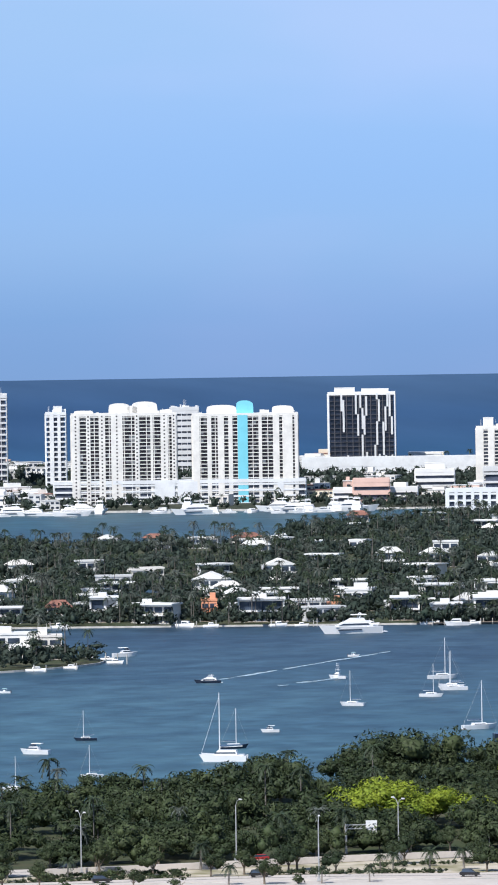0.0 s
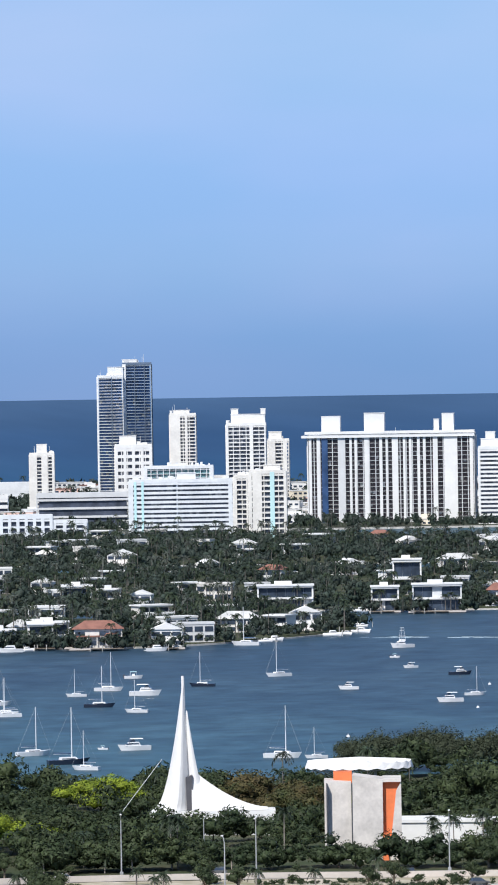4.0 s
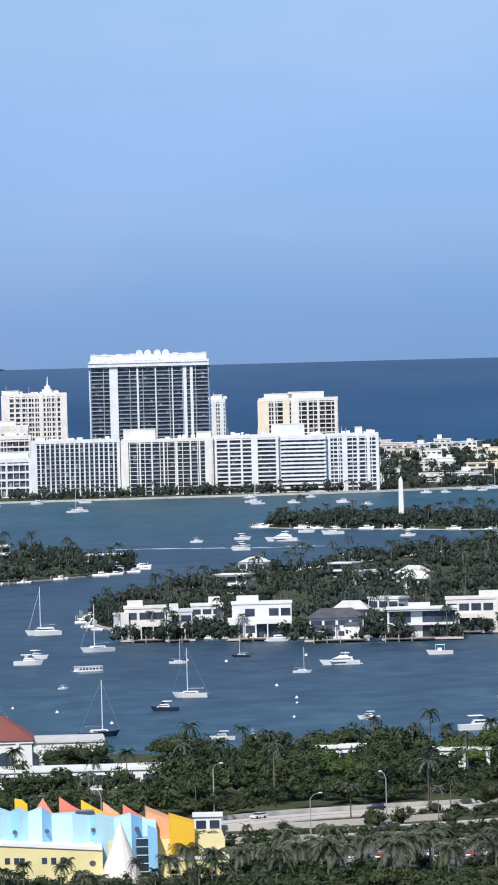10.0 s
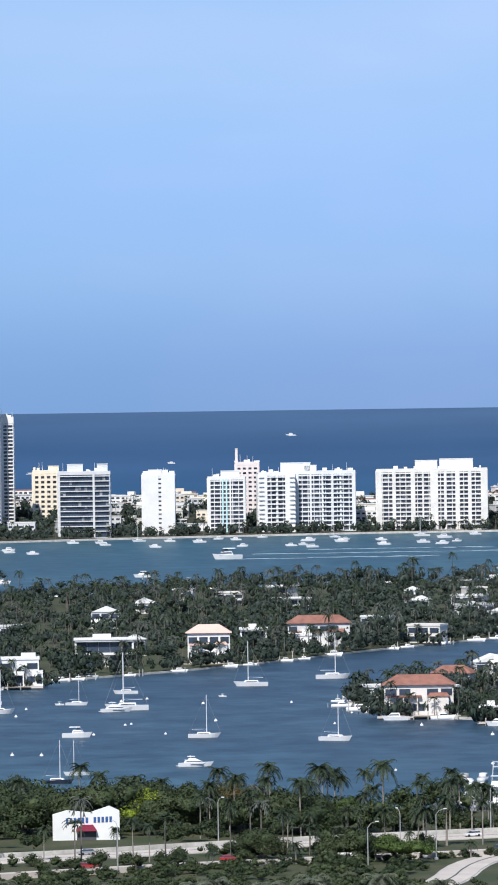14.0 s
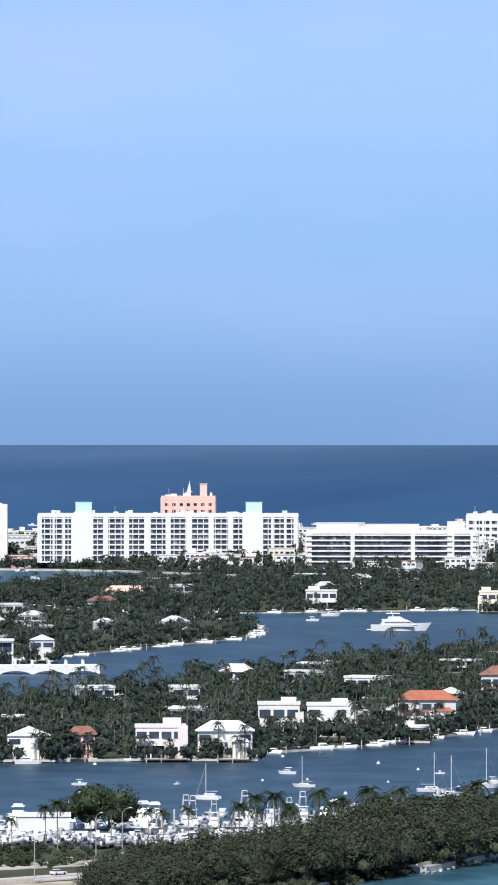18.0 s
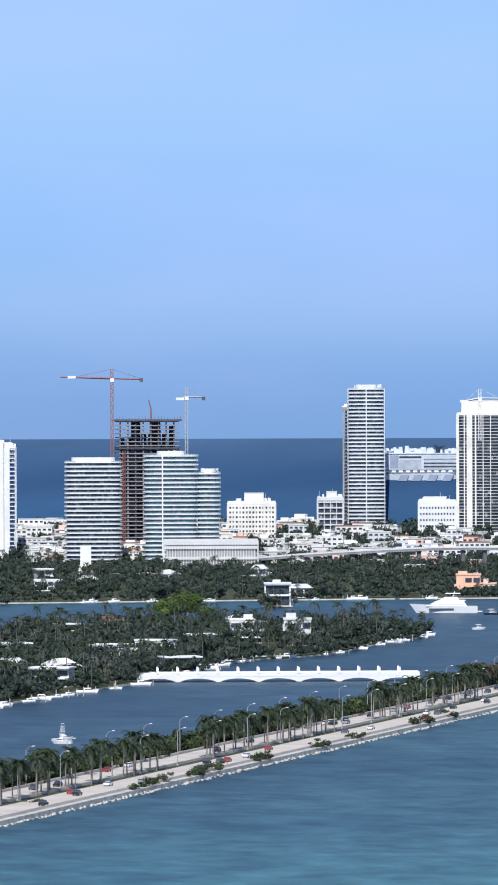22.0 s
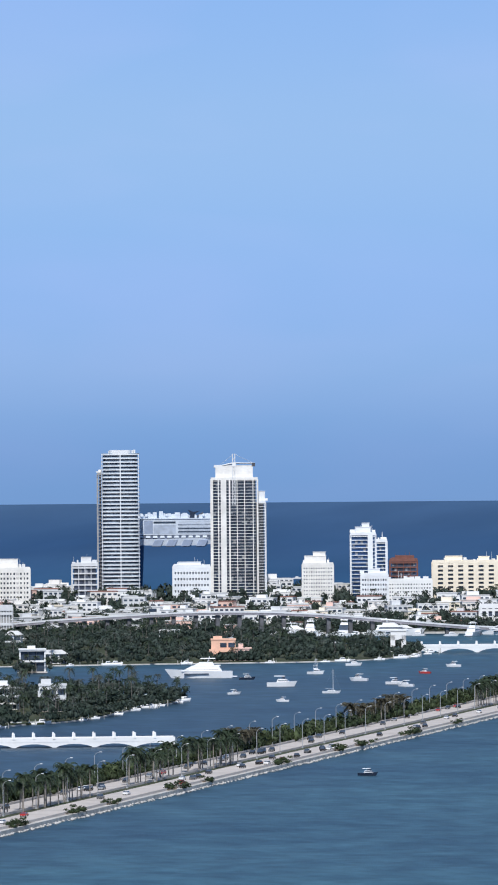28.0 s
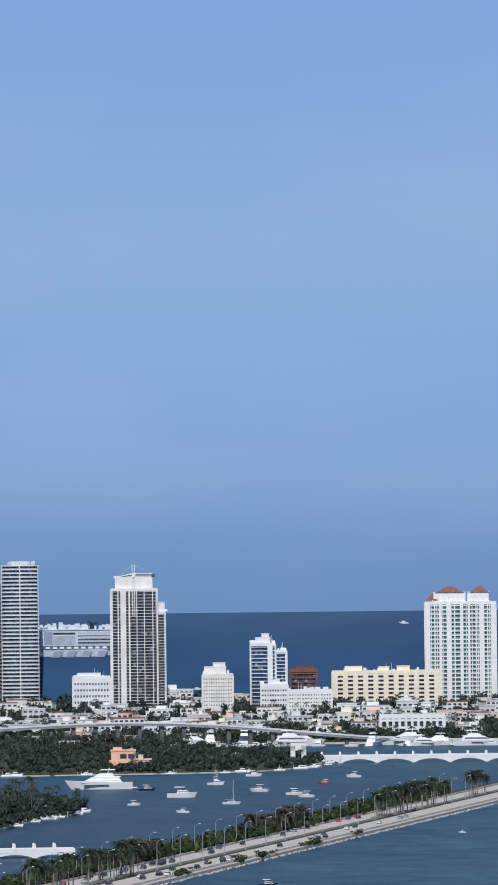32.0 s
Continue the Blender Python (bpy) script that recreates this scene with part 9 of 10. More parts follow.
def crane(label, x, y, z0, z1, reach_l, reach_r, lift, colour, turn):
    b = thing("tower_crane", label, "crane", x, y, z0, turn)
    h = z1 - z0
    g = Geo()
    for sx in (-0.9, 0.9):
        for sy in (-0.9, 0.9):
            g.box(sx - 0.3, sx + 0.3, sy - 0.3, sy + 0.3, 0, h)
    n = int(h / 3)
    for i in range(n):
        s = 1 if i % 2 else -1
        g.rod((-0.9 * s, -0.9, i * 3), (0.9 * s, -0.9, i * 3 + 3), 0.2, 0.2, 4).rod((0.9, -0.9 * s, i * 3), (0.9, 0.9 * s, i * 3 + 3), 0.2, 0.2, 4)
    mast = part("mast", g, colour, b)
    part("jib", Geo().rod((0, 0, h - 7), (-reach_l, 0, h - 7 + lift), 0.8, 0.4, 4), colour, b)
    part("counter_jib", Geo().rod((0, 0, h - 7), (reach_r, 0, h - 7.6 - lift * 0.1), 0.55, 0.5, 4), colour, b)
    part("counterweight", Geo().box(reach_r - 2.5, reach_r, -0.8, 0.8, h - 9.6, h - 6.9), DARK, b)
    part("cab", Geo().box(-1.2, 1.6, -1.6, 0.2, h - 9.5, h - 6.8), WHITE, mast)
    part("panel", Geo().box(-reach_l * 0.78 - 3, -reach_l * 0.78 + 3, -0.8, 0.8, h - 7.8 + lift * 0.78, h - 6.0 + lift * 0.78), WHITE, b)
    part("tie", Geo().rod((0, 0, h), (-reach_l * 0.7, 0, h - 6.6 + lift * 0.7), 0.12, 0.12, 4).rod((0, 0, h), (reach_r * 0.9, 0, h - 7), 0.12, 0.12, 4), colour, b)
    return b


crane("red tower crane over an unfinished tower", 873.7, 4516.3, 3, 145.4, 38, 23, 1.2, CRANE_RED, -11)
crane("grey tower crane with a short raised jib", 927.5, 4505.5, 3, 131.7, 6, 14, -2.0, STEEL, -11)
top = crane("light roof crane on a finished tower", 1153, 4515, 91.7, 130, 15, 16, -3, PALE, -14.3)

# cruise ship far out between two towers
LIVERY = shade("blue_grey_livery", (0.30, 0.36, 0.48), 0.5, vary=0.1, size=6, fine=1.5)
# the promenade's shade is put into its dark colour
RECESS = shade("shaded_promenade_decks", (0.13, 0.16, 0.23), 0.7, vary=0.2, size=4, fine=1.0)
# white paint with sea haze mixed in as blue grey
SHIPWHITE = shade("hazed_ship_white", (0.60, 0.66, 0.74), 0.5, vary=0.08, size=5, fine=1.0)
SHIPGREY = shade("ship_pale_grey", (0.42, 0.48, 0.58), 0.6, vary=0.15, size=4, fine=1.0)
ship = thing("cruise_ship", "large white cruise ship out at sea", "ship", 1177.4, 4793.5, 57.3, -13.8)
part("hull", hull_geo(84, 12, 6.4, 1.5, 0.7, 0.2), SHIPWHITE, ship)
for x in (-20, -9, 3, 15):
    part("livery_block", fin([(x, 0.6), (x + 7, 0.6), (x + 9.5, 5.6), (x + 2.5, 5.6)], -6.2, 6.2), LIVERY, ship)
part("promenade", Geo().box(-38, 30, -5.2, 5.2, 6.0, 9.6), RECESS, ship)
for i in range(11):
    x = -34 + 5.6 * i
    part("lifeboat", Geo().box(x - 1.9, x + 1.9, -6.3, -5.0, 7.4, 9.0, 0.4), SHIPWHITE, ship)
part("superstructure", Geo().box(-38, 28, -5.6, 5.6, 9.6, 22.0), SHIPWHITE, ship)
for x0, x1, z0, z1, m in ((-36, -27, 12, 20.5, SHIPGREY), (-26, -19, 10.5, 21, LIVERY), (-18.5, -1, 10.2, 17.5, SHIPGREY), (1, 27, 11, 12.6, GLASS), (1, 27, 14, 15.4, GLASS), (1, 27, 17, 18.2, GLASS), (-18.5, -1, 18.6, 20.2, GLASS)):
    part("deck_recess", Geo().box(x0, x1, -5.7, -5.0, z0, z1), m, ship)
part("top_deck", Geo().box(-39, 29, -6.2, 6.2, 22.0, 22.7), SHIPWHITE, ship)
for x, w, h in ((-36, 2.6, 5.5), (-28, 5, 2.5), (-22, 1.6, 6.5), (-17.5, 2.2, 7), (-12.5, 2.4, 8), (-3, 2.5, 4.5), (0.5, 3.4, 6.5), (5, 3, 5.0), (24, 4, 5)):
    part("roof_house", Geo().box(x - w / 2 - 0.6, x + w / 2 + 0.6, -1.5, 1.5, 22.7, 22.7 + h * 0.7, 0.3), SHIPWHITE, ship)
part("funnel", fin([(10, 22.7), (14, 22.7), (14, 26), (18.5, 28.5), (13, 27.6), (8.5, 29.4), (10.5, 26.4)], -1.5, 1.5), NAVY, ship)
part("slide", Geo().rod((15, 0, 23), (21, 0, 27), 0.7), DARK, ship)
rnd = random.Random(52)
g = Geo()
for i in range(60):
    x, w, h = rnd.uniform(-38, 28), rnd.uniform(0.4, 1.6), rnd.uniform(0.8, 4.2)
    g.box(x - w, x + w, -3.5 + rnd.uniform(0, 4), 1.5, 22.7, 22.7 + h, 0.15)
for x in (-27.5, -24.2, -8, 21):
    g.dome((x, -2, 24.2), 1.5, 1.5, 2.2)
part("deck_clutter", g, SHIPWHITE, ship)["kind"] = "stuff"
g = Geo()
for i in range(5):
    for k in range(32):
        x = 1.5 + 0.8 * k
        g.box(x, x + 0.5, -5.75, -5.5, 10.2 + 2.3 * i, 11.6 + 2.3 * i)
part("cabin_balconies", g, SHIPGREY, ship)["kind"] = "stuff"
for az, d, k in ((3.4, 4935, 0.7), (1.2, 4945, 0.8), (-1.2, 4918, 0.6), (0.1, 4925, 0.6), (16.8, 4955, 0.8), (14.9, 4906, 0.7), (-14.3, 4916, 0.7)):
    place("far_boat", *polar(az, d), 20.5 + (d - 4895) * 71.2 / 70, -az + 180 * (d % 2), k)
rnd = random.Random(77)
for i in range(34):
    az, d = rnd.choice([rnd.uniform(-5.5, -2.0), rnd.uniform(2.5, 8.5), rnd.uniform(12.2, 15.4), rnd.uniform(3, 7)]), rnd.uniform(4896.5, 4904)
    place("far_boat", *polar(az, d), 20.5 + (d - 4895) * 71.2 / 70, -az + rnd.choice([0, 180]), rnd.uniform(0.45, 0.8))
w = thing("sea_sail", "small sail far out on the ocean", "sailboat", *polar(6.05, 4928), 54.0, -6)
part("hull", hull_geo(7, 2.2, 0.9), HULL, w)
part("sail", fin([(-1.8, 1), (1.6, 1), (0.4, 9.5)], -0.1, 0.1), CLOTH, w)

# the jet above the horizon
jet = thing("jet_aircraft", "small dark jet aircraft flying low over the ocean", "aircraft", -337.9, 2980.9, 102.9, 4)
jet.scale = (1.5, 1.5, 1.5)
part("fuselage", Geo().rod((-1.2, 0, 0), (1.0, 0, 0.1), 0.28, 0.32, 8).rod((1.0, 0, 0.1), (2.3, 0, 0), 0.32, 0.03, 8), DARK, jet)
part("wing", Geo().add([(-0.8, -1.9, -0.35), (-0.2, -1.9, -0.35), (0.9, 0, 0.1), (-0.9, 0, 0.1), (-0.2, 1.9, 0.5), (-0.8, 1.9, 0.5)], [(0, 1, 2, 3), (3, 2, 4, 5), (3, 2, 1, 0), (5, 4, 2, 3)]), DARK, jet)
part("tail_fin", Geo().box(-1.3, -0.6, -0.05, 0.05, 0.1, 1.0, 0.02), DARK, jet)

# spire of the deco hotel and crowns of the far towers
sp = thing("stepped_spire", "white stepped deco spire on a hotel roof", "spire", *polar(-6.02, 4767), 68.0, 6)
for i, (r, z0, z1) in enumerate(((8.5, -14, 3.0), (6.2, 3.0, 6.4), (4.2, 6.4, 9.4), (2.4, 9.4, 12.0))):
    part("step", Geo().rod((0, 6, z0), (0, 6, z1), r, r * 0.93, 12), WHITE, sp)
part("needle", Geo().rod((0, 6, 12), (0, 6, 19), 0.8, 0.2, 6), WHITE, sp)

# ---------- low buildings and docks along the far shore ----------
rnd = random.Random(21)
paints = [WHITE, WHITE, WHITE, PALE, WHITE, WARM, WHITE, WARM, CREAM, WHITE, PINK]
words = {id(WHITE): "low white building among trees on the far shore", id(PALE): "low pale grey building on the far shore", id(WARM): "low warm white building on the far shore", id(CREAM): "low cream building on the far shore", id(PINK): "low pink building on the far shore"}
count = 0
while count < 112:
    az = rnd.uniform(-18.6, 18.6) if count < 45 else (rnd.uniform(6.0, 18.6) if count < 82 else rnd.uniform(-18.6, -9))
    s = max(shore(az) + 22, 4440)
    d = s + (4880 - s) * 0.45 * rnd.random()
    if any(abs(az - t[0]) < t[1] + 0.12 and d < t[2] + t[3] for t in TOWERS):
        continue
    m = rnd.choice(paints)
    low_block(words[id(m)], *polar(az, d), -az + rnd.uniform(-20, 20), rnd.uniform(9, 24), rnd.uniform(8, 14), rnd.uniform(4, 10), rnd.choice([1, 2, 2, 3]), wall=m, z0=rise(az, d) - 0.5)
    count += 1
# the town behind them, joined because it stays far away
town = thing("distant_town", "far white and pastel low buildings among trees", "buildings", 0, 0, kind="stuff")
heaps = {id(m): (m, Geo()) for m in (WHITE, PALE, WARM, CREAM, PINK, ROOF, TILE)}
panes = Geo()
for i in range(1560):
    az = rnd.uniform(-18.8, 18.8) if i < 520 or i >= 1180 else (rnd.uniform(5.5, 18.8) if i < 1000 else rnd.uniform(-18.8, -9))
    s = max(shore(az) + 40, 4450)
    d = s + (4884 - s) * rnd.random() * (0.45 if i >= 1000 else 1.0)
    w, dep, h = rnd.uniform(7, 24), rnd.uniform(7, 13), rnd.uniform(3.5, 11)
    if i >= 1180:      # larger blocks towards the beach
        d, w, h = rnd.uniform(4790, 4882), rnd.uniform(9, 34), rnd.uniform(6, 10) + 5 * rnd.random() ** 2
    if any(abs(az - t[0]) < t[1] + 0.1 and t[2] - 26 < d < t[2] + t[3] for t in TOWERS):
        continue
    m = rnd.choice(paints)
    turn = radians(-az + rnd.uniform(-25, 25))
    x, y = polar(az, d)
    z = rise(az, d) - 0.5

    def box_at(geo, x0, x1, y0, y1, z0, z1):
        p = [(x + a * math.cos(turn) - b * math.sin(turn), y + a * math.sin(turn) + b * math.cos(turn)) for a, b in ((x0, y0), (x1, y0), (x1, y1), (x0, y1))]
        geo.prism(p, z + z0, z + z1)

    box_at(heaps[id(m)][1], -w / 2, w / 2, 0, dep, 0, h)
    box_at(heaps[id(rnd.choice([ROOF, ROOF, WHITE, WHITE, ROOF, PALE, TILE]))][1], -w / 2 - 0.3, w / 2 + 0.3, -0.3, dep + 0.3, h, h + 0.6)
    if rnd.random() < 0.4:
        box_at(heaps[id(m)][1], -w * 0.3, w * rnd.uniform(-0.1, 0.25), dep * 0.3, dep * 0.8, h + 0.6, h + rnd.uniform(2, 4))
    floors, n = max(1, int(h / 3.2)), max(2, int(w / 3.6))
    for f in range(floors):
        for q in range(n):
            xc = -w / 2 + (q + 0.5) * w / n
            box_at(panes, xc - w / n * 0.3, xc + w / n * 0.3, -0.15, 0.2, f * h / floors + 1.0, f * h / floors + 2.4)
for m, geo in heaps.values():
    part("walls_and_roofs", geo, m, town)["kind"] = "stuff"
part("town_windows", panes, GLASS, town)["kind"] = "stuff"
for i in range(58):
    az = rnd.uniform(-7.0, 5.0)
    d = shore(az) - rnd.uniform(12, 330)
    place(rnd.choice(["far_boat", "far_boat", "sailboat", "far_boat", "far_boat", "far_boat"]), *polar(az, d), 0, -az + rnd.choice([0, 180]) + rnd.uniform(-20, 20), rnd.uniform(0.7, 1.1))
for i in range(62):
    az = rnd.uniform(-18.2, -14.2)
    d = shore(az) - rnd.uniform(4, 75)
    place(rnd.choice(["far_boat", "yacht", "far_boat", "far_boat"]), *polar(az, d), 0, -az + rnd.choice([0, 180, 90]) + rnd.uniform(-15, 15), rnd.uniform(0.9, 1.4))
for i in range(70):
    az = rnd.uniform(-10.5, 8.5)
    place("buoy", *polar(az, rnd.uniform(1880, 2330)), 0, 0, rnd.uniform(1.0, 1.5))
# wakes behind moving boats
for x0, y0, x1, y1, wd in ((-585, 2326, -600, 2117, 4), (-558, 2143, -570, 2086, 3), (-410, 2640, -490, 2660, 2.2), (-330, 3420, -200, 3395, 3.5), (60, 4180, 330, 4190, 3), (100, 4270, 250, 4280, 3), (40, 4070, 190, 4090, 3)):
    wk = thing("boat_wake", "pale foam wake behind a moving boat", "wake", 0, 0, kind="structure")
    d = Vector((x1 - x0, y1 - y0))
    g = Geo()
    for i in range(34):
        a, b = rnd.random() ** 1.6 * 0.9, rnd.uniform(0.03, 0.12)
        o = rnd.choice([-1, 1, 0.3]) * rnd.uniform(0.5, 1.0) * wd * (0.4 + 3.2 * a)
        p, q = (x0 + d.x * a, y0 + d.y * a + o), (x0 + d.x * min(1, a + b), y0 + d.y * min(1, a + b) + o * 1.3)
        m_ = ((p[0] + q[0]) / 2, (p[1] + q[1]) / 2)
        across = Vector((-d.y, d.x)).normalized() * (0.5 + wd * 0.1)
        g.prism([p, (m_[0] + across.x, m_[1] + across.y), q, (m_[0] - across.x, m_[1] - across.y)], 0.0, 0.05 + 0.004 * i)
    part("foam", g, FOAM, wk)

# ---------- causeway: lamps, palms, hedge, cars ----------
cu = Vector((CW1[0] - CW0[0], CW1[1] - CW0[1])).normalized()
cn = Vector((-cu.y, cu.x))
cturn = math.degrees(math.atan2(cu.y, cu.x))


def along(s, o):
    q = Vector(CW0) + cu * s + cn * o
    return q.x, q.y


rnd = random.Random(8)
s = 20
while s < 1750:
    place("lamp", *along(s, 20.0), 1.8, cturn - 90, 1.15)
    place("lamp", *along(s + 24, 38.0), 1.8, cturn - 90, 1.15)
    s += 46
for a, b in ((205, 345), (362, 412), (476, 545), (556, 655), (728, 800), (822, 905), (1462, 1560), (1580, 1660), (1745, 1800)):
    s = a
    while s < b:
        place("royal_palm", *along(s, rnd.choice([19.0, 20.5, 22.0, 23.5])), 1.7, rnd.uniform(0, 360), rnd.uniform(0.8, 1.2))
        s += rnd.choice([2.6, 4.4, 6.0, 7.5])
for a, b in ((981, 1046), (1240, 1372)):
    s = a
    while s < b:
        place("dry_palm", *along(s, rnd.uniform(36, 43)), 1.7, rnd.uniform(0, 360), rnd.uniform(1.0, 1.5))
        s += rnd.uniform(5.0, 9.0)
hedge = np.array([along(rnd.uniform(20, 1790), rnd.uniform(38.0, 45.0)) for _ in range(640)])
scatter("causeway_hedge", "dark green bushes along the causeway", hedge, [leafy_crown(5.5, 4.6, 100, 0.95, 4, 70 + s) for s in range(4)], (0.9, 1.75), LEAF, 1.5, "bushes")
for i in range(52):
    az = rnd.uniform(14.6, 18.6)
    place("far_boat" if i % 4 else "yacht", *polar(az, rnd.uniform(4375, 4450)), 0, -az + rnd.choice([0, 180, 90]) + rnd.uniform(-15, 15), rnd.uniform(0.9, 1.5))
for s in (12, 20, 27, 330, 337, 344, 352, 380, 388, 400, 410, 418, 470, 476, 545, 552, 700, 708, 715, 900, 1010, 1016, 1060, 1066, 1180, 1300):
    place("shrub", *along(s + rnd.uniform(-2, 2), rnd.uniform(0.6, 2.0)), 1.4, rnd.uniform(0, 360), rnd.uniform(0.8, 1.5))
for i in range(46):
    c = rnd.choice([150, 320, 385, 470, 548, 610, 705, 760, 905, 1013, 1063, 1180, 1290])
    place("shrub", *along(c + rnd.gauss(0, 9), rnd.uniform(-0.4, 2.2)), 1.2, rnd.uniform(0, 360), rnd.uniform(0.7, 1.4))
for i in range(95):
    o = rnd.choice([6.0, 9.5, 13.0, 27.0, 30.0, 33.0])
    sc = rnd.uniform(40, 1500) if i < 75 else rnd.uniform(740, 1000)
    place(rnd.choice(["car_white", "car_black", "car_silver", "car_grey", "car_black", "car_red"]), *along(sc, o), 1.82 if o < 20 else 1.92, cturn + (0 if o < 20 else 180), 1.05)
g = Geo()
for i in range(1250):
    sx, sy = along(i * 1.35 + rnd.uniform(-1, 1), rnd.uniform(-2.4, 0.5))
    r = rnd.uniform(0.25, 0.62)
    g.add([(sx + r * p[0], sy + r * p[1], 0.3 + r * 0.7 * p[2]) for p in ICO[0]], [tuple(q) for q in ICO[1]])
tagged(new("shore_rocks", g.mesh("shore_rocks", SEAWALL)), "pale broken rocks along the causeway's edge", "rocks", kind="stuff")


# ---------- small houses inside the islands, then the woods ----------
rnd = random.Random(17)
for outline, n in ((SHORE, 44), (MIDDLE, 50), (REAR, 26), (VILLA, 40), (PALMS, 44), (STAR, 18), (POINT, 4)):
    xs, ys = [p[0] for p in outline], [p[1] for p in outline]
    made = 0
    while made < n:
        x, y = rnd.uniform(min(xs), max(xs)), rnd.uniform(min(ys), max(ys))
        if abs(math.degrees(math.atan2(x, y))) > 18.5 or not inside(outline, np.array([x]), np.array([y]))[0] or any(math.hypot(x - q[0], y - q[1]) < q[2] + 12 for q in HOLES):
            continue
        kind = rnd.choice(["plain", "plain", "modern", "modern", "tile", "gable"])
        roof = rnd.choice([TILE, ROOF, ROOF, WARM]) if kind == "tile" else WHITE
        villa({"plain": "white flat roofed house among island trees", "modern": "modern white house among island trees", "tile": "white house with tiled roof among island trees", "gable": "white gabled house among island trees"}[kind],
              x, y, -math.degrees(math.atan2(x, y)) + rnd.uniform(-35, 35), rnd.uniform(10, 18), rnd.uniform(8, 12), rnd.uniform(5.0, 8.5), kind, roof=roof, simple=True, wall=rnd.choice([WHITE, WHITE, WARM, PALE]))
        HOLES.append((x - 12 * x / y, y - 12, 9))
        made += 1
place("fresh_tree", 668, 3268, 1.0, 20, 1.25)
clear([(-700, 1190), (-200, 1290)], 60)
clear([(-180, 1318), (-110, 1310)], 26)
clear([(110, 1480), (175, 1560)], 30)
clear([(105, 1600), (190, 1650)], 22)
WOODS = "dense dark green tropical trees between villas"
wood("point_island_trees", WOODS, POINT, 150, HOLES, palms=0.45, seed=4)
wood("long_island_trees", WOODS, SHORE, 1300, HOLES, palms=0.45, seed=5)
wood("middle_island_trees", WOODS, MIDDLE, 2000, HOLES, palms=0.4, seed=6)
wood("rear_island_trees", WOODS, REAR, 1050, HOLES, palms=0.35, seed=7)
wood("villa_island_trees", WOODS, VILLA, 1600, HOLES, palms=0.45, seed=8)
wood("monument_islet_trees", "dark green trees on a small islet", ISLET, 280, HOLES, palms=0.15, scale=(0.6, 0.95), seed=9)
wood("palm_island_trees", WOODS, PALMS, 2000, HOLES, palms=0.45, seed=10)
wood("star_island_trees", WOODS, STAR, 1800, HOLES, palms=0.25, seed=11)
g = np.random.default_rng(5)
u = g.random(150)
edge = np.column_stack([150 + 78 * u, 1478 + 125 * u]) + g.uniform(-3, 6, (150, 2)) * (-1, 0.6)
u = g.random(70)
edge = np.vstack([edge, np.column_stack([228 + 40 * u, 1604 + 76 * u]) + g.uniform(-3, 3, (70, 2))])
u = g.random(160)
edge = np.vstack([edge, np.column_stack([205 + 60 * u, 1590 + 100 * u]) + g.uniform(-12, 5, (160, 2))])
for bx, by, r, n in ((240, 1622, 7, 26), (247, 1645, 6, 22), (254, 1664, 5, 18), (270, 1710, 5, 16), (301, 1760, 4, 10), (330, 1822, 3, 7)):
    edge = np.vstack([edge, (bx, by) + g.normal(0, r * 0.5, (n, 2)) + (-2.5, 1.0)])
scatter("water_edge_bushes", "dark bushes leaning over the near island's bank", edge, BUSH_CROWNS, (0.2, 0.4), PINE, -0.6, "bushes")
# large single trees and palms of the near park, round the sign wall
for kind, x, y, size in (("broad_tree", -20, 1630, 0.95), ("lime_tree", -7, 1638, 0.72), ("broad_tree", 3, 1622, 0.8), ("fresh_tree", 12, 1628, 0.7), ("broad_tree", 22, 1618, 0.72),
                         ("fresh_tree", -62, 1648, 0.82), ("broad_tree", -48, 1634, 0.9), ("broad_tree", -37, 1622, 0.85), ("broad_tree", 36, 1610, 0.7), ("fresh_tree", 48, 1622, 0.6),
                         ("broad_tree", 24, 1530, 0.55), ("broad_tree", 44, 1520, 0.6), ("fresh_tree", 57, 1512, 0.5), ("broad_tree", -52, 1528, 0.5), ("fresh_tree", -96, 1600, 0.7), ("broad_tree", -112, 1590, 0.8)):
    place(kind, x, y, 0.9, 47 * x, size)
    HOLES.append((x, y, 5 * size))
for x, y, size in ((14, 1648, 1.05), (19, 1642, 0.95), (28, 1650, 1.1), (26, 1640, 0.9), (40, 1632, 1.15), (43, 1640, 1.0), (38, 1625, 0.9), (57, 1628, 1.2), (-8, 1534, 0.72), (-4, 1528, 0.65), (-12, 1526, 0.6), (-44, 1540, 0.7), (-50, 1545, 0.75), (30, 1536, 0.8), (-30, 1534, 0.6)):
    place("tall_palm", x, y, 0.9, 71 * x, size)
PARK = [(-600, 1290), (-421, 1356), (-346, 1410), (-283, 1430), (-205, 1440), (-165, 1458), (-125, 1500), (-75, 1538), (-24, 1560), (34, 1596), (80, 1612), (78, 1680), (40, 1676), (-20, 1690), (-138, 1728), (-235, 1772), (-330, 1755), (-400, 1635), (-480, 1515)]
LAWNS = [(-112, 1404), (-60, 1398), (60, 1404), (90, 1440), (70, 1500), (45, 1520), (0, 1500), (-20, 1470), (-70, 1452), (-112, 1448)]
wood("near_island_trees", "broad dark green trees of a near park", PARK, 760, HOLES, palms=0.14, scale=(0.42, 1.05), seed=12, crowns=MID_CROWNS, leaf=LEAF)
wood("park_bushes", "low dark green trees beside the parking lot", LAWNS, 150, HOLES, palms=0.0, scale=(0.22, 0.45), seed=13, crowns=BUSH_CROWNS, leaf=LEAF)
ISLE = [(-95, 1476), (-50, 1496), (-19, 1514), (60, 1546), (78, 1580), (34, 1564), (-24, 1530), (-80, 1506)]
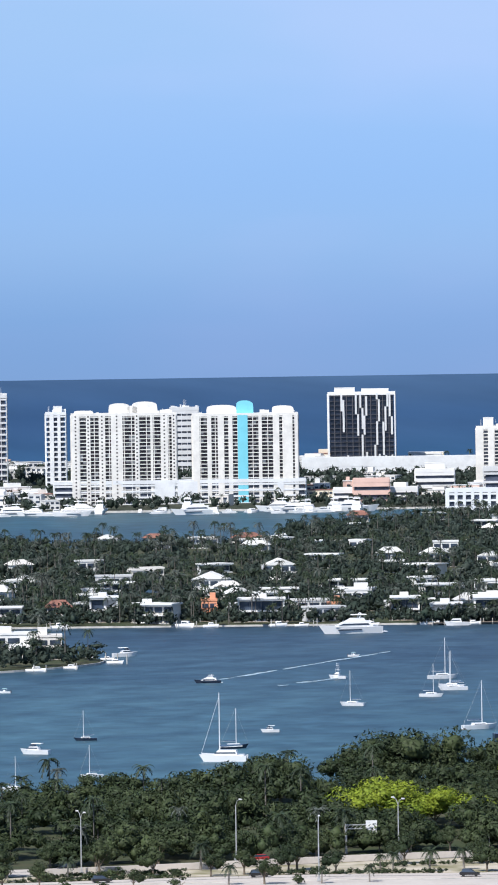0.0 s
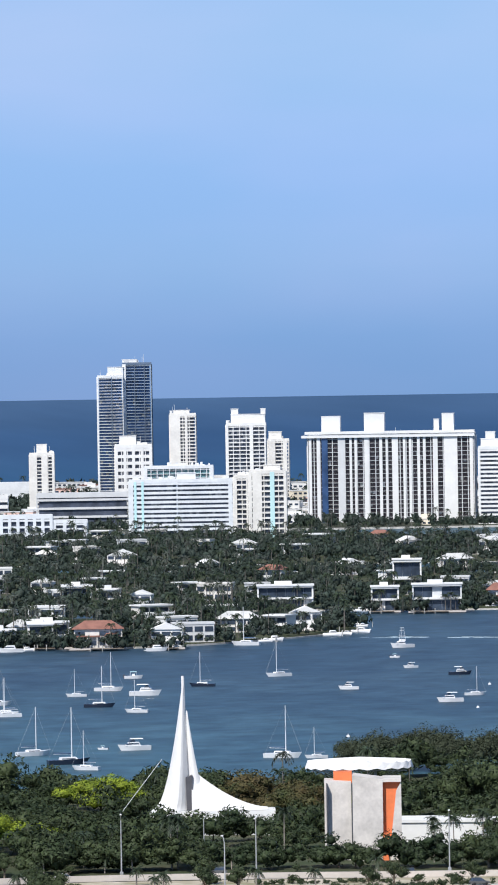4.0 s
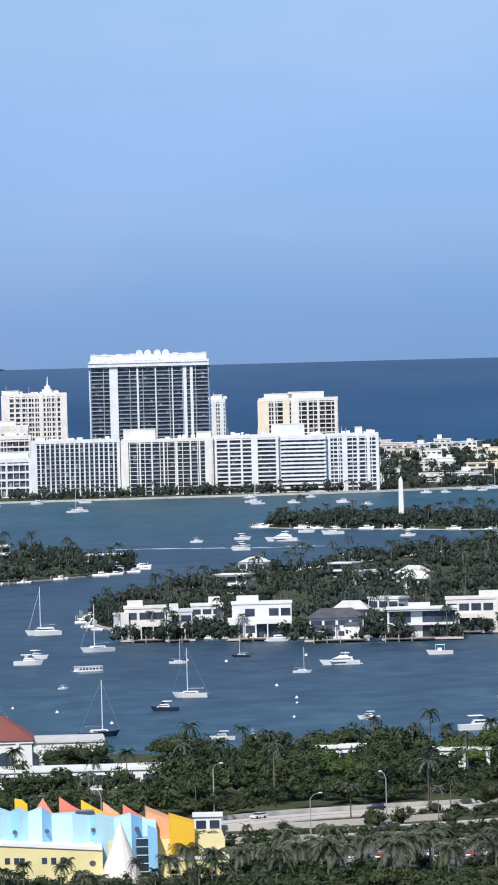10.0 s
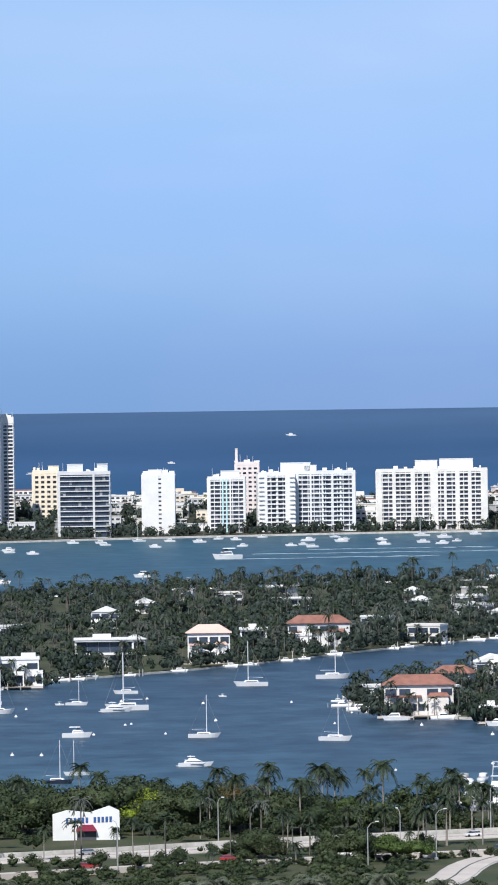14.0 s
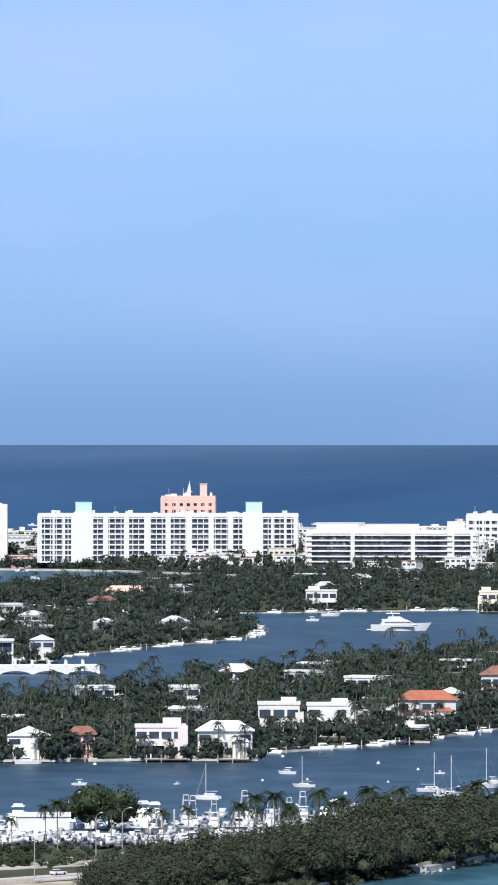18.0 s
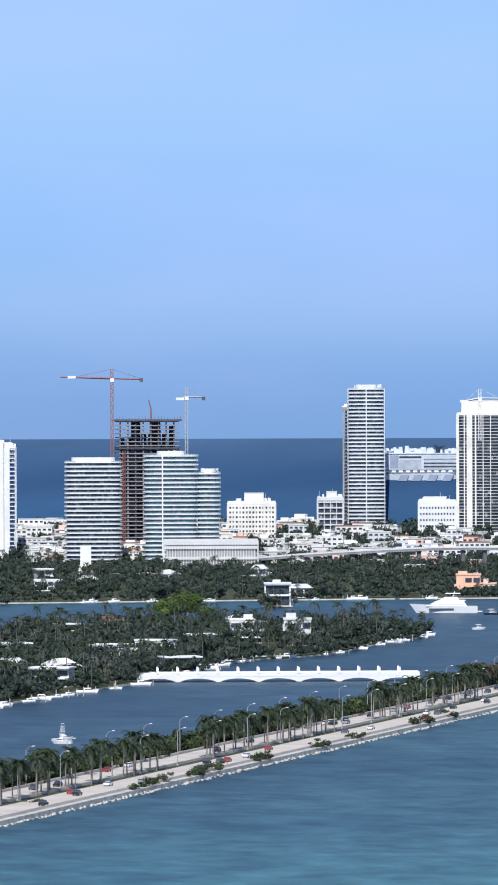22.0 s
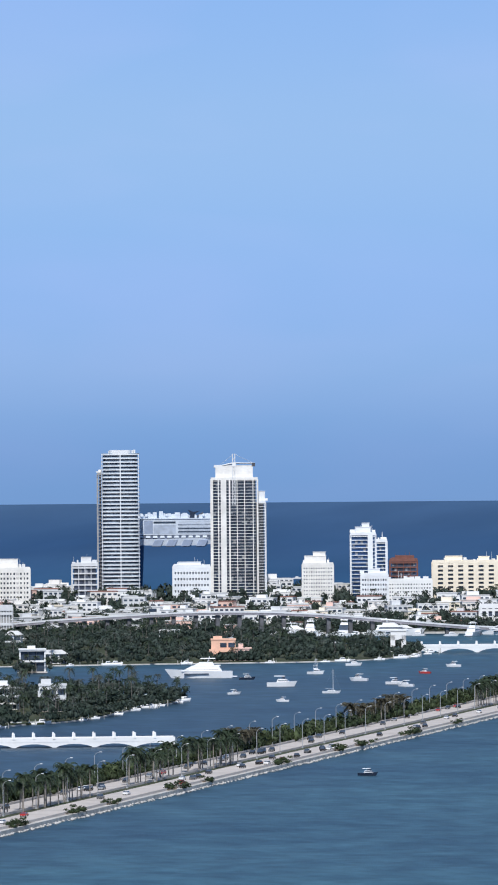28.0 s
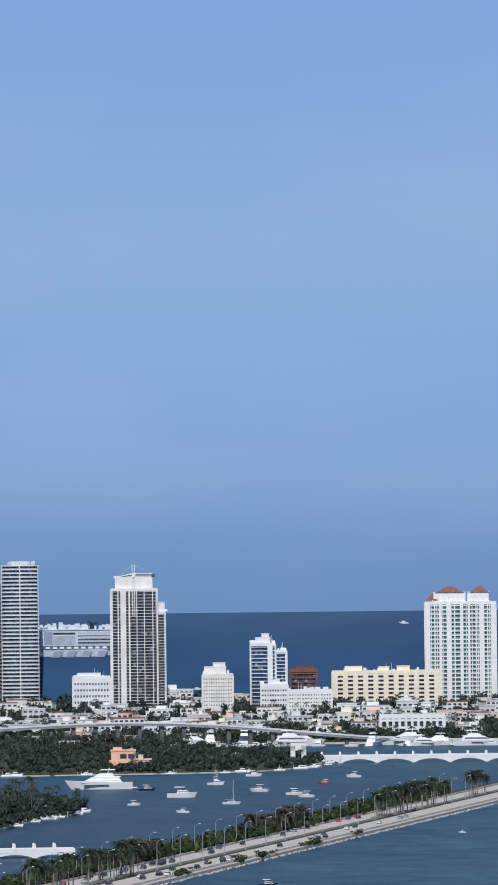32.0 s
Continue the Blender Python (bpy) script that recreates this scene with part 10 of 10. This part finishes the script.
wood("road_island_trees", "low trees and palms between two roads", ISLE, 60, (), palms=0.25, scale=(0.2, 0.42), seed=14, crowns=BUSH_CROWNS, leaf=LEAF)
verge = np.array([on_road(ROAD_B, sq, oq)[:2] for sq, oq in zip(np.random.default_rng(3).uniform(560, 800, 190), np.random.default_rng(4).uniform(-16, -8.5, 190))])
scatter("verge_bushes", "low dark hedges along the near road", verge, BUSH_CROWNS, (0.12, 0.27), LEAF, 1.0, "bushes")
GREEN = [leafy_crown(6.5, 6, 62, 1.3, 3, 90 + s) for s in range(5)]
scatter("garden_bushes", "dark green garden bushes in front of villas", np.array(GARDEN), GREEN, (0.5, 1.35), FARLEAF, 0.9, "bushes")
grove("garden_palms", "garden palms beside the villas", np.array(GARDEN_PALMS), (0.5, 0.95), 0.9)
for seed, (nm, outline) in enumerate((("point", POINT), ("long", SHORE), ("middle", MIDDLE), ("rear", REAR), ("villa", VILLA), ("monument", ISLET), ("palm", PALMS), ("star", STAR))):
    bankside(nm + "_island_bank_boats", outline, 26 if nm != "monument" else 14, BOAT_KIT, PANE_KIT, seed + 50)
    rim(nm + "_island_bank_bushes", outline, 3.2 if nm != "star" else 2.6, 9.0, seed=seed)
g = np.random.default_rng(31)
az = g.uniform(-19, 19, 7200)
sh = np.array([shore(a) for a in az]) + 10
dd = sh + (4885 - sh) * g.random(7200) ** 1.15
keep = np.ones(len(az), bool)
for t in TOWERS:
    keep &= ~((np.abs(az - t[0]) < t[1]) & (dd > t[2] - 6) & (dd < t[2] + t[3] + 4))
az, dd = az[keep], dd[keep]
pts = np.column_stack([dd * np.sin(np.radians(az)), dd * np.cos(np.radians(az))])
zs = np.array([rise(a, d) for a, d in zip(az, dd)]) - 0.3
half = len(pts) * 5 // 6
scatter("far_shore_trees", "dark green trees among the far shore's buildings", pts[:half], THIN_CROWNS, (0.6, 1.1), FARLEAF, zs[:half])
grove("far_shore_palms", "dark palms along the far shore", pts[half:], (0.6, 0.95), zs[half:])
# gardens and street trees of the right-hand shore
az = g.uniform(9.3, 18.8, 900)
sh = np.array([max(shore(a) + 14, 4440) for a in az])
dd = sh + g.random(900) ** 1.4 * 190
keep = np.ones(len(az), bool)
for t in TOWERS:
    keep &= ~((np.abs(az - t[0]) < t[1]) & (dd > t[2] - 5) & (dd < t[2] + t[3] + 4))
az, dd = az[keep], dd[keep]
pts = np.column_stack([dd * np.sin(np.radians(az)), dd * np.cos(np.radians(az))])
zs = np.array([rise(a, d) for a, d in zip(az, dd)]) - 0.3
scatter("street_trees", "dark street and garden trees of the far town", pts[250:], SHORE_CROWNS, (0.5, 1.0), FARLEAF, zs[250:])
grove("street_palms", "tall palms along the far town's streets", pts[:250], (0.7, 1.05), zs[:250])
# trees between the blocks by the beach
az, dd = g.uniform(-18.8, 18.8, 1500), g.uniform(4760, 4886, 1500)
pts = np.column_stack([dd * np.sin(np.radians(az)), dd * np.cos(np.radians(az))])
zs = np.array([rise(a, d) for a, d in zip(az, dd)]) - 0.3
scatter("beach_town_trees", "dark trees between the far town's blocks", pts[:1150], THIN_CROWNS, (0.7, 1.25), FARLEAF, zs[:1150])
grove("beach_town_palms", "tall palms between the far town's blocks", pts[1150:], (0.7, 1.1), zs[1150:])
# park trees before the exhibition hall
az = g.uniform(-15.2, -13.0, 150)
dd = g.uniform(4600, 4725, 150)
pts = np.column_stack([dd * np.sin(np.radians(az)), dd * np.cos(np.radians(az))])
scatter("hall_park_trees", "tall dark trees before a white exhibition hall", pts, SHORE_CROWNS, (1.0, 1.45), FARLEAF, np.array([rise(a, d) for a, d in zip(az, dd)]) - 0.3)
# the planted strip at the water's edge, in clumps
az = g.uniform(-14.5, 18.8, 1500)
az = az[np.sin(az * 9.1) + np.sin(az * 23.7 + 1) > -0.7]
pts = np.array([polar(a, shore(a) + o) for a, o in zip(az, g.uniform(8, 20, len(az)))])
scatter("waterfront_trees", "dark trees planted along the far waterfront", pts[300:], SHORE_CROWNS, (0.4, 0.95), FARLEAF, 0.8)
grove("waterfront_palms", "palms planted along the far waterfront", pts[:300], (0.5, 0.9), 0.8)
